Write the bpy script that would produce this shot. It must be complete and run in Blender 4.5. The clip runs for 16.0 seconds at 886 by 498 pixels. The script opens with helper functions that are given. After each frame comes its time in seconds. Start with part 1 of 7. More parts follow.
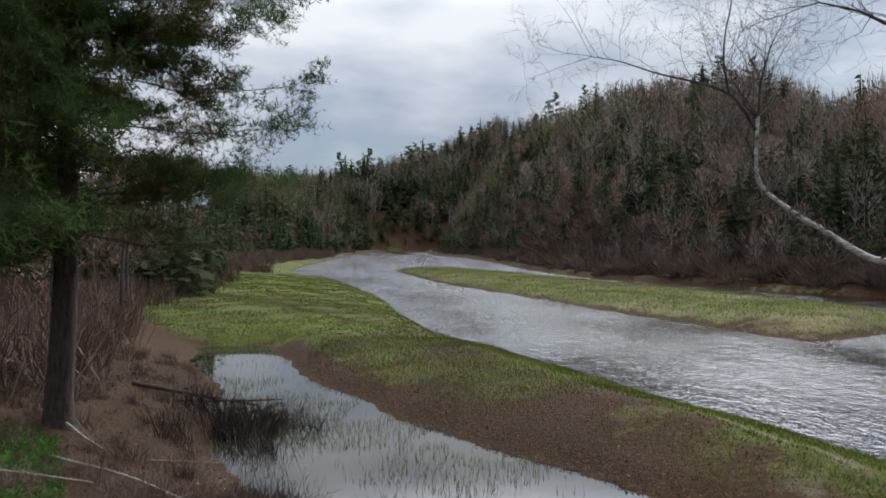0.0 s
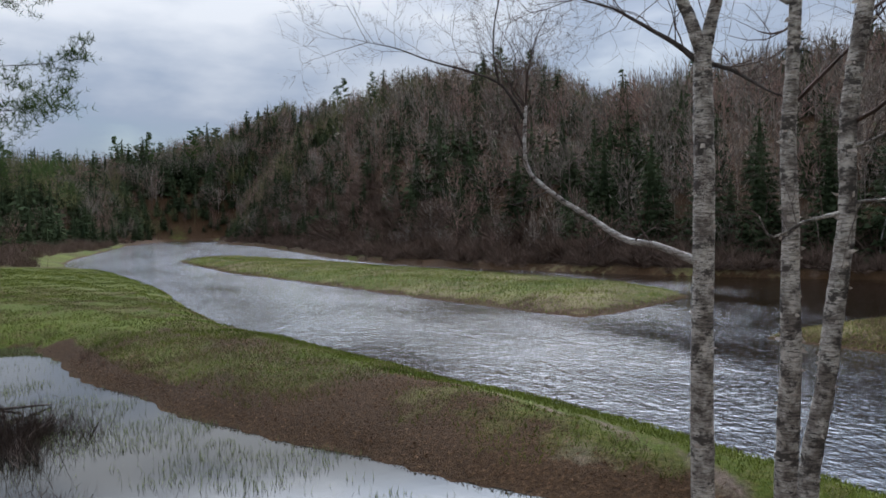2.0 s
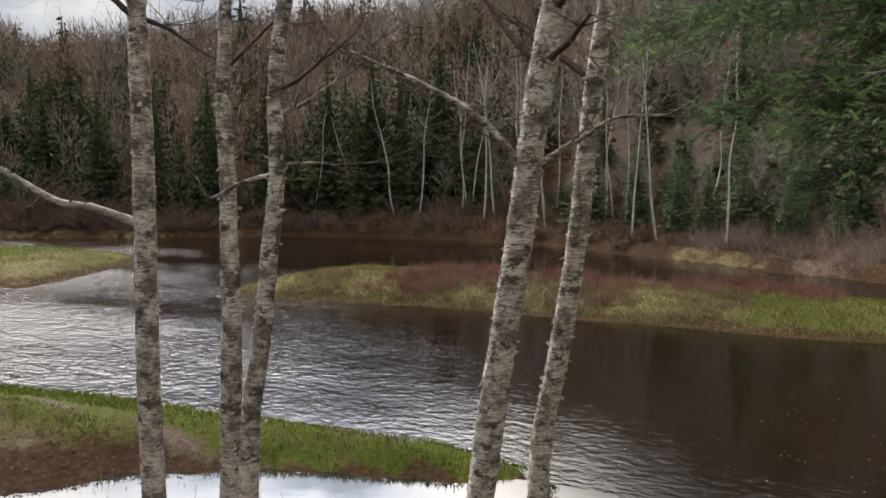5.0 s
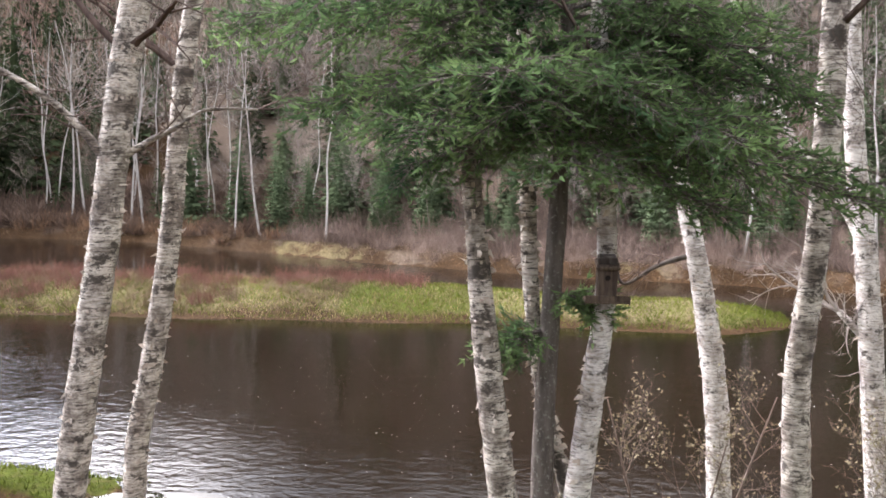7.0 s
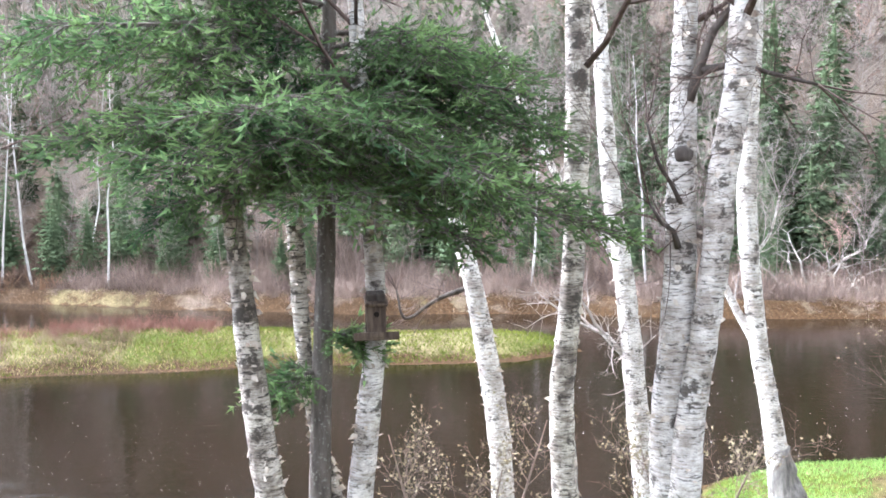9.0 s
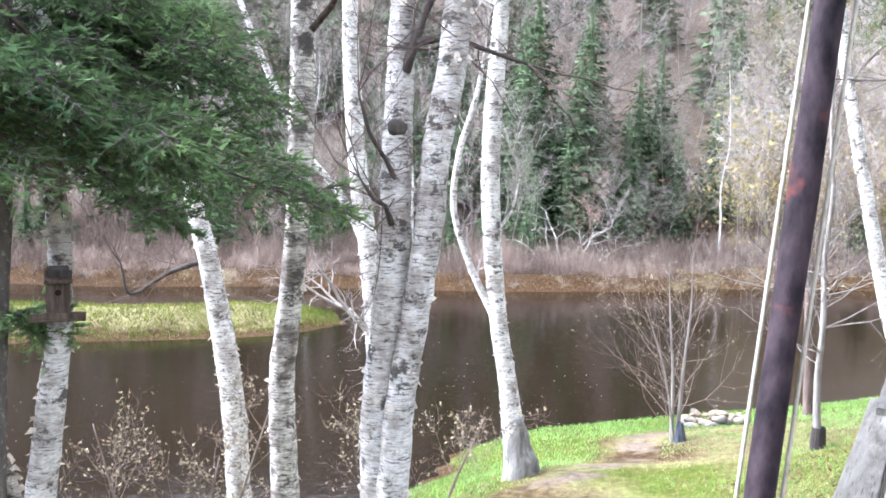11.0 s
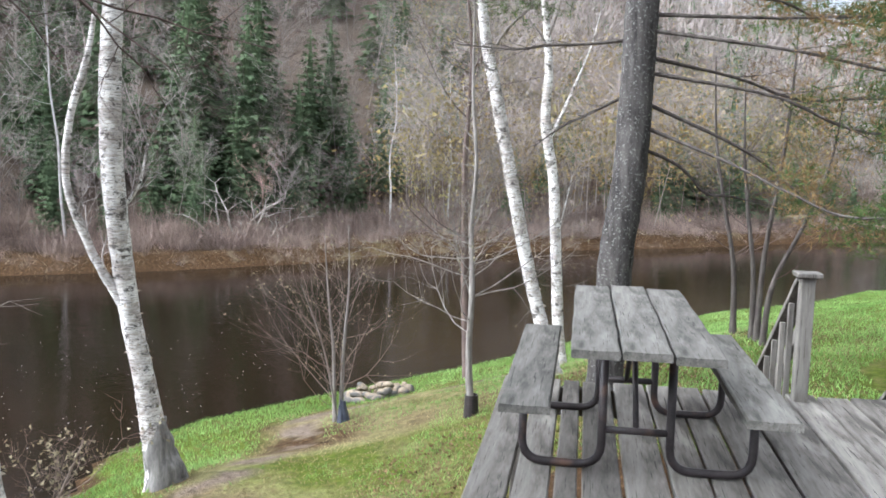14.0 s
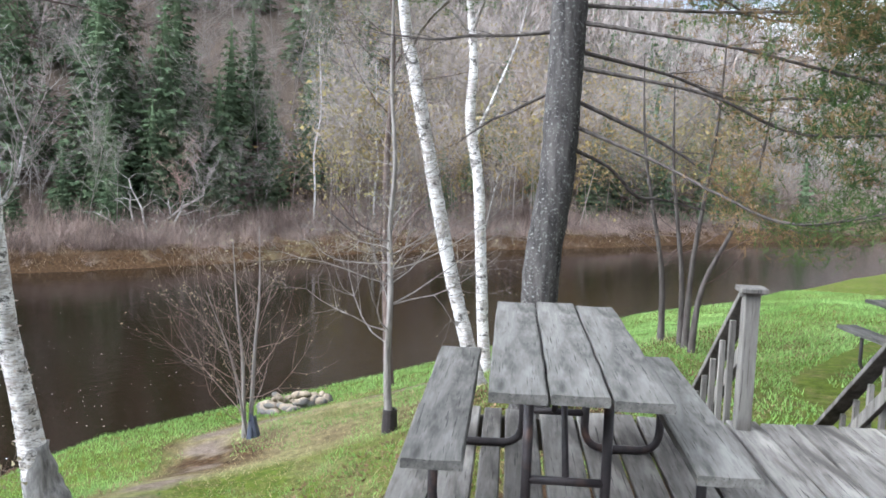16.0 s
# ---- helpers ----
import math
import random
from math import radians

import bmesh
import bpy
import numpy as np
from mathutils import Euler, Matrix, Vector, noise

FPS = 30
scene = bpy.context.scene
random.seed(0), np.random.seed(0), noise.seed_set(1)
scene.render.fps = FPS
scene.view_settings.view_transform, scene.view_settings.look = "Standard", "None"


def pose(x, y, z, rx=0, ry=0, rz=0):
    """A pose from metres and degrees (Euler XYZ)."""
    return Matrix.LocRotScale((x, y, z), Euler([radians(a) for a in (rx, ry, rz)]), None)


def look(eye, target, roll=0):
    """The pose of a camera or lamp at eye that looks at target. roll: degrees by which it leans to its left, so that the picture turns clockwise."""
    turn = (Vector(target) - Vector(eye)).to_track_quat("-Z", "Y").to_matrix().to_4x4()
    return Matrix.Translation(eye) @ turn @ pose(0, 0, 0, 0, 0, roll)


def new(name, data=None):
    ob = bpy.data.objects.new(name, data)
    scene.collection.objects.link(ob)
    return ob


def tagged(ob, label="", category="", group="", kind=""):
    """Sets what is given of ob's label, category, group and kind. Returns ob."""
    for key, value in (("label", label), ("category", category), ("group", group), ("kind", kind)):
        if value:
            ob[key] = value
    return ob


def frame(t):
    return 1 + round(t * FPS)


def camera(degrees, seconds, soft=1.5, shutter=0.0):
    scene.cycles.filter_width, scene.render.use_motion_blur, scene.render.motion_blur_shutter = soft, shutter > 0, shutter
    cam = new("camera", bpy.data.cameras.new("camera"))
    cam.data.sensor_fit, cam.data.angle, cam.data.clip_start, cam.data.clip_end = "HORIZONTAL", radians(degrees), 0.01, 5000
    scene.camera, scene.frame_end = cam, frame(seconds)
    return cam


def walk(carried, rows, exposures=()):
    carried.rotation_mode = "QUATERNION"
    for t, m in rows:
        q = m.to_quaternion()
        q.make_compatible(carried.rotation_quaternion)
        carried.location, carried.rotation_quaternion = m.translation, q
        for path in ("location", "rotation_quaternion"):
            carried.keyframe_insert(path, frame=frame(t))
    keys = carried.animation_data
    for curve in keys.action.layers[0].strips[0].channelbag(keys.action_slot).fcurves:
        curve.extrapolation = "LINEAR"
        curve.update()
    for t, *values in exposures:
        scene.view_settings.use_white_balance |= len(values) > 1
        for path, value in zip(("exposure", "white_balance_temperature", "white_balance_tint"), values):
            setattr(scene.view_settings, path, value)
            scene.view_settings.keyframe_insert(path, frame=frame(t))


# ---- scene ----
cam = camera(55.7, 16.0, soft=1.7)
PATH = [
    (0, (0.000, 0.000, 5.001), (0.182, 1.992, 4.975), -0.40),
    (0.5, (0.037, 0.036, 5.011), (0.295, 2.019, 4.976), -0.30),
    (1, (0.072, 0.074, 5.015), (0.440, 2.039, 4.960), -0.53),
    (1.5, (0.120, 0.099, 5.019), (0.615, 2.035, 4.946), -1.10),
    (2, (0.163, 0.107, 5.014), (0.826, 1.993, 4.948), -1.28),
    (2.5, (0.207, 0.085, 5.013), (1.048, 1.899, 4.938), -1.10),
    (3, (0.243, 0.065, 5.008), (1.206, 1.815, 4.905), -1.15),
    (3.5, (0.256, 0.051, 5.007), (1.367, 1.708, 4.875), -1.51),
    (4, (0.260, 0.061, 5.009), (1.585, 1.551, 4.852), -1.37),
    (4.5, (0.280, 0.076, 5.009), (1.783, 1.384, 4.837), -1.16),
    (5, (0.301, 0.095, 5.008), (1.941, 1.225, 4.826), -0.82),
    (5.2, (0.308, 0.101, 5.008), (1.999, 1.154, 4.827), -0.56),
    (7.3, (0.361, 0.011, 4.995), (2.343, 0.186, 4.797), 0.25),
    (7.5, (0.362, 0.000, 4.990), (2.348, 0.117, 4.794), 0.18),
    (8, (0.373, -0.034, 4.995), (2.366, -0.054, 4.821), 0.14),
    (8.5, (0.383, -0.092, 4.999), (2.377, -0.180, 4.871), -0.21),
    (9, (0.406, -0.187, 5.000), (2.393, -0.384, 4.890), -0.73),
    (9.5, (0.445, -0.269, 4.990), (2.394, -0.694, 4.847), -0.97),
    (9.7, (0.464, -0.320, 4.988), (2.388, -0.842, 4.828), -0.68),
    (11.8, (0.758, -0.843, 5.009), (2.580, -1.647, 4.814), 1.20),
    (12, (0.799, -0.887, 5.000), (2.589, -1.756, 4.796), 1.00),
    (12.5, (0.879, -1.045, 4.988), (2.550, -2.132, 4.832), 1.37),
    (13, (1.000, -1.186, 5.000), (2.542, -2.450, 4.843), 1.62),
    (13.5, (1.096, -1.336, 4.985), (2.570, -2.670, 4.767), 0.63),
    (14, (1.168, -1.508, 4.998), (2.640, -2.844, 4.772), 1.29),
    (14.5, (1.245, -1.639, 4.985), (2.657, -3.035, 4.741), 2.49),
    (15, (1.383, -1.787, 5.008), (2.726, -3.257, 4.815), 3.32),
    (15.5, (1.471, -1.900, 4.995), (2.788, -3.387, 4.764), 2.38),
    (16, (1.576, -2.061, 5.002), (2.927, -3.518, 4.776), 1.92),
]
walk(cam, [(t, look(eye, target, roll)) for t, eye, target, roll in PATH],
     exposures=[(0, -0.25, 6300, 10), (2.5, -0.35, 6050, 11), (3.5, -0.4, 6350, 13), (4.5, -0.3, 7300, 13), (5.2, 0.1, 7300, 13), (7.3, 1.38, 6650, 17), (8.0, 1.8, 6350, 15), (9.5, 2.0, 5950, 11), (12.0, 1.55, 5800, 12), (13.5, 0.85, 6150, 9), (14.5, 1.02, 6000, 8), (15.2, 0.9, 5900, 8), (16.0, 0.93, 5900, 8)])

# ---- sky and sun ----
world = bpy.data.worlds.new("overcast_sky")
scene.world = world
world.use_nodes = True
wn, wl = world.node_tree.nodes, world.node_tree.links
wn.clear()
sky = wn.new("ShaderNodeTexSky")
sky.sky_type, sky.sun_disc = "NISHITA", False
sky.sun_elevation, sky.sun_rotation = radians(36), radians(36)
coords = wn.new("ShaderNodeTexCoord")
stretch = wn.new("ShaderNodeMapping")
stretch.inputs["Scale"].default_value = (1.5, 1.5, 4.0)
wl.new(coords.outputs["Generated"], stretch.inputs["Vector"])
puffs = wn.new("ShaderNodeTexNoise")
puffs.inputs["Scale"].default_value, puffs.inputs["Detail"].default_value, puffs.inputs["Roughness"].default_value = 1.7, 6, 0.52
wl.new(stretch.outputs["Vector"], puffs.inputs["Vector"])
cloud = wn.new("ShaderNodeValToRGB")
cloud.color_ramp.elements[0].position, cloud.color_ramp.elements[0].color = 0.37, (3.5, 4.3, 5.6, 1)
cloud.color_ramp.elements[1].position, cloud.color_ramp.elements[1].color = 0.62, (8.8, 9.0, 9.3, 1)
wl.new(puffs.outputs["Fac"], cloud.inputs["Fac"])
cover = wn.new("ShaderNodeMapRange")
cover.inputs["From Min"].default_value, cover.inputs["From Max"].default_value = 0.26, 0.42
wl.new(puffs.outputs["Fac"], cover.inputs["Value"])
over = wn.new("ShaderNodeMix")
over.data_type = "RGBA"
wl.new(cover.outputs["Result"], over.inputs["Factor"])
wl.new(sky.outputs["Color"], over.inputs["A"])
split = wn.new("ShaderNodeSeparateXYZ")
wl.new(coords.outputs["Generated"], split.inputs["Vector"])
dome = wn.new("ShaderNodeMapRange")
dome.inputs["From Min"].default_value, dome.inputs["From Max"].default_value = 0.05, 0.75
dome.inputs["To Min"].default_value, dome.inputs["To Max"].default_value = 1.0, 2.0
wl.new(split.outputs["Z"], dome.inputs["Value"])
brighter = wn.new("ShaderNodeVectorMath")
brighter.operation = "SCALE"
wl.new(cloud.outputs["Color"], brighter.inputs[0])
# the cloud is brightest where the sun stands behind it
toward = wn.new("ShaderNodeVectorMath")
toward.operation = "DOT_PRODUCT"
wl.new(coords.outputs["Generated"], toward.inputs[0])
toward.inputs[1].default_value = (0.407, 0.765, 0.500)
veil = wn.new("ShaderNodeMapRange")
veil.interpolation_type = "SMOOTHERSTEP"
veil.inputs["From Min"].default_value, veil.inputs["From Max"].default_value = 0.75, 0.97
veil.inputs["To Min"].default_value, veil.inputs["To Max"].default_value = 0.0, 21.0
wl.new(toward.outputs["Value"], veil.inputs["Value"])
total = wn.new("ShaderNodeMath")
above = wn.new("ShaderNodeMapRange")
above.interpolation_type = "SMOOTHSTEP"
above.inputs["From Min"].default_value, above.inputs["From Max"].default_value = 0.26, 0.44
wl.new(split.outputs["Z"], above.inputs["Value"])
lifted = wn.new("ShaderNodeMath")
lifted.operation = "MULTIPLY"
wl.new(veil.outputs["Result"], lifted.inputs[0])
wl.new(above.outputs["Result"], lifted.inputs[1])
wl.new(dome.outputs["Result"], total.inputs[0])
wl.new(lifted.outputs["Value"], total.inputs[1])
wl.new(total.outputs["Value"], brighter.inputs["Scale"])
wl.new(brighter.outputs["Vector"], over.inputs["B"])
bg = wn.new("ShaderNodeBackground")
bg.inputs["Strength"].default_value = 0.094
wl.new(over.outputs["Result"], bg.inputs["Color"])
wo = wn.new("ShaderNodeOutputWorld")
wl.new(bg.outputs["Background"], wo.inputs["Surface"])

sun_data = bpy.data.lights.new("sun", "SUN")
sun_data.energy, sun_data.angle, sun_data.color = 1.1, radians(16), (1.0, 0.95, 0.88)
sun = new("sun", sun_data)
sun.matrix_world = look((47.6, 65.5, 58.8), (0, 0, 0))

# ---- materials ----
def material(name, rough=0.8):
    m = bpy.data.materials.new(name)
    m.use_nodes = True
    n, l = m.node_tree.nodes, m.node_tree.links
    b = n["Principled BSDF"]
    b.inputs["Roughness"].default_value = rough
    b.inputs["Specular IOR Level"].default_value = 0.25
    if rough >= 0.8:
        b.inputs["Specular IOR Level"].default_value = 0.05
    return m, n, l, b


def noise_node(n, l, scale, detail=4.0, rough=0.55, stretch_to=None, space="Object"):
    tc = n.new("ShaderNodeTexCoord")
    t = n.new("ShaderNodeTexNoise")
    t.inputs["Scale"].default_value, t.inputs["Detail"].default_value, t.inputs["Roughness"].default_value = scale, detail, rough
    if stretch_to:
        mp = n.new("ShaderNodeMapping")
        mp.inputs["Scale"].default_value = stretch_to
        l.new(tc.outputs[space], mp.inputs["Vector"])
        l.new(mp.outputs["Vector"], t.inputs["Vector"])
    else:
        l.new(tc.outputs[space], t.inputs["Vector"])
    return t


def ramp_node(n, l, fac, stops):
    r = n.new("ShaderNodeValToRGB")
    e = r.color_ramp.elements
    while len(e) < len(stops):
        e.new(0.5)
    for k, (p, c) in enumerate(stops):
        e[k].position, e[k].color = p, (*c, 1)
    l.new(fac, r.inputs["Fac"])
    return r


def mix_node(n, l, fac, a, b, mode="MIX"):
    x = n.new("ShaderNodeMix")
    x.data_type, x.blend_type = "RGBA", mode
    for sock, v in (("Factor", fac), ("A", a), ("B", b)):
        if isinstance(v, (int, float)):
            x.inputs[sock].default_value = v
        elif isinstance(v, tuple):
            x.inputs[sock].default_value = (*v, 1)
        else:
            l.new(v, x.inputs[sock])
    return x.outputs["Result"]


def bump_node(n, l, b, height, strength=0.4, distance=0.02):
    bp = n.new("ShaderNodeBump")
    bp.inputs["Strength"].default_value, bp.inputs["Distance"].default_value = strength, distance
    l.new(height, bp.inputs["Height"])
    l.new(bp.outputs["Normal"], b.inputs["Normal"])
    return bp


def speckled(name, dark, light, scale, rough=0.85, second=None, second_scale=1.0, bump=0.3, dist=0.01, stretch_to=None, island=0.0, share=0.45):
    """A surface whose colour wanders between two tones, with a coarser stain of a third."""
    m, n, l, b = material(name, rough)
    t = noise_node(n, l, scale, 5, 0.6, stretch_to)
    r = ramp_node(n, l, t.outputs["Fac"], [(0.3, dark), (0.7, light)])
    col = r.outputs["Color"]
    if second:
        t2 = noise_node(n, l, second_scale, 3, 0.5)
        r2 = ramp_node(n, l, t2.outputs["Fac"], [(share, (0, 0, 0)), (share + 0.12, (1, 1, 1))])
        col = mix_node(n, l, r2.outputs["Color"], col, second)
    if island:
        g = n.new("ShaderNodeNewGeometry")
        hv = n.new("ShaderNodeHueSaturation")
        mr = n.new("ShaderNodeMapRange")
        mr.inputs["To Min"].default_value, mr.inputs["To Max"].default_value = 1 - island, 1 + island
        l.new(g.outputs["Random Per Island"], mr.inputs["Value"])
        l.new(mr.outputs["Result"], hv.inputs["Value"])
        l.new(col, hv.inputs["Color"])
        col = hv.outputs["Color"]
    l.new(col, b.inputs["Base Color"])
    if bump:
        bump_node(n, l, b, t.outputs["Fac"], bump, dist)
    return m


def leafy(name, dark, light, scale=0.35, through_leaf=0.25, island=0.35):
    """Foliage: two greens in drifts, each small leaf a little different, some light passing through."""
    m = speckled(name, dark, light, scale, 0.7, bump=0, island=island)
    n, l = m.node_tree.nodes, m.node_tree.links
    b = n["Principled BSDF"]
    b.inputs["Specular IOR Level"].default_value = 0.0
    src_col = b.inputs["Base Color"].links[0].from_socket
    tr = n.new("ShaderNodeBsdfTranslucent")
    l.new(src_col, tr.inputs["Color"])
    ms = n.new("ShaderNodeMixShader")
    ms.inputs["Fac"].default_value = through_leaf
    l.new(b.outputs["BSDF"], ms.inputs[1])
    l.new(tr.outputs["BSDF"], ms.inputs[2])
    l.new(ms.outputs["Shader"], n["Material Output"].inputs["Surface"])
    return m


def birch_bark(name, white=(0.66, 0.62, 0.56), grey=(0.3, 0.27, 0.24), dark_share=0.5, dashes=1.0, lines=0.3):
    """Papery bark: pale ground with grey drifts, close dark lines round the stem, dark scars where the paper has torn."""
    m, n, l, b = material(name, 0.75)
    tone = noise_node(n, l, 2.6, 5, 0.65, (1.5, 1.5, 1.6))
    base = ramp_node(n, l, tone.outputs["Fac"], [(0.42, grey), (0.55, white)])
    rings = noise_node(n, l, 9.0, 6, 0.75, (0.9, 0.9, 5.0))
    rg = ramp_node(n, l, rings.outputs["Fac"], [(0.38, (lines, lines * 0.92, lines * 0.84)), (0.54, (1, 1, 1))])
    c0 = mix_node(n, l, 1.0, base.outputs["Color"], rg.outputs["Color"], "MULTIPLY")
    bars = noise_node(n, l, 8.0, 5, 0.68, (1.3, 1.3, 9.0))
    bar = ramp_node(n, l, bars.outputs["Fac"], [(0.56, (0, 0, 0)), (0.61, (dashes, dashes, dashes))])
    c1 = mix_node(n, l, bar.outputs["Color"], c0, (0.055, 0.045, 0.038))
    patch = noise_node(n, l, 4.2, 8, 0.76, (1.3, 1.3, 1.9))
    pr = ramp_node(n, l, patch.outputs["Fac"], [(dark_share, (0, 0, 0)), (dark_share + 0.05, (0.95, 0.95, 0.95))])
    c2 = mix_node(n, l, pr.outputs["Color"], c1, (0.07, 0.058, 0.048))
    grit = noise_node(n, l, 38.0, 4, 0.7, (1.0, 1.0, 1.6))
    gr = ramp_node(n, l, grit.outputs["Fac"], [(0.3, (0.68, 0.67, 0.66)), (0.7, (1.0, 1.0, 1.0))])
    c2 = mix_node(n, l, 1.0, c2, gr.outputs["Color"], "MULTIPLY")
    l.new(c2, b.inputs["Base Color"])
    bump_node(n, l, b, rings.outputs["Fac"], 1.0, 0.03)
    return m


def tree_bark(name, dark, light, lichen=None):
    m, n, l, b = material(name, 0.9)
    t = noise_node(n, l, 9.0, 6, 0.65, (1.6, 1.6, 0.35))
    col = ramp_node(n, l, t.outputs["Fac"], [(0.3, dark), (0.7, light)]).outputs["Color"]
    if lichen:
        s = noise_node(n, l, 36.0, 4, 0.7)
        sr = ramp_node(n, l, s.outputs["Fac"], [(0.57, (0, 0, 0)), (0.63, (0.9, 0.9, 0.9))])
        col = mix_node(n, l, sr.outputs["Color"], col, lichen)
    l.new(col, b.inputs["Base Color"])
    bump_node(n, l, b, t.outputs["Fac"], 0.9, 0.03)
    return m


def water(name, body, ripple_scale, strength, distance, rough=0.06, reach=False):
    m, n, l, b = material(name, rough)
    b.inputs["IOR"].default_value = 1.333
    b.inputs["Specular IOR Level"].default_value = 0.3 if reach else 0.5
    stain = noise_node(n, l, 0.08, 3, 0.5)
    r = ramp_node(n, l, stain.outputs["Fac"], [(0.3, body), (0.7, tuple(c * 1.6 for c in body))])
    l.new(r.outputs["Color"], b.inputs["Base Color"])
    a = noise_node(n, l, ripple_scale, 3, 0.6, (1.0, 0.6, 1.0))
    big = noise_node(n, l, ripple_scale * 0.3, 3, 0.55, (1.0, 0.55, 1.0))
    calm = noise_node(n, l, 0.09, 3, 0.5, (1.5, 0.6, 1.0))
    cr = ramp_node(n, l, calm.outputs["Fac"], [(0.35, (0.45, 0.45, 0.45)), (0.62, (1, 1, 1))])
    wide = n.new("ShaderNodeMath")
    wide.operation = "MULTIPLY"
    wide.inputs[1].default_value = 1.1
    l.new(big.outputs["Fac"], wide.inputs[0])
    add = n.new("ShaderNodeMath")
    add.operation = "ADD"
    l.new(a.outputs["Fac"], add.inputs[0])
    l.new(wide.outputs[0], add.inputs[1])
    mul = n.new("ShaderNodeMath")
    mul.operation = "MULTIPLY"
    l.new(add.outputs[0], mul.inputs[0])
    l.new(cr.outputs["Color"], mul.inputs[1])
    swell = mul
    if reach:
        # quick riffles upstream, slower water below the spit
        tc = n.new("ShaderNodeTexCoord")
        sx = n.new("ShaderNodeSeparateXYZ")
        l.new(tc.outputs["Object"], sx.inputs["Vector"])
        lively = n.new("ShaderNodeMapRange")
        lively.inputs["From Min"].default_value, lively.inputs["From Max"].default_value = 6, 30
        lively.inputs["To Min"].default_value, lively.inputs["To Max"].default_value = 0.13, 1.0
        # the current runs along the spit; the back channels lie quiet
        across = n.new("ShaderNodeMath")
        across.operation = "MULTIPLY_ADD"
        across.inputs[1].default_value = -1.1
        l.new(sx.outputs["X"], across.inputs[0])
        l.new(sx.outputs["Y"], across.inputs[2])
        shift = n.new("ShaderNodeMath")
        shift.inputs[1].default_value = 17
        l.new(across.outputs[0], shift.inputs[0])
        l.new(shift.outputs[0], lively.inputs["Value"])
        upper = n.new("ShaderNodeMapRange")
        upper.inputs["From Min"].default_value, upper.inputs["From Max"].default_value = 30, 110
        upper.inputs["To Min"].default_value, upper.inputs["To Max"].default_value = 1.0, 1.9
        l.new(shift.outputs[0], upper.inputs["Value"])
        brisk = n.new("ShaderNodeMath")
        brisk.operation = "MULTIPLY"
        l.new(lively.outputs["Result"], brisk.inputs[0])
        l.new(upper.outputs["Result"], brisk.inputs[1])
        gust = noise_node(n, l, 2.6, 6, 0.8, (0.8, 1.3, 1.0))
        flaw = ramp_node(n, l, gust.outputs["Fac"], [(0.42, (0, 0, 0)), (0.8, (0.2, 0.2, 0.2))])
        stir = n.new("ShaderNodeMath")
        stir.operation = "MAXIMUM"
        l.new(brisk.outputs[0], stir.inputs[0])
        l.new(flaw.outputs["Color"], stir.inputs[1])
        swell = n.new("ShaderNodeMath")
        swell.operation = "MULTIPLY"
        l.new(mul.outputs[0], swell.inputs[0])
        l.new(stir.outputs[0], swell.inputs[1])
    bump_node(n, l, b, swell.outputs[0], strength, distance)
    return m


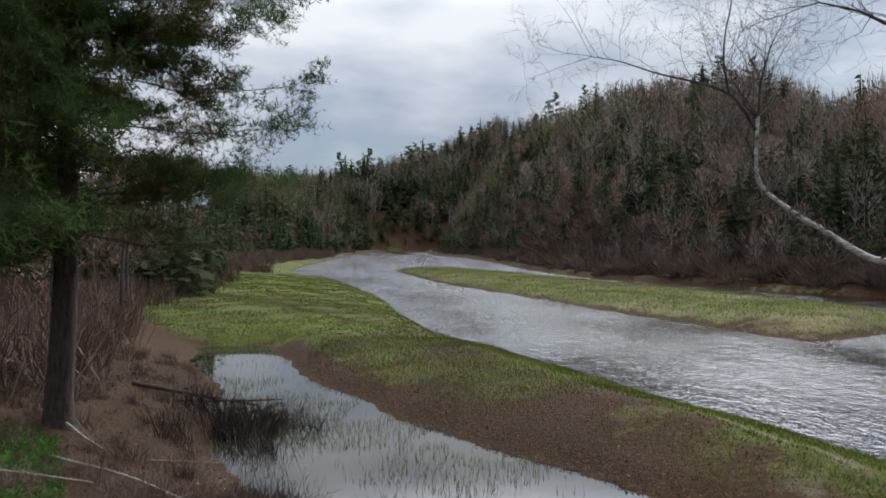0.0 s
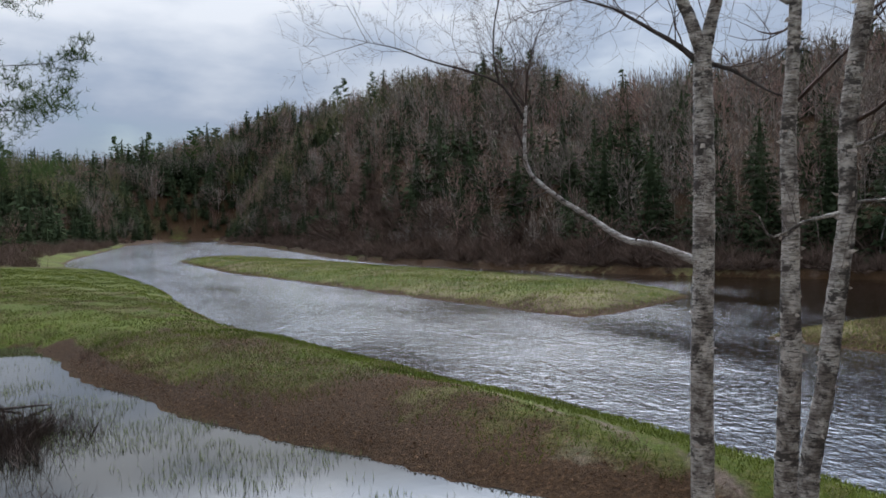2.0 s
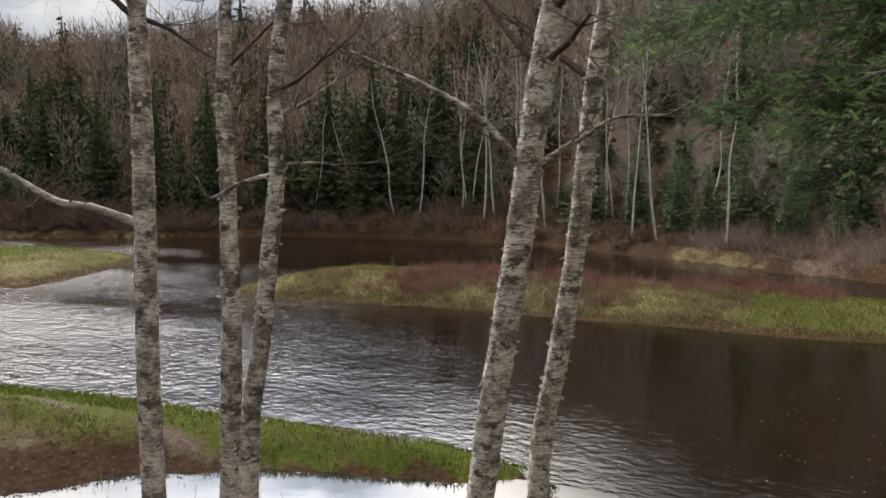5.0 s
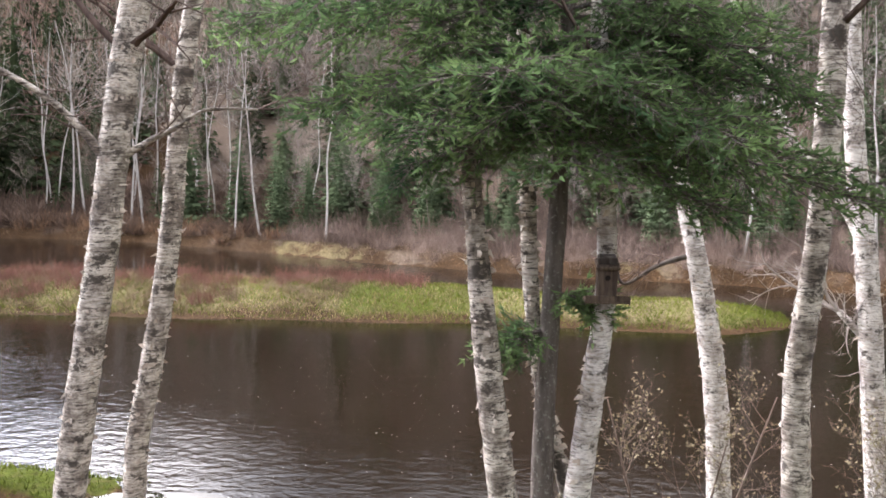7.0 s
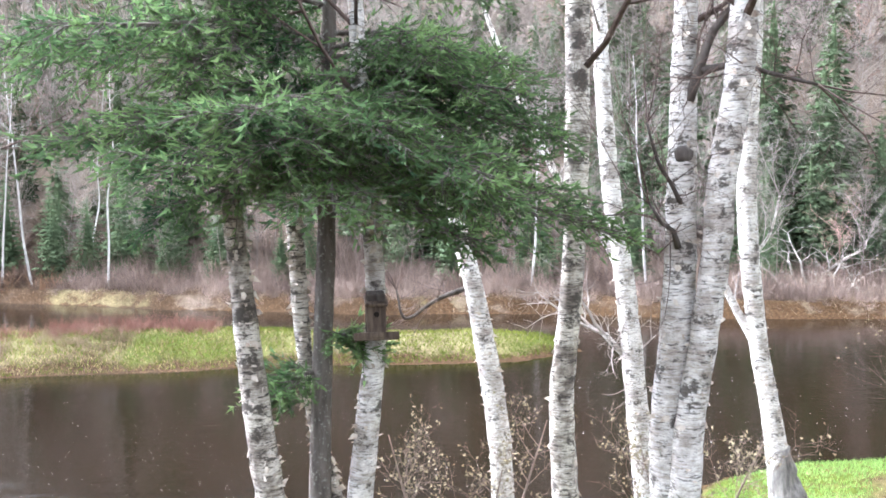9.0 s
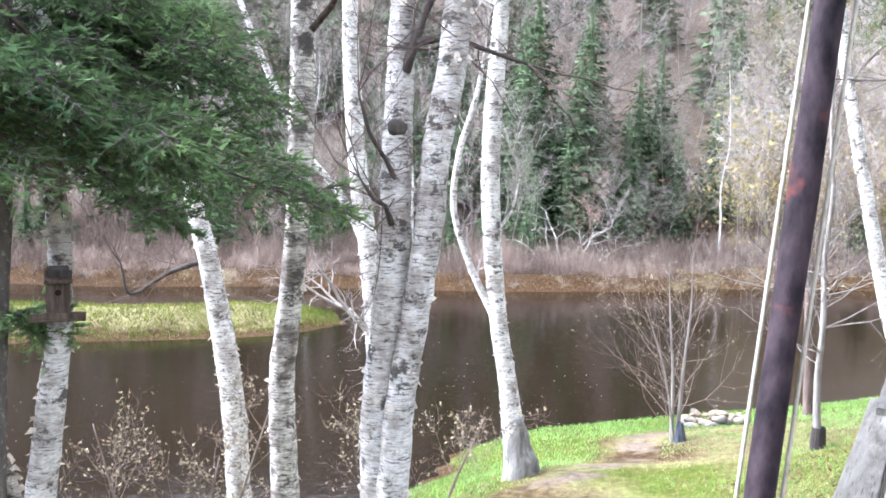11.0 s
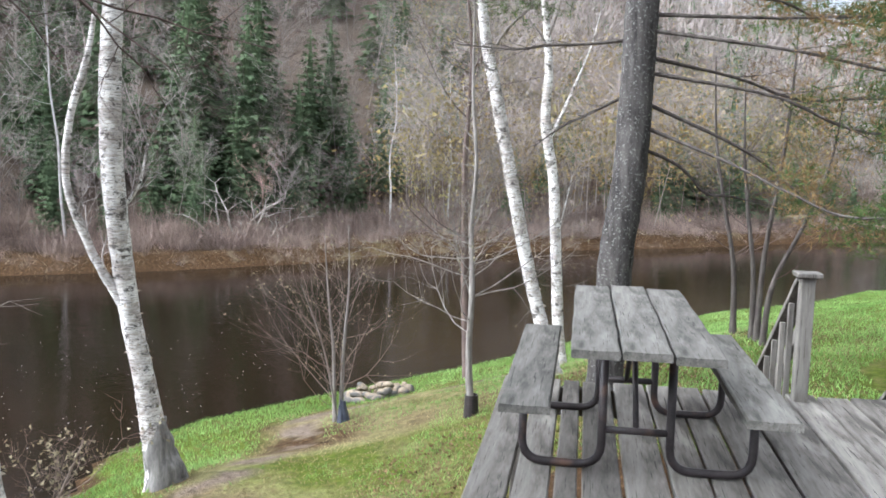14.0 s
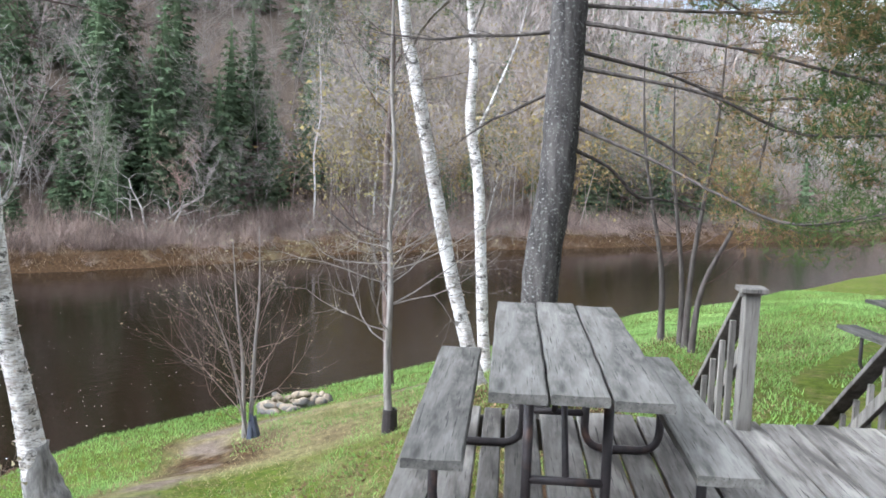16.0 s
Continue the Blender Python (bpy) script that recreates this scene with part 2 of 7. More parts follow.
def ground_cover():
    """Turf, dead grass, leaf litter and bare soil; the sheet's own cover weights say where each lies."""
    m, n, l, b = material("ground_cover", 0.95)
    at = n.new("ShaderNodeAttribute")
    at.attribute_name = "cover"
    sep = n.new("ShaderNodeSeparateColor")
    l.new(at.outputs["Color"], sep.inputs["Color"])
    fine = noise_node(n, l, 9.0, 6, 0.7)
    mid = noise_node(n, l, 0.8, 5, 0.65)
    coarse = noise_node(n, l, 0.16, 4, 0.55)
    litter = ramp_node(n, l, fine.outputs["Fac"], [(0.3, (0.018, 0.0098, 0.0048)), (0.55, (0.052, 0.029, 0.0142)), (0.75, (0.135, 0.081, 0.041))])
    clump = noise_node(n, l, 3.2, 5, 0.7)
    green = ramp_node(n, l, fine.outputs["Fac"], [(0.28, (0.028, 0.040, 0.006)), (0.72, (0.092, 0.112, 0.016))])
    worn = ramp_node(n, l, fine.outputs["Fac"], [(0.28, (0.045, 0.034, 0.013)), (0.72, (0.15, 0.125, 0.05))])
    thin = ramp_node(n, l, clump.outputs["Fac"], [(0.46, (0, 0, 0)), (0.66, (0.8, 0.8, 0.8))])
    turf_colour = mix_node(n, l, thin.outputs["Color"], green.outputs["Color"], worn.outputs["Color"])
    tan = ramp_node(n, l, fine.outputs["Fac"], [(0.28, (0.10, 0.082, 0.038)), (0.72, (0.25, 0.21, 0.108))])
    soil = ramp_node(n, l, fine.outputs["Fac"], [(0.3, (0.065, 0.047, 0.035)), (0.7, (0.17, 0.128, 0.098))])

    def weight(channel, noise_out, width):
        s = n.new("ShaderNodeMath")
        s.operation = "ADD"
        l.new(sep.outputs[channel], s.inputs[0])
        l.new(noise_out, s.inputs[1])
        r = n.new("ShaderNodeMapRange")
        r.inputs["From Min"].default_value, r.inputs["From Max"].default_value = 1.0 - width, 1.0 + width
        l.new(s.outputs[0], r.inputs["Value"])
        return r.outputs["Result"]

    col = mix_node(n, l, weight("Green", mid.outputs["Fac"], 0.16), litter.outputs["Color"], tan.outputs["Color"])
    col = mix_node(n, l, weight("Red", mid.outputs["Fac"], 0.14), col, turf_colour)
    col = mix_node(n, l, weight("Blue", mid.outputs["Fac"], 0.14), col, soil.outputs["Color"])
    hv = n.new("ShaderNodeHueSaturation")
    mr = n.new("ShaderNodeMapRange")
    mr.inputs["From Min"].default_value, mr.inputs["From Max"].default_value = 0.3, 0.7
    mr.inputs["To Min"].default_value, mr.inputs["To Max"].default_value = 0.78, 1.22
    l.new(coarse.outputs["Fac"], mr.inputs["Value"])
    l.new(mr.outputs["Result"], hv.inputs["Value"])
    l.new(col, hv.inputs["Color"])
    l.new(hv.outputs["Color"], b.inputs["Base Color"])
    bump_node(n, l, b, fine.outputs["Fac"], 1.0, 0.09)
    return m


def weathered_wood(name, dark, light, axis_stretch, algae=0.0, tint=0.22):
    """Grey boards: soft grain along the board, drying cracks, rubbed and damp stains, each board a little apart in tone."""
    m, n, l, b = material(name, 0.82)
    g = noise_node(n, l, 7.0, 5, 0.62, axis_stretch)
    mid = tuple((a + c) / 2 for a, c in zip(dark, light))
    col = ramp_node(n, l, g.outputs["Fac"], [(0.25, tuple(0.3 * a + 0.7 * c for a, c in zip(dark, mid))), (0.5, mid), (0.75, tuple(0.55 * a + 0.45 * c for a, c in zip(mid, light)))]).outputs["Color"]
    blot = noise_node(n, l, 2.3, 6, 0.66, tuple(max(0.45, min(v, 2.6)) for v in axis_stretch))
    br = ramp_node(n, l, blot.outputs["Fac"], [(0.42, (0, 0, 0)), (0.62, (0.85, 0.85, 0.85))])
    col = mix_node(n, l, br.outputs["Color"], col, tuple(c * 0.75 for c in dark))
    rub = noise_node(n, l, 3.1, 4, 0.6, tuple(max(0.4, min(v, 2.0)) for v in axis_stretch))
    rr = ramp_node(n, l, rub.outputs["Fac"], [(0.55, (0, 0, 0)), (0.72, (0.5, 0.5, 0.5))])
    col = mix_node(n, l, rr.outputs["Color"], col, tuple(min(1.0, c * 1.25) for c in light))
    if algae:
        gr = noise_node(n, l, 1.2, 4, 0.6)
        ar = ramp_node(n, l, gr.outputs["Fac"], [(0.48, (0, 0, 0)), (0.7, (algae, algae, algae))])
        col = mix_node(n, l, ar.outputs["Color"], col, (0.13, 0.135, 0.105))
    crack = noise_node(n, l, 11.0, 3, 0.6, tuple(v * 1.9 if v > 1 else v * 0.8 for v in axis_stretch))
    ck = ramp_node(n, l, crack.outputs["Fac"], [(0.615, (0, 0, 0)), (0.67, (0.85, 0.85, 0.85))])
    col = mix_node(n, l, ck.outputs["Color"], col, tuple(c * 0.35 for c in dark))
    oi = n.new("ShaderNodeObjectInfo")
    mr = n.new("ShaderNodeMapRange")
    mr.inputs["To Min"].default_value, mr.inputs["To Max"].default_value = 1 - tint, 1 + tint
    l.new(oi.outputs["Random"], mr.inputs["Value"])
    hv = n.new("ShaderNodeHueSaturation")
    l.new(mr.outputs["Result"], hv.inputs["Value"])
    l.new(col, hv.inputs["Color"])
    l.new(hv.outputs["Color"], b.inputs["Base Color"])
    bump_node(n, l, b, g.outputs["Fac"], 0.4, 0.005)
    return m


GROUND = ground_cover()
RIVER = water("river_water", (0.006, 0.0035, 0.002), 5.2, 1.0, 0.066, 0.07, reach=True)
POND = water("pond_water", (0.012, 0.011, 0.008), 1.2, 0.10, 0.02, 0.02)
WHITE_BIRCH = birch_bark("white_birch_bark", (0.78, 0.735, 0.69), (0.46, 0.41, 0.37), 0.545, 0.85, 0.62)
GREY_BIRCH = birch_bark("grey_birch_bark", (0.76, 0.69, 0.60), (0.27, 0.228, 0.192), 0.53, 1.0, 0.4)
PEEL = speckled("peeling_bark_curl", (0.26, 0.20, 0.16), (0.64, 0.57, 0.49), 14, 0.8, bump=0.2)
DARK_LIMB = tree_bark("dark_limb_bark", (0.035, 0.028, 0.024), (0.10, 0.085, 0.075))
TWIG = tree_bark("twig_bark", (0.05, 0.036, 0.03), (0.14, 0.10, 0.085))
TWIG_TAN = tree_bark("tan_twig_bark", (0.09, 0.065, 0.052), (0.22, 0.17, 0.14))
PALE_TWIG = tree_bark("pale_twig_bark", (0.16, 0.13, 0.115), (0.36, 0.32, 0.29))
SAPLING_BARK = tree_bark("grey_sapling_bark", (0.10, 0.085, 0.075), (0.25, 0.22, 0.195))
FOOT_BARK = tree_bark("cracked_birch_foot", (0.05, 0.045, 0.04), (0.25, 0.23, 0.21))
PINE_BARK = tree_bark("pine_bark", (0.022, 0.019, 0.018), (0.085, 0.075, 0.068), (0.17, 0.165, 0.15))
FIR_BARK = tree_bark("fir_bark", (0.045, 0.037, 0.033), (0.14, 0.12, 0.105), (0.2, 0.2, 0.17))
FIR_NEEDLE = leafy("fir_needles", (0.032, 0.066, 0.034), (0.165, 0.24, 0.095), 1.9, 0.42)
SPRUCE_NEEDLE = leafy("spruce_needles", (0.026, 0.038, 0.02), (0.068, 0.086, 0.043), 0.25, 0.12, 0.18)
PINE_NEEDLE = leafy("pine_needles", (0.022, 0.042, 0.014), (0.085, 0.118, 0.04), 0.5, 0.25)
RUST_NEEDLE = leafy("rusty_dead_needles", (0.11, 0.07, 0.034), (0.25, 0.165, 0.08), 1.2, 0.2)
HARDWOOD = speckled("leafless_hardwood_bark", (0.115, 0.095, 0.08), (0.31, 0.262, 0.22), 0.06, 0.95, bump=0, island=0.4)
HARDWOOD_RED = speckled("budding_maple_twigs", (0.135, 0.09, 0.074), (0.30, 0.205, 0.165), 0.07, 0.95, bump=0, island=0.4)
HARDWOOD_OLIVE = speckled("olive_budding_twigs", (0.085, 0.085, 0.038), (0.20, 0.20, 0.09), 0.06, 0.95, bump=0, island=0.3)
# light put into colour: brighter copies of hardwood and spruce for the downstream hillside
HARDWOOD_LIT = speckled("lit_hardwood_bark", (0.165, 0.137, 0.12), (0.30, 0.255, 0.228), 0.06, 0.95, bump=0, island=0.22)
SPRUCE_LIT = leafy("lit_spruce_needles", (0.054, 0.076, 0.042), (0.135, 0.175, 0.096), 0.25, 0.2, 0.15)
DARK_BRUSH = speckled("dark_willow_twigs", (0.07, 0.047, 0.036), (0.18, 0.128, 0.1), 0.22, 0.95, bump=0, island=0.4)
HARDWOOD_BUD = leafy("opening_buds", (0.16, 0.135, 0.085), (0.27, 0.232, 0.15), 0.3, 0.2)
POPLAR_BUD = leafy("opening_poplar_leaves", (0.22, 0.13, 0.065), (0.26, 0.24, 0.10), 0.11, 0.25)
FAR_BIRCH = speckled("far_birch_bark", (0.22, 0.20, 0.185), (0.52, 0.49, 0.455), 1.5, 0.9, bump=0, island=0.3)
BRUSH = speckled("brown_brush_twigs", (0.10, 0.072, 0.06), (0.27, 0.20, 0.165), 0.22, 0.95, bump=0, island=0.4)
DARK_TWIGS = speckled("dark_wet_twigs", (0.035, 0.026, 0.022), (0.10, 0.075, 0.062), 0.5, 0.95, bump=0, island=0.4)
RED_BRUSH = speckled("red_osier_twigs", (0.135, 0.066, 0.052), (0.25, 0.135, 0.108), 0.8, 0.9, bump=0, island=0.3)
GRASS = leafy("grass_blades", (0.042, 0.056, 0.010), (0.108, 0.126, 0.024), 0.5, 0.3)
LAWN = leafy("lawn_blades", (0.10, 0.172, 0.042), (0.225, 0.335, 0.11), 0.5, 0.35)
MEADOW = leafy("island_grass_blades", (0.05, 0.068, 0.012), (0.135, 0.15, 0.032), 0.3, 0.3)
STRAW = leafy("dead_grass_blades", (0.13, 0.097, 0.05), (0.31, 0.25, 0.138), 0.6, 0.2)
BANK_STRAW = leafy("brown_bank_grass", (0.085, 0.06, 0.042), (0.25, 0.19, 0.13), 0.5, 0.15)
REED = leafy("reed_blades", (0.07, 0.085, 0.035), (0.17, 0.19, 0.085), 1.0, 0.25)
SEDGE = speckled("dead_sedge", (0.11, 0.075, 0.05), (0.27, 0.20, 0.14), 0.5, 0.95, bump=0, island=0.4)
BRACKEN = speckled("dead_bracken", (0.14, 0.082, 0.05), (0.30, 0.19, 0.12), 0.5, 0.95, bump=0, island=0.35)
LITTER = speckled("fallen_leaves", (0.06, 0.034, 0.02), (0.20, 0.125, 0.075), 3.0, 0.9, bump=0, island=0.5)
LUSH = leafy("low_green_leaves", (0.03, 0.07, 0.014), (0.08, 0.16, 0.032), 1.5, 0.3)
STONE = speckled("field_stone", (0.10, 0.078, 0.056), (0.28, 0.22, 0.155), 9.0, 0.9, (0.075, 0.068, 0.06), 4.0, 0.6, 0.02)
DECK_WOOD = weathered_wood("weathered_deck_boards", (0.058, 0.050, 0.043), (0.215, 0.193, 0.168), (0.4, 6.0, 6.0), tint=0.25)
TABLE_WOOD = weathered_wood("weathered_table_boards", (0.040, 0.036, 0.031), (0.225, 0.205, 0.18), (0.3, 7.0, 7.0), 0.12, 0.3)
POST_WOOD = weathered_wood("weathered_post_wood", (0.075, 0.066, 0.057), (0.23, 0.205, 0.178), (6.0, 6.0, 0.4))
STEEL = speckled("dark_painted_steel", (0.014, 0.010, 0.010), (0.034, 0.026, 0.025), 12, 0.55, (0.09, 0.05, 0.036), 5.0, 0.2, 0.004, share=0.6)
POLE_PAINT = speckled("worn_dark_pole_paint", (0.006, 0.005, 0.006), (0.045, 0.031, 0.035), 34, 0.85, (0.10, 0.03, 0.026), 19.0, 0.6, 0.004, (1, 1, 0.5), share=0.625)
CORD = speckled("pale_cord", (0.2, 0.175, 0.14), (0.38, 0.335, 0.27), 60, 0.9, bump=0.4)
FEEDER_WOOD = speckled("old_brown_wood", (0.035, 0.025, 0.02), (0.13, 0.098, 0.076), 8, 0.85, bump=0.4, stretch_to=(5, 5, 0.6))
HOLE_SHADE = speckled("painted_hole_shade", (0.008, 0.007, 0.006), (0.02, 0.016, 0.014), 10, 0.95, bump=0)
DEADWOOD = speckled("bleached_deadwood", (0.15, 0.128, 0.11), (0.36, 0.325, 0.285), 5, 0.9, bump=0.3)
FOAM_GLINT = speckled("river_foam_glint", (0.6, 0.6, 0.57), (0.85, 0.85, 0.82), 9, 0.9, bump=0)
BLUE_PLASTIC = speckled("dull_blue_plastic", (0.028, 0.031, 0.042), (0.06, 0.064, 0.082), 6, 0.6, bump=0)

# ---- mesh helpers ----
rng = np.random.default_rng(7)


def mesh_from(name, verts, faces_flat, per_face):
    """A mesh from arrays of vertices and of equal-sided faces."""
    verts = np.asarray(verts, np.float32).reshape(-1, 3)
    idx = np.asarray(faces_flat, np.int32).ravel()
    count = len(idx) // per_face
    me = bpy.data.meshes.new(name)
    me.vertices.add(len(verts))
    me.vertices.foreach_set("co", verts.ravel())
    me.loops.add(len(idx))
    me.loops.foreach_set("vertex_index", idx)
    me.polygons.add(count)
    me.polygons.foreach_set("loop_start", np.arange(count, dtype=np.int32) * per_face)
    me.update(calc_edges=True)
    return me


def smooth(me):
    me.polygons.foreach_set("use_smooth", np.ones(len(me.polygons), bool))
    return me


def tri_object(name, tris, mat, parent=None):
    """One mesh object of loose triangles (n, 3, 3): blades, leaves, twigs."""
    tris = np.asarray(tris, np.float32).reshape(-1, 9)
    me = mesh_from(name, tris.reshape(-1, 3), np.arange(len(tris) * 3), 3)
    me.materials.append(mat)
    ob = new(name, me)
    ob.parent = parent
    return ob


def mesh_object(name, me, mat, parent=None, label=""):
    if mat and not me.materials:
        me.materials.append(mat)
    ob = new(name, me)
    ob.parent = parent
    return tagged(ob, label)


def part(name, bm, mat, parent, label=""):
    me = bpy.data.meshes.new(name)
    bm.to_mesh(me)
    bm.free()
    return mesh_object(name, me, mat, parent, label)


def empty(name, at=(0, 0, 0), turn=0.0):
    ob = new(name)
    ob.matrix_world = pose(*at, 0, 0, turn)
    ob.empty_display_size = 0.2
    return ob


def tubes(segs, sides=5):
    """Tapered open tubes for rows (x0 y0 z0 r0 x1 y1 z1 r1), as verts and quads."""
    s = np.asarray(segs, float).reshape(-1, 8)
    a, b = s[:, 0:3], s[:, 4:7]
    d = b - a
    d /= np.linalg.norm(d, axis=1, keepdims=True) + 1e-9
    ref = np.where(np.abs(d[:, 2:3]) > 0.9, np.array([[1.0, 0, 0]]), np.array([[0, 0, 1.0]]))
    u = np.cross(d, ref)
    u /= np.linalg.norm(u, axis=1, keepdims=True) + 1e-9
    v = np.cross(d, u)
    ang = np.arange(sides) * 2 * np.pi / sides
    ring = u[:, None] * np.cos(ang)[None, :, None] + v[:, None] * np.sin(ang)[None, :, None]
    va = a[:, None] + ring * s[:, 3][:, None, None]
    vb = b[:, None] + ring * s[:, 7][:, None, None]
    verts = np.concatenate([va, vb], 1).reshape(-1, 3)
    k = np.arange(sides)
    quad = np.stack([k, (k + 1) % sides, (k + 1) % sides + sides, k + sides], 1)
    faces = (np.arange(len(s)) * 2 * sides)[:, None, None] + quad[None]
    return verts, faces


def tube_object(name, segs, mat, parent=None, sides=5, label=""):
    v, f = tubes(segs, sides)
    return mesh_object(name, smooth(mesh_from(name, v, f, 4)), mat, parent, label)


def spline(points, n):
    """n smooth steps through rows of any width (Catmull-Rom)."""
    p = np.asarray(points, float)
    p = np.vstack([2 * p[0] - p[1], p, 2 * p[-1] - p[-2]])
    t = np.linspace(0, len(p) - 3 - 1e-6, n)
    i = t.astype(int)
    f = (t - i)[:, None]
    a, b, c, d = p[i], p[i + 1], p[i + 2], p[i + 3]
    return 0.5 * (2 * b + (c - a) * f + (2 * a - 5 * b + 4 * c - d) * f**2 + (3 * b - a - 3 * c + d) * f**3)


def stem_mesh(name, points, sides=14, rough=0.06, step=0.12, flare=0.0, seed=0):
    """A closed, slightly knobbly stem along rows of x, y, z, radius."""
    r = np.random.default_rng(seed)
    p = np.asarray(points, float)
    length = np.linalg.norm(np.diff(p[:, :3], axis=0), axis=1).sum()
    n = max(4, int(length / step))
    c = spline(p, n)
    c[:, 3] = np.maximum(c[:, 3], 0.002)
    d = np.gradient(c[:, :3], axis=0)
    d /= np.linalg.norm(d, axis=1, keepdims=True) + 1e-9
    ref = np.array([0.83, 0.55, 0.05])
    u = np.cross(d, ref)
    u /= np.linalg.norm(u, axis=1, keepdims=True) + 1e-9
    v = np.cross(d, u)
    ang = np.arange(sides) * 2 * np.pi / sides
    lump = 1 + rough * (r.random((n, sides)) - 0.5) * 2
    lump = (lump + np.roll(lump, 1, 1)) / 2
    rad = c[:, 3][:, None] * lump
    if flare:
        run = np.concatenate([[0], np.cumsum(np.linalg.norm(np.diff(c[:, :3], axis=0), axis=1))])
        rad = rad * (1 + flare * np.exp(-run / 0.22))[:, None] * (1 + 0.25 * flare * np.exp(-run / 0.3)[:, None] * np.cos(ang * 4 + seed)[None])
    verts = c[:, None, :3] + u[:, None] * (np.cos(ang)[None] * rad)[..., None] + v[:, None] * (np.sin(ang)[None] * rad)[..., None]
    verts = np.concatenate([verts.reshape(-1, 3), c[:1, :3], c[-1:, :3]])
    k = np.arange(sides)
    base = (np.arange(n - 1) * sides)[:, None]
    quads = np.stack([base + k, base + (k + 1) % sides, base + sides + (k + 1) % sides, base + sides + k], -1).reshape(-1, 4)
    caps = [(n * sides, (j + 1) % sides, j, n * sides) for j in k] + [(n * sides + 1, (n - 1) * sides + j, (n - 1) * sides + (j + 1) % sides, n * sides + 1) for j in k]
    me = bpy.data.meshes.new(name)
    me.from_pydata(verts.tolist(), [], quads.tolist() + [c4[:3] for c4 in caps])
    return smooth(me)


def unit(v):
    v = np.asarray(v, float)
    return v / (np.linalg.norm(v) + 1e-9)


def twig_tree(r, start, aim, length, radius, depth, out, bend=0.25, rise=0.15, kids=(3, 5), spread=0.8, steps=5, shrink=0.55):
    """A branch that wanders, tapers and forks; adds rows for tubes() to out."""
    p, d = np.array(start, float), unit(aim)
    tip = radius * 0.35
    for k in range(steps):
        nd = unit(d + r.normal(0, bend, 3) * 0.6 + np.array([0, 0, rise]) * 0.3)
        q = p + nd * length / steps
        r0 = radius + (tip - radius) * k / steps
        r1 = radius + (tip - radius) * (k + 1) / steps
        out.append((*p, r0, *q, r1))
        if depth > 0 and k >= 1:
            for _ in range(int(r.integers(kids[0], kids[1] + 1)) if k % 2 == 0 or depth == 1 else 1):
                side = unit(np.cross(nd, r.normal(0, 1, 3)))
                twig_tree(r, q, unit(nd * (1 - 0.5 * spread) + side * spread), length * shrink * r.uniform(0.6, 1.1), max(r1 * 0.6, 0.0016), depth - 1, out, bend, rise, kids, spread, max(3, steps - 1), shrink)
        p, d = q, nd
    return out


def blades(pos, height, width, lean, r):
    """One bent-over blade, a triangle, at each row of pos."""
    n = len(pos)
    ang = r.uniform(0, 2 * np.pi, n)
    side = np.stack([np.cos(ang), np.sin(ang), np.zeros(n)], 1) * (width * r.uniform(0.6, 1.4, n))[:, None] / 2
    h = height * r.uniform(0.45, 1.25, n)
    la = r.uniform(0, 2 * np.pi, n)
    tip = pos + np.stack([np.cos(la) * lean * h, np.sin(la) * lean * h, h], 1) * np.array([1, 1, 1])
    return np.stack([pos - side, pos + side, tip], 1)


def box_bm(size, at=(0, 0, 0), bevel=0.004, turn=None, bm=None):
    """A bevelled board or block added to a bmesh."""
    bm = bm or bmesh.new()
    m = Matrix.Translation(at) @ (turn or Matrix()) @ Matrix.Diagonal((*size, 1))
    made = bmesh.ops.create_cube(bm, size=1, matrix=m)
    if bevel:
        edges = list({e for v in made["verts"] for e in v.link_edges})
        bmesh.ops.bevel(bm, geom=edges, offset=bevel, segments=1, affect="EDGES")
    return bm
# ---- the lie of the land: water edge, islands, heights ----
SHORE = [(9, 325), (3, 295), (-5, 262), (-10, 180), (-12, 140), (-10, 117), (-3.2, 97), (-0.5, 80), (1.2, 69.6), (2.4, 51.6), (3.9, 41.6), (6, 35.3), (7.3, 30.4),
         (8.2, 26.6), (9, 23.7), (9.7, 21.4), (10.4, 19.6), (11.3, 16.3), (11.6, 13.8), (12.2, 10.6), (12.7, 8.4), (12.4, 6.2), (11.1, 7.4),
         (10.1, 10.2), (8.6, 12.4), (7, 13.1), (5.6, 15), (4.3, 17.7), (2.6, 20), (0.8, 23.4), (-0.2, 26.4), (-1.8, 29.4), (-2.4, 31.6), (-3.6, 36),
         (-4.8, 40), (-7.9, 39.8), (-7.4, 35.3), (-5.9, 31), (-4.8, 28), (-4.2, 24), (-3.6, 20.1), (-2.4, 17.1), (0, 14.2), (4, 12), (7.5, 9.2), (9.8, 5),
         (11.2, 0), (12.3, -4), (13.2, -5.5), (14.3, -6.3), (14.85, -7.8), (14.9, -10.6), (15, -13.5), (15, -17), (14.7, -25), (13.8, -31), (12.9, -45), (9, -75), (-2, -125),
         (16, -135), (18, -100), (19, -66), (24.5, -52), (27, -43), (31, -33), (32.6, -27), (32.6, -22), (33.8, -16), (37, -7.5), (38.2, -0.7), (40.2, 4.6), (43, 11),
         (46.5, 18.2), (51, 27), (51.5, 36), (50.5, 48), (43, 58), (37, 70), (31.5, 84), (27.8, 97), (26, 108), (25, 130), (25.5, 160), (25, 203), (20, 243), (21, 280), (24, 325)]
ISLAND_ONE = [(4.1, 128), (8.3, 92), (13.1, 71), (17, 52.7), (18.7, 45), (20.6, 37.6), (22.4, 37.9), (27, 40.5), (31.8, 44.2), (33, 50), (30, 66), (25.2, 84), (21.5, 104), (14, 130)]
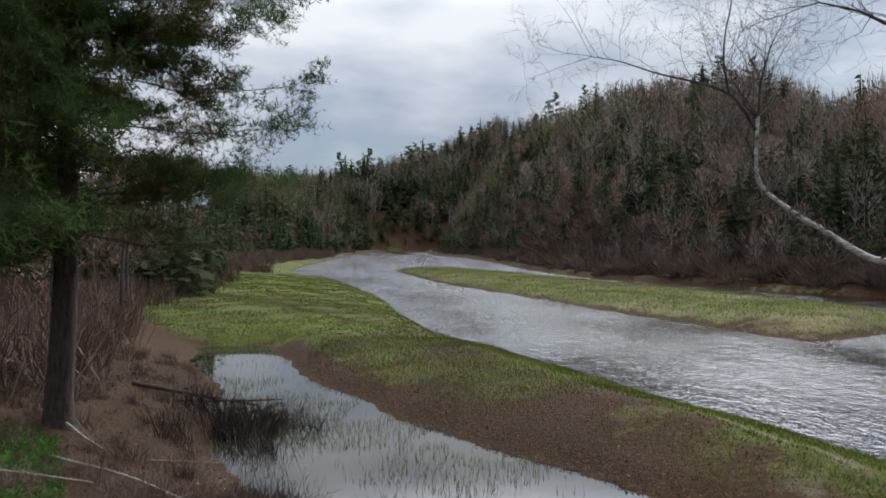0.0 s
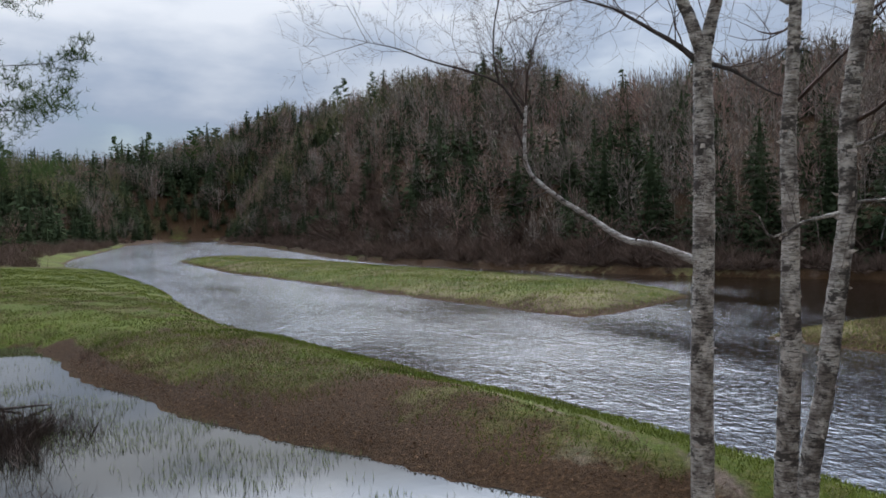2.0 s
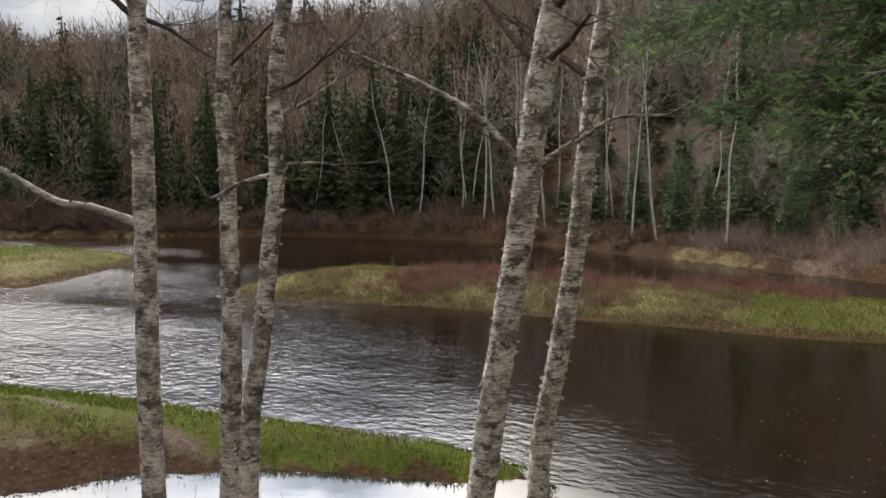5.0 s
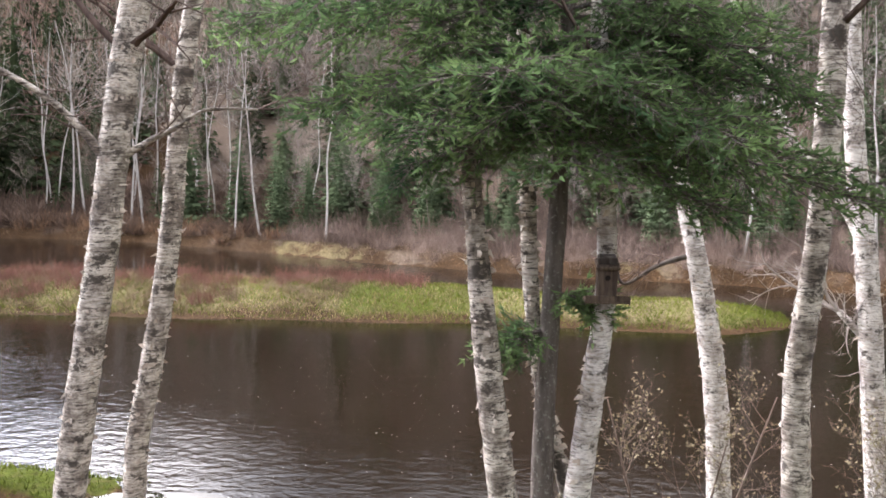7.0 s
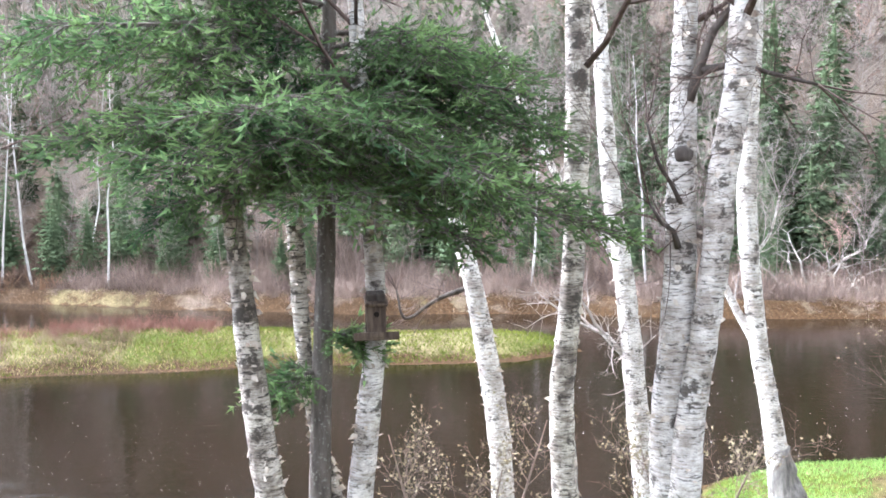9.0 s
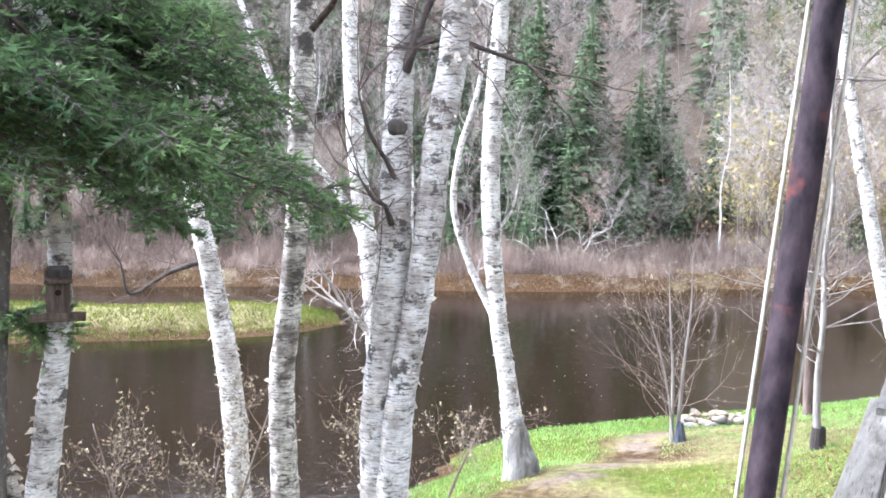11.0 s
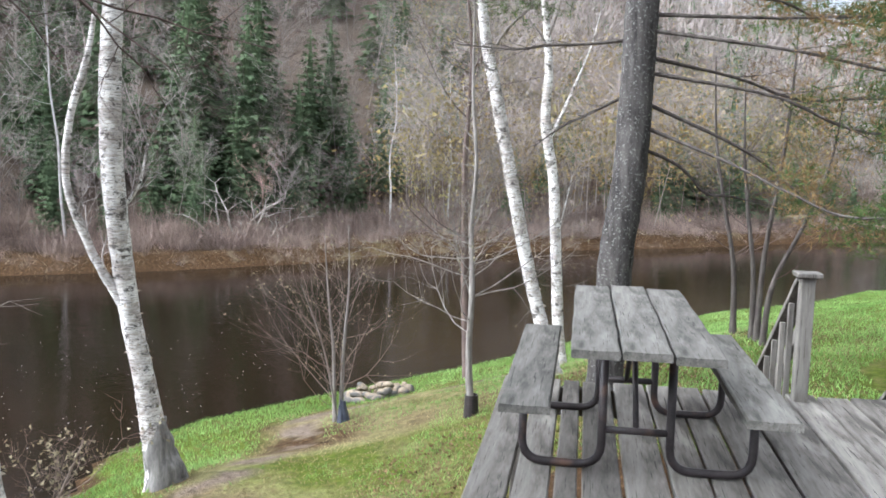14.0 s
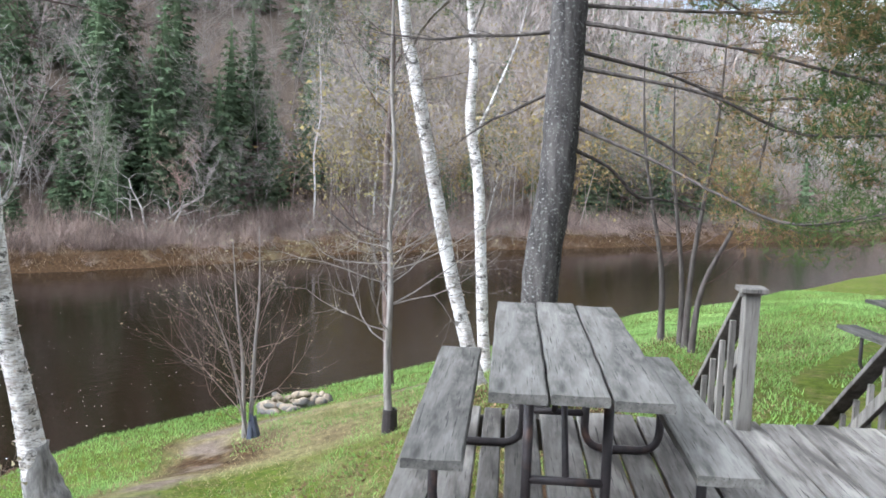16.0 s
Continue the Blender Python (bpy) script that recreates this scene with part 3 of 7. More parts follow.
ISLAND_TWO = [(23.6, 27.6), (24.8, 21.9), (26, 15.5), (26, 10.5), (26.5, 3), (26.2, -1), (26.3, -5), (27.6, -7.4), (30, -7.6), (31.3, -4.6), (31.7, -0.5), (33.4, 4.2), (34.3, 10), (34.3, 19.5), (33, 26.5), (31, 29), (27, 28.6)]


def signed(px, py, poly):
    """Distance to a polygon's edge, negative inside."""
    p = np.asarray(poly, float)
    q = np.roll(p, -1, 0)
    best = np.full(px.shape, 1e9)
    inside = np.zeros(px.shape, bool)
    for (ax, ay), (bx, by) in zip(p, q):
        dx, dy = bx - ax, by - ay
        t = np.clip(((px - ax) * dx + (py - ay) * dy) / (dx * dx + dy * dy), 0, 1)
        best = np.minimum(best, np.hypot(px - ax - t * dx, py - ay - t * dy))
        inside ^= ((ay > py) != (by > py)) & (px < ax + (py - ay) * dx / (dy + 1e-12))
    return np.where(inside, -best, best)


def wander(x, y, scale, seed=0.0):
    """Cheap smooth noise in -1..1."""
    a, b = x / scale, y / scale
    return (np.sin(a * 1.7 + b * 0.9 + seed) + np.sin(a * -0.8 + b * 1.9 + 2.1 * seed + 1.3) + np.sin(a * 2.9 - b * 2.3 + 0.7 * seed + 4) * 0.6 + np.sin(a * 0.35 + b * 0.6 + 3 * seed) * 0.8) / 3.4


def ramp01(v, a, b):
    t = np.clip((v - a) / (b - a), 0, 1)
    return t * t * (3 - 2 * t)


FAR_SIDE = [(-400, 900), (-400, 264), (12, 258), (13, 235), (17, 200), (22, 165), (22, 140), (23, 112), (28.5, 85), (35, 62), (38, 45), (40, 30), (38, 22), (37, 8), (34.5, -2), (32, -10), (29, -22), (27, -36), (18.5, -60), (17, -140), (0, -900), (3000, -900), (3000, 900)]


def land(px, py):
    """Height of the ground, how far inland it is, and which bank it belongs to."""
    px, py = np.asarray(px, float), np.asarray(py, float)
    s_main = signed(px, py, SHORE) + 0.22 * wander(px, py, 2.4)
    s_one, s_two = -signed(px, py, ISLAND_ONE), -signed(px, py, ISLAND_TWO)
    s_isl = np.maximum(s_one, s_two) + 0.3 * wander(px, py, 3.0, 2)
    far = signed(px, py, FAR_SIDE) < 0
    s = np.maximum(s_main, s_isl)
    bed = -0.9 * ramp01(-s, 0, 2.5)
    sp = np.maximum(s, 0)
    yard = 0.22 * ramp01(sp, 0, 0.7) + 0.17 * sp + 0.0155 * sp**2
    top = 3.0 + 0.25 * wander(px, py, 9)
    near_cap = top + (1.15 - top) * ramp01(py, 9, 24) * ramp01(-px + 14, -2, 6)
    yard = np.minimum(yard, near_cap - 0.4 * np.exp(-np.maximum(yard - near_cap, 0)))
    yard = yard + 0.4 * np.exp(-((px - 10.2) ** 2 + (py + 5.6) ** 2) / 2.2)
    lawn_r = 0.25 * ramp01(sp, 0, 0.4) + 0.085 * sp
    yard = yard + (np.minimum(lawn_r, 2.6) - yard) * ramp01(-py, 17, 30)
    az = np.degrees(np.arctan2(px, py))
    crest = np.interp(az, [-60, -8, 0, 3.5, 9, 14, 20, 26, 35, 46, 60, 75, 100, 130, 145, 160, 175], [6, 16, 28, 38, 58, 56, 54, 50, 42, 43, 56, 78, 80, 70, 52, 38, 32])
    # upstream the bank runs away from the deck, so there the slope follows the distance behind the bank
    away = np.hypot(px, py) - np.interp(az, [-8, 0, 5, 8, 11, 14, 18, 24, 30], [230, 240, 235, 200, 132, 114, 99, 83, 78])
    inland = np.maximum(sp, np.minimum(0.9 * away, np.interp(az, [5, 10], [1.5, 2.6]) * sp) * ramp01(-az, -36, -26))
    rise = np.interp(az, [14, 22, 50, 60, 75, 130, 150], [0.46, 0.42, 0.40, 0.46, 0.6, 0.6, 0.46]) * np.maximum(inland - 9, 0)
    hill = 0.55 * ramp01(sp, 0, 0.9) + 0.045 * np.minimum(sp, 14) + crest * (1 - np.exp(-rise / np.maximum(crest, 1))) * 1.12
    hill = hill + 1.6 * wander(px, py, 26) * ramp01(sp, 12, 50)
    isle = 0.30 * ramp01(s_isl, -0.15, 1.3) + 0.32 * ramp01(s_isl, 0.3, 3.5) + 0.05 * wander(px, py, 1.7)
    h = np.where(far, hill, yard)
    h = np.where(s_isl > s_main, isle, h)
    left_rise = 9 * ramp01(np.hypot(px, py), 230, 700)
    h = np.where((~far) & (s > 0), h + left_rise, h)
    h = np.where(s > 0, h + (0.05 * wander(px, py, 2.2, 5) + 0.04 * wander(px, py, 0.8, 7)) * ramp01(s, 0.3, 2), bed)
    kind = np.where(s <= 0, 0, np.where(s_isl > s_main, 2, np.where(far, 3, 1)))
    return h, s, kind


def graded(lo, hi, step, reach, grow):
    mid = list(np.arange(lo, hi + step / 2, step))
    up, down, d = [], [], step
    a, b = mid[-1], mid[0]
    while a < reach:
        d *= grow
        a += d
        b -= d
        up.append(a)
        down.append(b)
    return np.array(down[::-1] + mid + up)


gx, gy = graded(-12, 54, 0.47, 4200, 1.11), graded(-36, 84, 0.5, 4200, 1.1)
mx, my = np.meshgrid(gx, gy)
fx, fy = mx.ravel(), my.ravel()
hz, hs, hk = land(fx, fy)
# under the deck the soil lies lower than the boards
hz = np.where((fx < 6.0) & (fx > -6) & (fy > -8.5) & (fy < 4.5), np.minimum(hz, 2.8), hz)
nx, ny = len(gx), len(gy)
ii = (np.arange(ny - 1)[:, None] * nx + np.arange(nx - 1)[None]).ravel()
gm = smooth(mesh_from("ground", np.stack([fx, fy, hz], 1), np.stack([ii, ii + 1, ii + nx + 1, ii + nx], 1), 4))


def under_deck(x, y):
    """Places in the deck's own plan: along its boards and towards the river."""
    c, k = math.cos(radians(-51.7)), math.sin(radians(-51.7))
    return (x - 3.673) * c + (y + 5.146) * k, -(x - 3.673) * k + (y + 5.146) * c


def land_cover(x, y, s, kind):
    """Weights of turf, dead grass and bare soil."""
    n1, n2 = wander(x, y, 4.5, 1), wander(x, y, 1.6, 3)
    turf, tan, soil = np.zeros_like(x), np.zeros_like(x), np.zeros_like(x)
    near = kind == 1
    berm = near & (y > 5.5) & (signed(x, y, [(16, 4), (16, 25), (4, 50), (-3, 95), (-30, 120), (-40, 60), (-14, 48), (-9.5, 41), (-3, 38), (-0.8, 29.5), (2.4, 22), (6.4, 15), (9.2, 12.5), (11, 7)]) < 0)
    river_side = np.clip(signed(x, y, [(-1, 95), (2.4, 51.6), (6, 35.3), (9, 23.7), (11.3, 16.3), (12.2, 10.6), (12.7, 8.4), (12.4, 6), (30, 6), (30, 95)]), 0, 99)
    turf = np.where(berm, 0.88 - 0.42 * ramp01(river_side, 1.0, 3.4) * ramp01(-y, -46, -30) - 0.15 * ramp01(river_side, 0.5, 3) + 0.26 * n1 + 0.18 * n2, turf)
    tan = np.where(berm, 0.30 + 0.25 * n2 - 0.12 * ramp01(-y, -24, -17), tan)
    track = np.abs(river_side - 2.1 - 0.35 * wander(x, y, 6, 2))
    soil = np.where(berm, np.interp(y, [16, 24], [0.66, 0.46]) * np.exp(-(track / 0.33) ** 2) * ramp01(-y, -42, -18), soil)
    soil = np.where(berm & (y < 16.5), np.maximum(soil, 0.5 * np.exp(-((x - 7.6) ** 2 + (y - 13.9) ** 2) / 3.0)), soil)
    yard = near & (x > 3) & (y < 3)
    strip = np.exp(-(((s - 1.2) / 1.5) ** 4))
    turf = np.where(yard, np.maximum(0.95 * strip, 0.43 + 0.3 * n1 + 0.22 * n2), turf)
    tan = np.where(yard, 0.55 + 0.3 * n2 - 0.4 * ramp01(s, 5.5, 7.5), tan)
    soil = np.where(yard, 0.85 * np.exp(-(((s - 3.15 - 0.3 * n1) / 0.29) ** 2)), soil)
    lawn = near & ((y < -13) | ((x < 7) & (y < -9)))
    turf = np.where(lawn, 0.98 - 0.28 * np.exp(-(((s - 9.0) / 1.6) ** 2)), turf)
    tan = np.where(lawn, 0.62, tan)
    soil = np.where(lawn, 0.32 * np.exp(-(((s - 10.2) / 0.7) ** 2)), soil)
    turf = np.where(kind == 2, 0.58 + 0.3 * n1 - 0.45 * np.exp(-((s / 0.5) ** 2)), turf)
    turf = np.where((kind == 2) & (y > 7) & (y < 27) & (x > 22), turf - 0.3 + 0.2 * n2, turf)
    tan = np.where(kind == 2, 0.6 + 0.2 * n2 - 0.5 * np.exp(-((s / 0.6) ** 2)), tan)
    bank = (kind == 3) & (s < 9)
    tan = np.where(bank, np.where(y > 16, 0.14, 0.27) + 0.2 * n1, tan)
    # paler soil lifts the brightness here, light put into the ground colour
    lifted_hill = (kind == 3) & (s >= 4) & (np.degrees(np.arctan2(x, y)) > 64)
    soil = np.where(lifted_hill, 0.8 + 0.15 * n1, soil)
    soil = np.where(bank & (s < 1.6), np.where(y > 16, 0.22, 0.32) + 0.2 * n2, soil)
    turf = np.where(bank & (y > 52) & (s < 4.5), 0.34 + 0.3 * n1, turf)
    tan = np.where(bank & (y > 52) & (y < 80), 0.5 + 0.4 * n1 - 0.12 * s, tan)
    # shade put in the colour: bare dark soil under and beyond the deck
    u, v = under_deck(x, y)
    deck_shade = (u > -7.7) & (v > -5.0) & (v < 0.75) & (u < np.where(v > -0.95, 2.6, 1.2))
    turf, tan, soil = np.where(deck_shade, 0, turf), np.where(deck_shade, 0, tan), np.where(deck_shade, 0.2, soil)
    # rank grass where the spit meets the woods upstream
    upper = near & (y > 95)
    turf = np.where(upper, 0.62 + 0.3 * n1, turf)
    return np.clip(np.stack([turf, tan, soil, np.ones_like(x)], 1), 0, 1)


attr = gm.color_attributes.new("cover", "FLOAT_COLOR", "POINT")
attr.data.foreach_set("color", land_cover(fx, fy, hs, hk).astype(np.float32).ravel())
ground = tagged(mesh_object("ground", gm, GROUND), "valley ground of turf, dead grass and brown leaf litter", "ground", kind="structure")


def height(x, y):
    return land(np.atleast_1d(x), np.atleast_1d(y))[0]


def ground_at(x, y):
    z = float(height(x, y)[0])
    return min(z, 2.8) if -6 < x < 6.0 and -8.5 < y < 4.5 else z


# ---- water ----
pond_edge = [(-9, 41), (-4, 41), (-1, 31), (1.8, 24), (5.4, 17.3), (8.2, 14), (10.8, 10.8), (11.8, 7.2), (12.1, 5.3), (11.4, 3), (7, 6), (2, 10), (-4, 13), (-7, 22), (-9, 34)]
bm = bmesh.new()
bmesh.ops.create_grid(bm, x_segments=60, y_segments=60, size=620, matrix=Matrix.Translation((0, 60, 0)))
river = tagged(part("water", bm, RIVER, None), "dark brown river with wind ripples and sky glints", "river", kind="structure")
bm = bmesh.new()
bm.faces.new([bm.verts.new((x, y, 0.012)) for x, y in pond_edge])
pond = tagged(part("water", bm, POND, None), "still shallow pond that mirrors the grey sky", "pond", kind="structure")
# ---- woods ----
def conifer_tris(r, tall, reach, levels, count, leaf, base=0.03):
    """A spruce's crown: whorls of short drooping sprays round a dark core, ragged at the rim, up to a spire."""
    u = 1 - np.sqrt(r.uniform(0.0, 1.0, count))
    lev = np.clip((u * levels).astype(int), 0, levels - 1)
    shift, full = r.uniform(0, 6.28, levels), r.uniform(0.78, 1.18, levels)
    az = r.uniform(0, 2 * np.pi, count)
    lobe = 0.86 + 0.2 * np.sin(az * 5 + shift[lev]) + 0.12 * np.sin(az * 9 + 2 * shift[lev])
    rad = reach * ((1 - u) ** 0.9 * lobe * full[lev] + 0.03)
    f = np.sqrt(r.uniform(0.12, 1.0, count))
    d = rad * f
    z = tall * (base + (1 - base) * (0.55 * u + 0.45 * (lev + 0.5) / levels)) - 0.22 * d + 0.10 * d * f**3 * 2
    c = np.stack([np.cos(az) * d, np.sin(az) * d, z], 1)
    out = np.stack([np.cos(az), np.sin(az), r.normal(-0.32, 0.25, count)], 1)
    out /= np.linalg.norm(out, axis=1, keepdims=True)
    side = np.stack([-np.sin(az), np.cos(az), r.normal(0, 0.35, count)], 1)
    w = leaf * (0.5 + 0.65 * (1 - u)) * r.uniform(0.6, 1.4, count)
    rows = [np.stack([c - side * (w * 0.42)[:, None], c + side * (w * 0.42)[:, None], c + out * w[:, None]], 1)]
    n = 7
    a = np.arange(n) * 2 * np.pi / n
    for lo, hi, k in ((base, 0.62, 0.55), (0.3, 0.98, 0.4)):
        q = reach * k * (1 - lo) * r.uniform(0.7, 1.1, n)
        ring = np.stack([np.cos(a) * q, np.sin(a) * q, np.full(n, tall * lo) + r.normal(0, 0.15, n)], 1)
        rows.append(np.stack([ring, np.roll(ring, -1, 0), np.repeat([[0, 0, tall * hi]], n, 0)], 1))
    w = 0.045
    rows.append(np.array([[[-w, 0, tall * 0.9], [w, 0, tall * 0.9], [0, 0, tall * 1.03]], [[0, -w, tall * 0.9], [0, w, tall * 0.9], [0, 0, tall * 1.03]]]))
    return np.concatenate(rows)


def pine_tris(r, tall, reach, limbs, puffs, leaf):
    """A white pine: open tiers of puffs on the upper trunk, a flat ragged top."""
    rows = []
    for k in range(limbs):
        u = (k + r.random()) / limbs
        z = tall * (0.35 + 0.63 * u)
        lng = reach * (0.45 + 0.75 * np.sin(np.pi * min(1, u * 0.9 + 0.2))) * r.uniform(0.5, 1.1)
        az = r.uniform(0, 2 * np.pi)
        f = r.uniform(0.35, 1.0, puffs)
        c = np.stack([np.cos(az) * lng * f, np.sin(az) * lng * f, z + 0.12 * lng * f], 1) + r.normal(0, 0.10 * reach, (puffs, 3)) * np.array([1, 1, 0.35])
        d = r.normal(0, 1, (puffs, 3)) * np.array([1, 1, 0.5]) + np.array([0, 0, 0.4])
        d /= np.linalg.norm(d, axis=1, keepdims=True)
        s = np.cross(d, r.normal(0, 1, (puffs, 3)))
        s /= np.linalg.norm(s, axis=1, keepdims=True)
        w = leaf * r.uniform(0.6, 1.4, puffs)[:, None]
        rows.append(np.stack([c - s * w * 0.4, c + s * w * 0.4, c + d * w], 1))
    return np.concatenate(rows)


def spike(a, b, w):
    """A slender triangle from a to b."""
    a, b = np.asarray(a, float), np.asarray(b, float)
    d = b - a
    side = np.cross(d, [0.4, 0.7, 0.2])
    side = side / (np.linalg.norm(side) + 1e-9) * w / 2
    return [a - side, a + side, b]


def bare_tree(r, tall, reach, limbs, twigs, w):
    """A leafless hardwood seen from afar: trunk spikes, limbs and a haze of fine twigs."""
    trunk, fine = [], []
    lean = r.normal(0, 0.09, 2) * tall
    top = np.array([lean[0], lean[1], tall])
    for side in ((1, 0), (0, 1)):
        s = np.array([*side, 0]) * w * 1.0
        trunk.append([-s, s, top])
    for k in range(limbs):
        u = r.uniform(0.25, 0.85)
        a = top * u
        az = r.uniform(0, 2 * np.pi)
        lng = reach * (1.25 - 0.9 * u) * r.uniform(0.6, 1.2)
        b = a + np.array([np.cos(az) * lng, np.sin(az) * lng, lng * r.uniform(0.7, 1.9)])
        b[2] = min(b[2], tall * 1.04)
        trunk.append(spike(a, b, w * 1.1))
        for _ in range(twigs):
            f = r.uniform(0.25, 1.0)
            p = a + (b - a) * f
            d = unit(r.normal(0, 1, 3) * np.array([1, 1, 0.6]) + np.array([0, 0, 0.75])) * reach * r.uniform(0.22, 0.5)
            fine.append(spike(p, p + d, w * 0.62))
    return np.array(trunk), np.array(fine)


def hazy_tree(r, tall, reach, limbs, twigs):
    """A leafless hardwood farther off: a few pale limbs in a rounded haze of upright twigs."""
    lean = r.normal(0, 0.05, 2) * tall
    top = np.array([lean[0], lean[1], tall * 0.95])
    trunk = [[-np.array([*sd, 0]) * 0.07, np.array([*sd, 0]) * 0.07, top] for sd in ((1, 0), (0, 1))]
    for _ in range(limbs):
        a = top * r.uniform(0.25, 0.7)
        az = r.uniform(0, 2 * np.pi)
        lng = reach * r.uniform(0.5, 0.95)
        trunk.append(spike(a, a + np.array([np.cos(az) * lng, np.sin(az) * lng, lng * r.uniform(0.9, 1.8)]), 0.085))
    v = r.normal(0, 1, (twigs, 3))
    v /= np.linalg.norm(v, axis=1, keepdims=True)
    c = v * (r.random(twigs) ** 0.5)[:, None] * np.array([reach * 0.85, reach * 0.85, tall * 0.36]) + np.array([lean[0] * 0.6, lean[1] * 0.6, tall * 0.6])
    d = v * 0.55 + r.normal(0, 0.35, (twigs, 3)) + np.array([0, 0, 0.9])
    d /= np.linalg.norm(d, axis=1, keepdims=True)
    sd = np.cross(d, r.normal(0, 1, (twigs, 3)))
    sd /= np.linalg.norm(sd, axis=1, keepdims=True)
    w = r.uniform(0.036, 0.07, twigs)[:, None]
    fine = np.stack([c - sd * w, c + sd * w, c + d * r.uniform(0.7, 1.5, twigs)[:, None]], 1)
    return np.array(trunk), fine


def scatter(templates, xs, ys, zs, scales, r):
    """Copies of triangle templates, turned and sized, as one array."""
    out = []
    pick = r.integers(0, len(templates), len(xs))
    for t, tpl in enumerate(templates):
        k = np.nonzero(pick == t)[0]
        if not len(k):
            continue
        a = r.uniform(0, 2 * np.pi, len(k))
        c, s = np.cos(a), np.sin(a)
        wide = scales[k] * r.uniform(0.85, 1.15, len(k))
        v = tpl.reshape(-1, 3)
        x = (c[:, None] * v[:, 0] - s[:, None] * v[:, 1]) * wide[:, None] + xs[k][:, None]
        y = (s[:, None] * v[:, 0] + c[:, None] * v[:, 1]) * wide[:, None] + ys[k][:, None]
        z = v[:, 2] * scales[k][:, None] + zs[k][:, None]
        out.append(np.stack([x, y, z], -1).reshape(-1, 3, 3))
    return np.concatenate(out) if out else np.zeros((0, 3, 3))


wr = np.random.default_rng(21)
SPRUCE_NEAR = [conifer_tris(wr, 10, 2.15 + 0.12 * k, 21, 3000, 0.34) for k in range(5)]
SPRUCE_MID = [conifer_tris(wr, 10, 2.1 + 0.12 * k, 15, 430, 0.82) for k in range(5)]
SPRUCE_FAR = [conifer_tris(wr, 10, 2.1 + 0.15 * k, 12, 190, 1.1) for k in range(5)]
PINE_FAR = [pine_tris(wr, 13, 2.3, 34, 22, 0.42) for _ in range(4)]
BARE = [hazy_tree(wr, 9.5, 2.9, 7, 115) for _ in range(6)]
BARE_FINE = [bare_tree(wr, 10, 3.2, 15, 20, 0.036) for _ in range(6)]
BRUSH_T = []
for _ in range(5):
    rows = []
    for _k in range(38):
        a = np.array([*wr.normal(0, 0.35, 2), 0])
        d = unit(np.array([*wr.normal(0, 0.45, 2), 1.0])) * wr.uniform(0.6, 1.5)
        rows.append(spike(a, a + d, 0.035))
        for _j in range(1):
            p = a + d * wr.uniform(0.3, 0.8)
            rows.append(spike(p, p + unit(d + wr.normal(0, 0.6, 3)) * wr.uniform(0.3, 0.6), 0.022))
    BRUSH_T.append(np.array(rows))

WILLOW_T = []
for _ in range(4):
    v = wr.normal(0, 1, (105, 3)) * np.array([1, 1, 0.8]) + np.array([0, 0, 0.9])
    v[:, 2] = np.abs(v[:, 2])
    v /= np.linalg.norm(v, axis=1, keepdims=True)
    tip = v * wr.uniform(0.75, 1.1, (105, 1)) * np.array([1.25, 1.25, 1.3])
    foot = tip * wr.uniform(0.15, 0.6, (105, 1)) * np.array([0.8, 0.8, 1])
    sd = np.cross(v, wr.normal(0, 1, (105, 3)))
    sd *= 0.028 / np.linalg.norm(sd, axis=1, keepdims=True)
    WILLOW_T.append(np.stack([foot - sd, foot + sd, tip], 1))

# candidate stems over the far slope and the left-hand woods, thinner with distance
cand = 92000
ca = np.concatenate([wr.uniform(radians(-10), radians(186), 66000), wr.uniform(radians(-10), radians(16), 26000)])
cd = 38 + np.where(np.arange(cand) < 66000, 400, 560) * wr.random(cand) ** 1.3
cx, cy = np.sin(ca) * cd, np.cos(ca) * cd
chz, chs, chk = land(cx, cy)
far_ok = (chk == 3) & (chs > 4.5) & ((np.degrees(ca) < 40) | (chs < 125))
cx, cy, chz, chs, cd = (v[far_ok] for v in (cx, cy, chz, chs, cd))
caz = np.degrees(np.arctan2(cx, cy))
stand = wander(cx, cy, 14, 1.7) + 0.5 * wander(cx, cy, 5, 4)
conifer_share = np.interp(caz, [-8, 0, 10, 16, 40, 60, 72, 80, 95, 112, 126, 140, 158], [0.75, 0.75, 0.42, 0.17, 0.13, 0.12, 0.05, 0.07, 0.06, 0.08, 0.05, 0.03, 0.02])
conifer_share = conifer_share + 0.32 * stand * ramp01(-caz, -75, -55) + 0.08 * stand + 0.10 * ramp01(cd, 130, 190) * ramp01(-caz, -80, -60)
clear = (caz > 92) & (caz < 108) & (cd > 75) & (wander(cx, cy, 20, 6) > -0.3)
is_con = (wr.random(len(cx)) < conifer_share) & ~clear
keep = np.zeros(len(cx), bool)
taken = {}
for k in range(len(cx)):
    gap = (2.3 + 0.011 * cd[k] + (0.9 if is_con[k] else 0)) * (0.6 if caz[k] < 9 else 0.84 if caz[k] > 60 else 1.0)
    key = (int(cx[k] // gap), int(cy[k] // gap), round(gap, 0))
    if key not in taken:
        taken[key] = 1
        keep[k] = True
cx, cy, chz, chs, cd, caz, is_con, stand, clear = (v[keep] for v in (cx, cy, chz, chs, cd, caz, is_con, stand, clear))
size = wr.uniform(0.65, 1.2, len(cx)) * np.interp(chs, [4, 10, 25, 60], [0.4, 0.7, 0.9, 1.0])
size = np.where(clear, size * 0.6, size) * np.interp(caz, [6, 12], [1.3, 1.0])
size = np.where(is_con, size * np.where(wr.random(len(cx)) < 0.10, 1.3, 0.95), size)
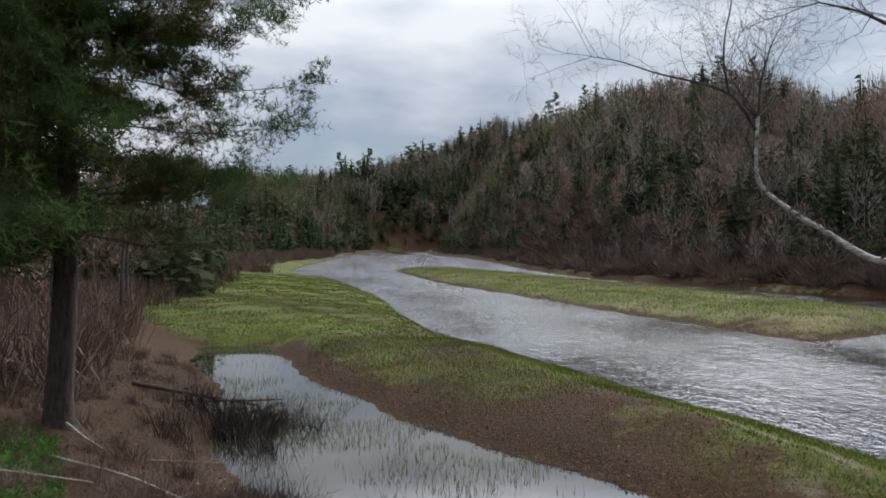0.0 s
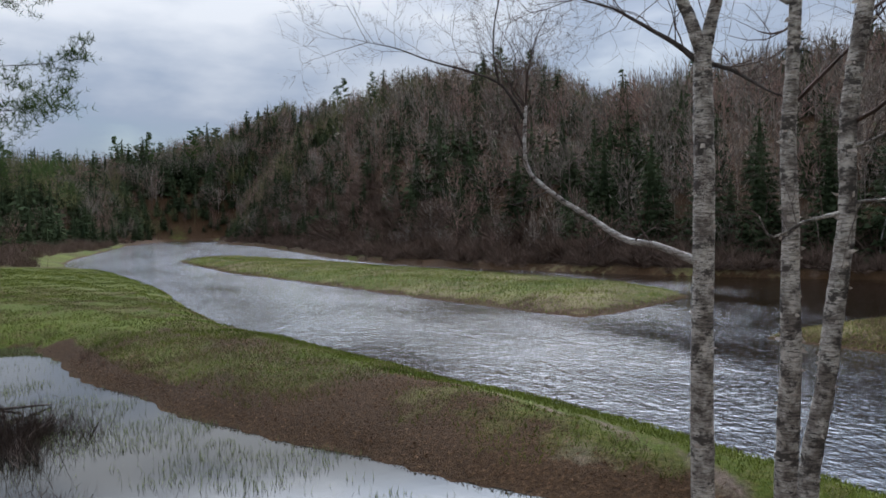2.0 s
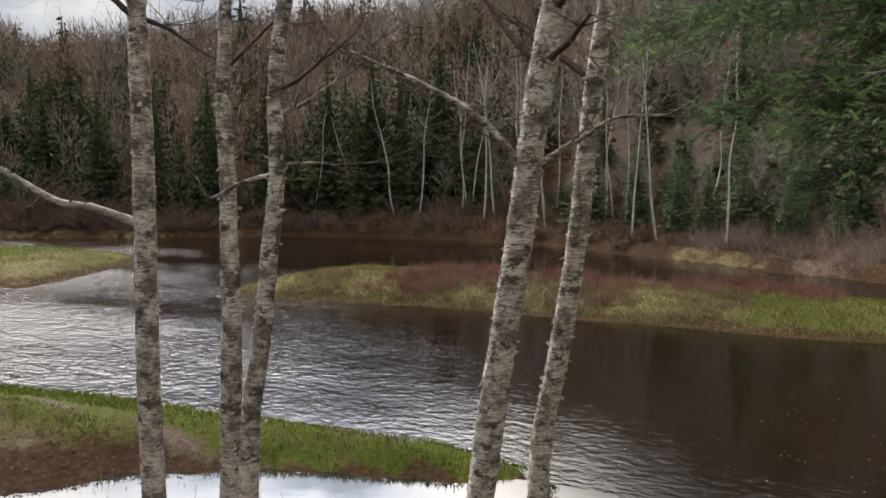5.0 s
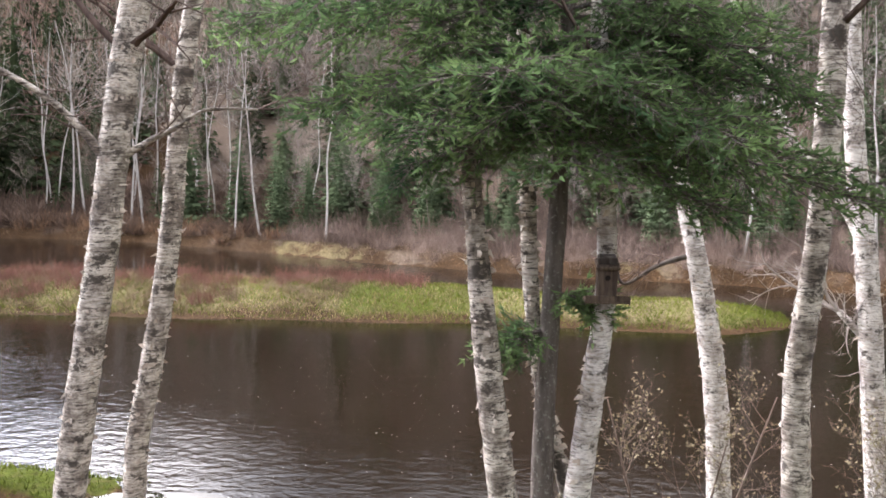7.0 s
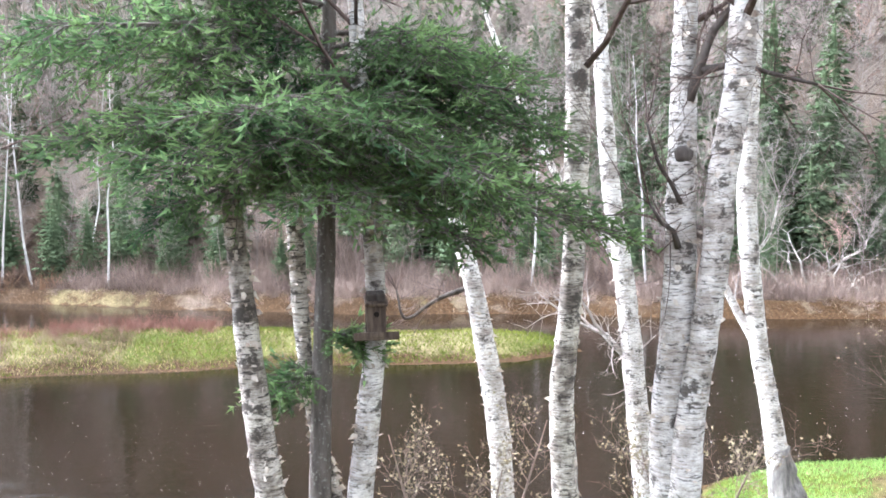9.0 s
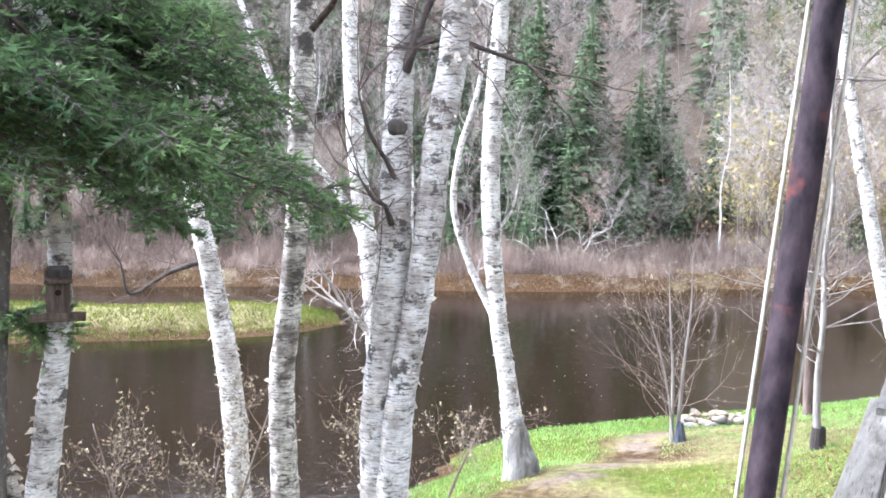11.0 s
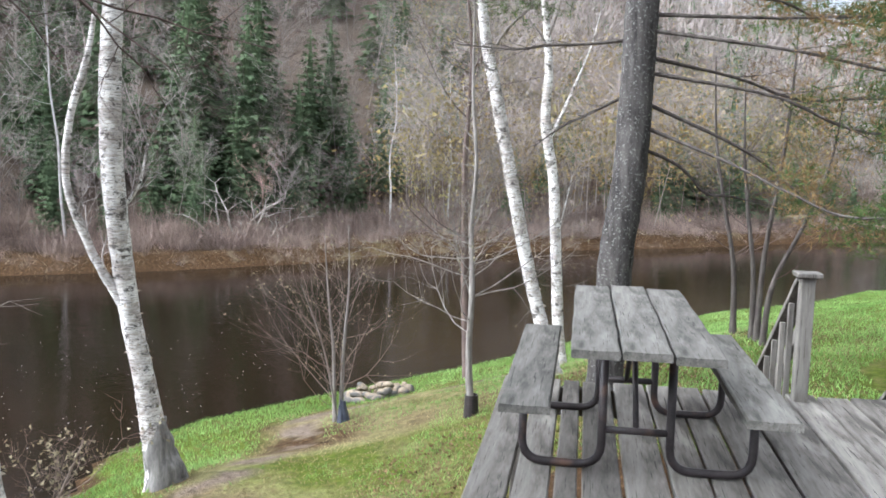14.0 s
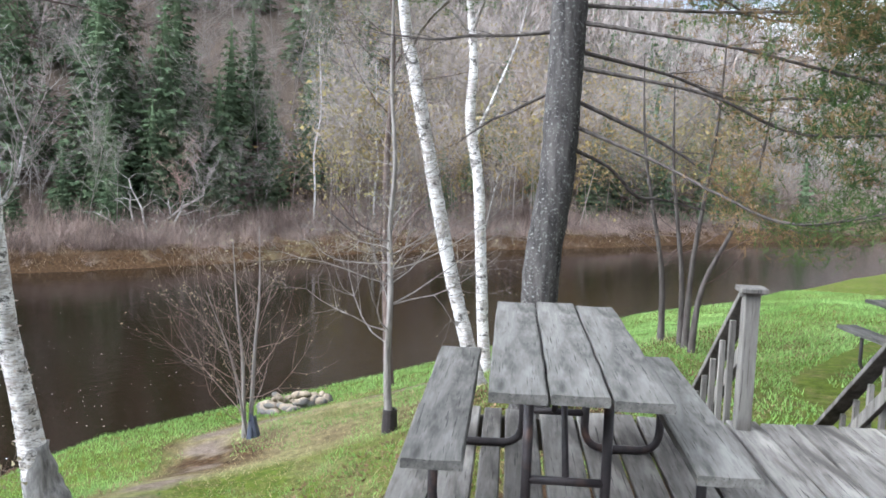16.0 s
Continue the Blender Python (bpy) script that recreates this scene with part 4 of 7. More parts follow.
pine_pick = is_con & (wr.random(len(cx)) < 0.04) & (chs > 40)
spr = is_con & ~pine_pick
near = cd < 74
bare = ~is_con
red = bare & (wr.random(len(cx)) < np.interp(caz, [-8, 10, 30, 80, 158], [0.25, 0.4, 0.4, 0.1, 0.12]))
olive = bare & ~red & (cd > 150) & (caz < 45) & (wander(cx, cy, 17, 3.3) > 0.12)
grey = bare & ~red & ~olive


def stuff(name, tris, mat, label, category):
    return tagged(tri_object(name, tris, mat), label, category, kind="stuff")


# spruces along the far bank stand as trees of their own
spr_near = np.nonzero(spr & near)[0]
spr_near = spr_near[np.argsort(cd[spr_near])][:50]
single = np.zeros(len(cx), bool)
single[spr_near] = True
# crowns take the brightened needle colour; a second set keeps the darker one
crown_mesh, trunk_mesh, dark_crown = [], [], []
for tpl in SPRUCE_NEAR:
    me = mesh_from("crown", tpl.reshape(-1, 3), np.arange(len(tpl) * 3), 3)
    me.materials.append(SPRUCE_LIT)
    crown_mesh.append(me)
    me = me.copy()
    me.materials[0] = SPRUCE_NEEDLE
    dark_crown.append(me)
    tm = stem_mesh("trunk", [(0, 0, -0.4, 0.13), (0.02, 0, 3, 0.10), (0, 0.03, 7, 0.05), (0, 0, 9.6, 0.012)], 7, 0.08, 0.8)
    tm.materials.append(FIR_BARK)
    trunk_mesh.append(tm)


def spruce_tree(x, y, scale, v, dark=False):
    tree = empty("spruce_tree", (x, y, ground_at(x, y) - 0.05), wr.uniform(0, 360))
    tree.scale = (scale, scale, scale * 1.05)
    for nm, me in (("trunk", trunk_mesh[v]), ("crown", (dark_crown if dark else crown_mesh)[v])):
        ob = new(nm, me)
        ob.parent = tree
    return tagged(tree, "dark green pointed spruce on the far river bank", "tree", "spruces on the far bank")


for k in spr_near:
    spruce_tree(float(cx[k]), float(cy[k]), float(size[k]), int(wr.integers(0, 5)))
# the tall dark stand downstream, seen past the picnic table
for x, y, sc in ((43.5, -21.5, 1.25), (42.3, -24.4, 1.35), (44.8, -26.4, 1.15), (41.2, -26.9, 1.0), (45.8, -22.6, 1.3), (40.6, -22.8, 0.8), (44.2, -29.6, 1.1), (41.6, -30.6, 0.75), (39.8, -20.5, 0.55), (47.5, -28, 1.35),
                 (45.7, -41.3, 1.12), (47.6, -39.5, 1.2), (46.2, -18.4, 1.2), (48.5, -24.8, 1.4), (42.6, -34, 0.85), (52, 20.5, 0.75), (50.2, 17.2, 0.6), (51.8, 13.6, 0.8), (49.5, 10.4, 0.62), (53.5, 24.6, 0.9), (47.8, 7.5, 0.5)):
    spruce_tree(x, y, sc * 0.8, int(wr.integers(0, 5)))

for x, y, sc in ((54.5, 46, 1.1), (56.5, 43, 1.25), (55.5, 50, 1.35), (52.5, 54, 1.1), (49.5, 58.5, 1.0), (47.2, 63, 1.2), (58.5, 47.5, 1.45), (61, 42, 1.5), (45.6, 69, 1.1), (44, 75, 1.25), (51.5, 61, 1.3)):
    spruce_tree(x, y, sc, int(wr.integers(0, 5)), True)
m_far = spr & ~single
# past about 68 degrees trees take the brighter copies, to look better lit
lit_side = caz + wr.normal(0, 5, len(caz)) > 68
for pick, mat, lab in ((m_far & ~lit_side, SPRUCE_NEEDLE, "dark green spruces scattered over the wooded hillside"), (m_far & lit_side, SPRUCE_LIT, "green spruces, coloured lighter as if lit, scattered over the open hillside")):
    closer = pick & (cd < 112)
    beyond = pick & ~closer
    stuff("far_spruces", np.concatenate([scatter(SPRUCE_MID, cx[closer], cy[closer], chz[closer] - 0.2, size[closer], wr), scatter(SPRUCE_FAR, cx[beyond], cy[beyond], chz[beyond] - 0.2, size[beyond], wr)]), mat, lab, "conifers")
stuff("far_pines", scatter(PINE_FAR, cx[pine_pick], cy[pine_pick], chz[pine_pick] - 0.2, size[pine_pick] * 1.1, wr), PINE_NEEDLE, "ragged white pines standing over the hillside woods", "conifers")
for label, pick, mat in (("grey_hardwoods", grey & ~lit_side, HARDWOOD), ("lit_hardwoods", grey & lit_side, HARDWOOD_LIT), ("budding_maples", red, HARDWOOD_RED), ("leafing_aspens", olive, HARDWOOD_OLIVE)):
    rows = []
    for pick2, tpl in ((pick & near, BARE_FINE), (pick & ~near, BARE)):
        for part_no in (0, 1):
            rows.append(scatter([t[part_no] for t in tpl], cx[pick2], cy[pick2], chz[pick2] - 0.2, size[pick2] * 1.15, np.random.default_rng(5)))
    stuff(label, np.concatenate(rows), mat, "leafless grey-brown hardwoods covering the far hillside" if mat is HARDWOOD else "leafless grey hardwoods, coloured lighter as if lit, on the open hillside" if mat is HARDWOOD_LIT else "aspens just turning olive green near the hilltop" if mat is HARDWOOD_OLIVE else "leafless maples with reddish buds on the hillside", "woods")

# poplars just coming into leaf downstream
pa, pd = wr.uniform(radians(130), radians(158), 400), wr.uniform(42, 75, 400)
px, py = np.sin(pa) * pd, np.cos(pa) * pd
pz, ps, pk = land(px, py)
ok = (pk == 3) & (ps > 3)
px, py, pz = px[ok][:95], py[ok][:95], pz[ok][:95]
BUDDING = []
for _ in range(4):
    c = wr.normal(0, 1, (420, 3)) * np.array([1.5, 1.5, 1.9]) + np.array([0, 0, 5.6])
    d, e = wr.normal(0, 0.12, (420, 3)), wr.normal(0, 0.12, (420, 3))
    BUDDING.append(np.stack([c, c + d, c + e], 1))
psz = wr.uniform(0.6, 1.05, len(px))
stuff("budding_poplars", scatter(BUDDING, px, py, pz, psz, wr), POPLAR_BUD, "hazy olive and orange leaves opening on poplars downstream", "leaves")
stuff("poplar_twigs", scatter([np.concatenate(t) for t in BARE_FINE], px, py, pz - 0.2, psz, wr), HARDWOOD_LIT, "pale bare twigs of the poplars downstream", "twigs")

# brush at the foot of the hill and along the banks
ba, bd = wr.uniform(radians(-14), radians(178), 70000), 34 + 240 * wr.random(70000) ** 1.7
bx, by = np.sin(ba) * bd, np.cos(ba) * bd
bhz, bhs, bhk = land(bx, by)
ok = (bhk == 3) & (bhs > 0.3) & (bhs < 13) & (wr.random(len(bx)) < np.interp(bhs, [0.3, 1.5, 8, 13], [0.35, 0.9, 0.8, 0.3]))
bx, by, bhz, bhs = bx[ok][:3800], by[ok][:3800], bhz[ok][:3800], bhs[ok][:3800]
bsz = wr.uniform(0.45, 1.0, len(bx)) * np.interp(bhs, [0.3, 1.5, 5, 13], [0.35, 0.7, 1.3, 1.5]) * np.interp(by, [0, 15, 35, 50], [1.0, 1.2, 1.5, 2.1])
for m2, mat, lab, shape in ((by > 16, DARK_BRUSH, "dark purple-brown willow brush along the far bank", WILLOW_T), (by <= 16, BRUSH, "tangled brown leafless brush along the far bank", BRUSH_T)):
    stuff("bank_brush", scatter(shape, bx[m2], by[m2], bhz[m2] - 0.05, bsz[m2], wr), mat, lab, "brush")

# left-hand woods beyond the pond
la, ld = wr.uniform(radians(-62), radians(2), 9000), 36 + 246 * wr.random(9000) ** 1.3
lx, ly = np.sin(la) * ld, np.cos(la) * ld
lhz, lhs, lhk = land(lx, ly)
edge = signed(lx, ly, [(-12.5, 24), (-13, 32), (-15, 45), (-12.5, 60), (-13, 75), (-18, 95), (-24, 120), (-24, 150), (-14, 215), (-4, 262), (-400, 262), (-400, 24)])
ok = (lhk == 1) & (edge < 0) & (lhs > 2)
lx, ly, lhz, ld, edge = lx[ok], ly[ok], lhz[ok], ld[ok], edge[ok]
keep = np.zeros(len(lx), bool)
taken = {}
for k in range(len(lx)):
    gap = 1.4 + 0.010 * ld[k]
    key = (int(lx[k] // gap), int(ly[k] // gap), round(gap, 0))
    if key not in taken:
        taken[key] = keep[k] = True
lx, ly, lhz, ld, edge = lx[keep], ly[keep], lhz[keep], ld[keep], edge[keep]
lsz = wr.uniform(0.6, 1.15, len(lx)) * np.interp(-edge, [0, 4, 12], [0.6, 0.85, 1.15])
lcon = wr.random(len(lx)) < np.interp(ld, [50, 62, 110, 200], [0.0, 0.12, 0.4, 0.7])
lnear = ld < 40
stuff("left_conifers", np.concatenate([scatter(SPRUCE_MID, lx[lcon & lnear], ly[lcon & lnear], lhz[lcon & lnear] - 0.2, lsz[lcon & lnear] * 1.1, wr),
      scatter(SPRUCE_FAR, lx[lcon & ~lnear], ly[lcon & ~lnear], lhz[lcon & ~lnear] - 0.2, lsz[lcon & ~lnear] * 1.2, wr)]), SPRUCE_NEEDLE, "dark conifers in the woods beyond the meadow", "conifers")
for nm, mask, mat, lab in (("meadow_edge_hardwoods", ~lcon & (wr.random(len(lx)) < 0.6), DARK_BRUSH, "bare brown hardwoods at the meadow's edge"), ("meadow_edge_maples", None, HARDWOOD_RED, "bare reddish maples at the meadow's edge")):
    if mask is None:
        mask = ~lcon & ~used_mask
    else:
        used_mask = mask
    rows = []
    for m2, tpl in ((mask & lnear, BARE_FINE), (mask & ~lnear, BARE)):
        for part_no in (0, 1):
            rows.append(scatter([t[part_no] for t in tpl], lx[m2], ly[m2], lhz[m2] - 0.2, lsz[m2] * 1.05, np.random.default_rng(9)))
    stuff(nm, np.concatenate(rows), mat, lab, "woods")
bx, by = wr.uniform(-40, -3, 5000), wr.uniform(40, 235, 5000)
bhz, bhs, bhk = land(bx, by)
e2 = signed(bx, by, [(-13, 32), (-15, 45), (-12.5, 60), (-13, 75), (-17, 95), (-22, 120), (-23, 150), (-13, 215), (-4, 262), (-400, 262), (-400, 24)])
ok = (bhk == 1) & (e2 < np.where(by > 100, 7, 1.5)) & (e2 > -9) & (bhs > 0.6)
bx, by, bhz = bx[ok][:700], by[ok][:700], bhz[ok][:700]
kx, ky = wr.uniform(-19, -7.2, 420), wr.uniform(21, 50, 420)
ok = kx < np.interp(ky, [21, 26, 34, 46, 50], [-9.5, -8.6, -9.8, -12.4, -13])
kx, ky = kx[ok], ky[ok]
bx, by, bhz = np.concatenate([bx, kx]), np.concatenate([by, ky]), np.concatenate([bhz, land(kx, ky)[0]])
stuff("left_brush", scatter(BRUSH_T, bx, by, bhz - 0.05, wr.uniform(0.9, 1.9, len(bx)), wr), DARK_BRUSH, "brown leafless brush under the trees by the meadow", "brush")
# ---- trees round the deck ----
def flakes(stem, count, r, size=0.03):
    """Torn, curled strips of loose bark standing off a stem, each ending in a ragged tip."""
    c = spline(stem, 60)
    rows = []
    for _ in range(count):
        k = int(r.integers(2, 57))
        p, rad = c[k, :3], c[k, 3]
        a = r.uniform(0, 2 * np.pi)
        out = np.array([np.cos(a), np.sin(a), 0])
        tan = np.array([-np.sin(a), np.cos(a), 0]) * r.choice([-1, 1])
        h, w = size * r.uniform(0.4, 1.5), size * r.uniform(0.7, 2.2)
        q = p + out * rad * 0.98
        lift = out * w * r.uniform(0.2, 0.6)
        b0, b1 = q - np.array([0, 0, h * r.uniform(0.2, 0.6)]), q + np.array([0, 0, h * r.uniform(0.2, 0.6)])
        m0, m1 = b0 + tan * w * 0.5 + lift * 0.35 - np.array([0, 0, h * 0.2]), b1 + tan * w * 0.6 + lift * 0.4
        tip = q + tan * w * r.uniform(0.8, 1.1) + lift * 1.3 + np.array([0, 0, h * r.normal(-0.4, 0.5)])
        rows += [[b0, m0, b1], [m0, m1, b1], [m0, tip, m1]]
    return np.array(rows)


def shifted(rows, base):
    p = np.array(rows, float)
    p[:, :3] -= np.asarray(base)
    return p


def hardwood(kind, label, stem, bark, limbs=(), seed=0, top=None, twig=TWIG, limb_bark=None, curls=0, group="", crown=6, forks=(), reach=1.3, fine=2, flare=0.5, wander_up=0.2, dark_limbs=()):
    """A bare broadleaved tree: trunk down to the soil and up past the given rows, limbs, twigs, loose bark."""
    r = np.random.default_rng(seed)
    s = np.array(stem, float)
    down = s[0, :3] - s[1, :3]
    down = down / abs(down[2])
    drop = s[0, 2] - ground_at(s[0, 0], s[0, 1]) + 0.12
    if drop > 0.05:
        s = np.vstack([[*(s[0, :3] + down * drop), s[0, 3] * 1.12], s])
    if top and top > s[-1, 2]:
        up = unit(s[-1, :3] - s[-2, :3])
        rise = top - s[-1, 2]
        mid = s[-1, :3] + up / up[2] * rise * 0.5 + np.array([*r.normal(0, wander_up * 0.4, 2), 0])
        end = s[-1, :3] + up / up[2] * rise + np.array([*r.normal(0, wander_up, 2), 0])
        s = np.vstack([s, [*mid, s[-1, 3] * 0.62], [*end, s[-1, 3] * 0.15]])
    base = s[0, :3].copy()
    base[2] += 0.1
    tree = empty(kind, base)
    trunk = mesh_object("trunk", stem_mesh("trunk", shifted(s, base), 14, 0.07, 0.1, flare, seed), bark, tree)
    if curls:
        tagged(tri_object("loose_bark", flakes(shifted(s[: len(s) - (2 if top else 0)], base), curls * 2, r), PEEL, trunk), kind="stuff")
    out = []
    for n, rows in enumerate(forks):
        q = shifted(rows, base)
        up = unit(q[-1, :3] - q[-2, :3])
        q = np.vstack([q, [*(q[-1, :3] + up * 1.2), q[-1, 3] * 0.7], [*(q[-1, :3] + up * 2.4 + r.normal(0, 0.2, 3)), 0.01]])
        mesh_object("stem", stem_mesh("stem", q, 10, 0.06, 0.1, 0, seed + n), bark, tree)
        for _ in range(4):
            k = r.uniform(0.3, 0.95)
            p = spline(q, 40)[int(k * 39)]
            twig_tree(r, p[:3], unit(r.normal(0, 1, 3) * np.array([1, 1, 0.3]) + np.array([0, 0, 0.4])), r.uniform(0.6, 1.2), 0.012, 2, out, kids=(1, 2))
    for n, rows in enumerate([*limbs, *dark_limbs]):
        dark = n >= len(limbs)
        q = shifted(rows, base)
        mesh_object("limb", stem_mesh("limb", q, 8, 0.12, 0.06, 0, seed + 40 + n), DARK_LIMB if dark else limb_bark or bark, tree)
        c = spline(q, 50)
        for k in range(8, 50, 3 if dark else 4):
            rad = c[k, 3]
            twig_tree(r, c[k, :3], unit((c[min(k + 2, 49), :3] - c[k - 2, :3]) * 3 + r.normal(0, 0.5, 3) + np.array([0, 0, 0.25])), r.uniform(0.25, 0.7) * (1.5 if dark else 1), max(0.0028, rad * 0.35), fine if k > 24 else 1, out, kids=(1, 2), bend=0.3)
        d = unit(c[49, :3] - c[44, :3])
        for _ in range(3):
            twig_tree(r, c[49, :3], unit(d + r.normal(0, 0.35, 3)), r.uniform(0.6, 1.0), max(0.004, c[49, 3] * 0.8), 2, out, kids=(1, 3), bend=0.25)
    c = spline(shifted(s, base), 80)
    for k in range(crown):
        f = r.uniform(0.62, 0.97)
        p = c[int(f * 79)]
        a = r.uniform(0, 2 * np.pi)
        twig_tree(r, p[:3], unit([np.cos(a), np.sin(a), r.uniform(0.2, 0.9)]), reach * r.uniform(0.6, 1.2) * (1.3 - f * 0.6), max(0.007, p[3] * 0.35), 2, out, kids=(1, 2), steps=4)
    if out:
        tagged(tube_object("twig_spray", out, twig, tree, 3), kind="stuff")
    return tagged(tree, label, "tree", group)


BIRCHES = "birches between deck and river"
LIMB_LONG = [(5.41, 7.32, 4.56, 0.050), (5.12, 7.52, 4.71, 0.036), (4.83, 7.70, 4.79, 0.033), (4.49, 7.89, 5.05, 0.030), (4.25, 8.02, 5.23, 0.027), (3.98, 8.14, 5.50, 0.024), (3.93, 8.16, 5.78, 0.020), (3.97, 8.2, 6.21, 0.018)]
LIMB_DARK = [[(3.95, 8.2, 6.07, 0.018), (3.82, 8.25, 6.31, 0.016), (3.72, 8.32, 6.46, 0.014), (3.50, 8.44, 6.58, 0.012), (3.09, 8.70, 6.74, 0.009), (2.77, 8.91, 6.90, 0.006), (2.50, 9.09, 6.99, 0.004)],
             [(3.72, 8.32, 6.46, 0.012), (3.66, 8.26, 6.62, 0.012), (3.64, 8.27, 6.79, 0.010), (3.66, 8.27, 7.08, 0.008), (3.67, 8.15, 7.40, 0.006), (3.56, 8.09, 7.89, 0.004)],
             [(3.97, 8.2, 6.20, 0.012), (3.83, 8.19, 6.32, 0.010), (3.81, 8.2, 6.44, 0.007), (3.89, 8.16, 6.54, 0.004)],
             [(4.15, 8.1, 5.30, 0.010), (3.93, 8.03, 5.23, 0.008), (3.74, 8.01, 5.17, 0.006), (3.59, 7.97, 5.20, 0.003)],
             [(3.93, 8.18, 5.74, 0.012), (3.85, 8.14, 5.91, 0.009), (3.79, 8.1, 5.99, 0.005)],
             [(5.50, 7.24, 6.50, 0.036), (5.32, 7.4, 6.74, 0.027), (5.1, 7.56, 6.93, 0.021), (4.92, 7.71, 7.09, 0.016), (4.84, 7.88, 7.21, 0.012), (4.59, 8.14, 7.36, 0.008)],
             [(5.51, 7.23, 6.55, 0.030), (5.73, 7.12, 6.47, 0.021), (5.82, 6.93, 6.33, 0.016), (5.9, 6.73, 6.19, 0.010), (6.08, 6.6, 6.1, 0.006)]]
hardwood("birch_tree", "grey forked birch with a long bowed white limb", [(5.46, 7.28, 1.64, 0.120), (5.46, 7.29, 2.76, 0.118), (5.47, 7.27, 3.98, 0.111), (5.49, 7.25, 5.17, 0.105), (5.50, 7.26, 6.05, 0.102), (5.50, 7.26, 6.66, 0.090)],
         GREY_BIRCH, [LIMB_LONG], 3, None, limb_bark=WHITE_BIRCH, curls=40, group=BIRCHES, crown=0, dark_limbs=LIMB_DARK,
         forks=[[(5.50, 7.25, 6.60, 0.075), (5.40, 7.32, 7.00, 0.066), (5.32, 7.37, 7.24, 0.060), (5.25, 7.42, 7.59, 0.054)], [(5.50, 7.25, 6.60, 0.075), (5.56, 7.19, 6.98, 0.066), (5.60, 7.15, 7.20, 0.060), (5.62, 7.14, 7.56, 0.054)]])
hardwood("birch_tree", "slender grey birch with loose curling bark", [(5.61, 6.28, 1.87, 0.118), (5.63, 6.26, 2.91, 0.104), (5.66, 6.24, 3.70, 0.096), (5.65, 6.23, 4.31, 0.086), (5.66, 6.23, 4.97, 0.077), (5.65, 6.24, 5.69, 0.072), (5.68, 6.21, 6.34, 0.061), (5.72, 6.18, 7.29, 0.050)],
         GREY_BIRCH, [[(5.65, 6.22, 6.90, 0.020), (5.45, 6.42, 7.10, 0.014), (5.16, 6.73, 7.36, 0.008)]], 5, 9.5, curls=60, group=BIRCHES)
hardwood("birch_tree", "slender twin birch leaning out from its neighbour", [(5.33, 5.73, 2.09, 0.092), (5.36, 5.70, 2.85, 0.088), (5.45, 5.61, 3.58, 0.080), (5.51, 5.56, 4.26, 0.080), (5.57, 5.49, 4.97, 0.073), (5.58, 5.49, 5.62, 0.071), (5.62, 5.45, 6.18, 0.071), (5.72, 5.34, 7.11, 0.061)],
         GREY_BIRCH, [[(5.52, 5.51, 5.01, 0.020), (5.32, 5.69, 4.94, 0.014), (5.13, 5.86, 4.82, 0.010), (5.05, 5.92, 5.00, 0.006)], [(5.58, 5.47, 5.09, 0.016), (5.78, 5.27, 5.11, 0.011), (5.93, 5.12, 5.09, 0.007)], [(5.58, 5.49, 5.54, 0.020), (5.74, 5.34, 5.61, 0.015), (5.97, 5.11, 5.84, 0.008)]], 7, 9.6, curls=50, group=BIRCHES)
hardwood("birch_tree", "leaning yellow-grey birch with peeling ragged bark", [(6.65, 4.09, 2.02, 0.130), (6.71, 4.00, 2.77, 0.131), (6.76, 3.90, 3.50, 0.126), (6.83, 3.79, 4.27, 0.126), (6.88, 3.70, 5.02, 0.124), (6.93, 3.60, 5.76, 0.122), (7.00, 3.48, 6.48, 0.120), (7.05, 3.36, 7.05, 0.110)],
         GREY_BIRCH, [[(6.85, 3.74, 5.03, 0.045), (6.75, 3.93, 5.32, 0.030), (6.61, 4.15, 5.56, 0.025), (6.36, 4.51, 5.81, 0.020), (6.06, 4.90, 6.03, 0.015), (5.87, 5.11, 6.18, 0.010)], [(6.90, 3.65, 5.04, 0.035), (7.02, 3.41, 5.21, 0.023), (7.11, 3.24, 5.31, 0.020), (7.21, 3.02, 5.46, 0.015), (7.36, 2.62, 5.47, 0.010)]], 9, 10.5, curls=120, group=BIRCHES)
hardwood("birch_tree", "leaning birch with shaggy flaking bark", [(7.53, 3.97, 1.75, 0.105), (7.55, 3.92, 2.39, 0.105), (7.61, 3.80, 3.08, 0.105), (7.66, 3.70, 3.70, 0.103), (7.71, 3.60, 4.48, 0.099), (7.75, 3.53, 5.29, 0.093), (7.79, 3.44, 6.08, 0.088), (7.86, 3.28, 7.21, 0.072)],
         GREY_BIRCH, (), 11, 10, curls=130, group=BIRCHES)
hardwood("birch_tree", "grey birch with furrowed peeling lower trunk", [(5.76, 0.40, 3.04, 0.095), (5.75, 0.46, 3.52, 0.090), (5.75, 0.52, 4.08, 0.082), (5.74, 0.56, 4.52, 0.069), (5.74, 0.59, 4.81, 0.063), (5.73, 0.64, 5.41, 0.061), (5.72, 0.71, 6.01, 0.061), (5.72, 0.74, 6.42, 0.055)],
         GREY_BIRCH, (), 13, 10, curls=90, group=BIRCHES)
hardwood("birch_tree", "thin brown birch with ragged hanging bark", [(6.28, -0.01, 2.84, 0.051), (6.28, 0.12, 3.33, 0.051), (6.27, 0.19, 3.78, 0.052), (6.27, 0.23, 4.23, 0.058), (6.28, 0.25, 4.67, 0.058), (6.27, 0.27, 5.06, 0.055), (6.27, 0.30, 5.57, 0.047)],
         GREY_BIRCH, (), 15, 8.5, curls=110, group=BIRCHES)
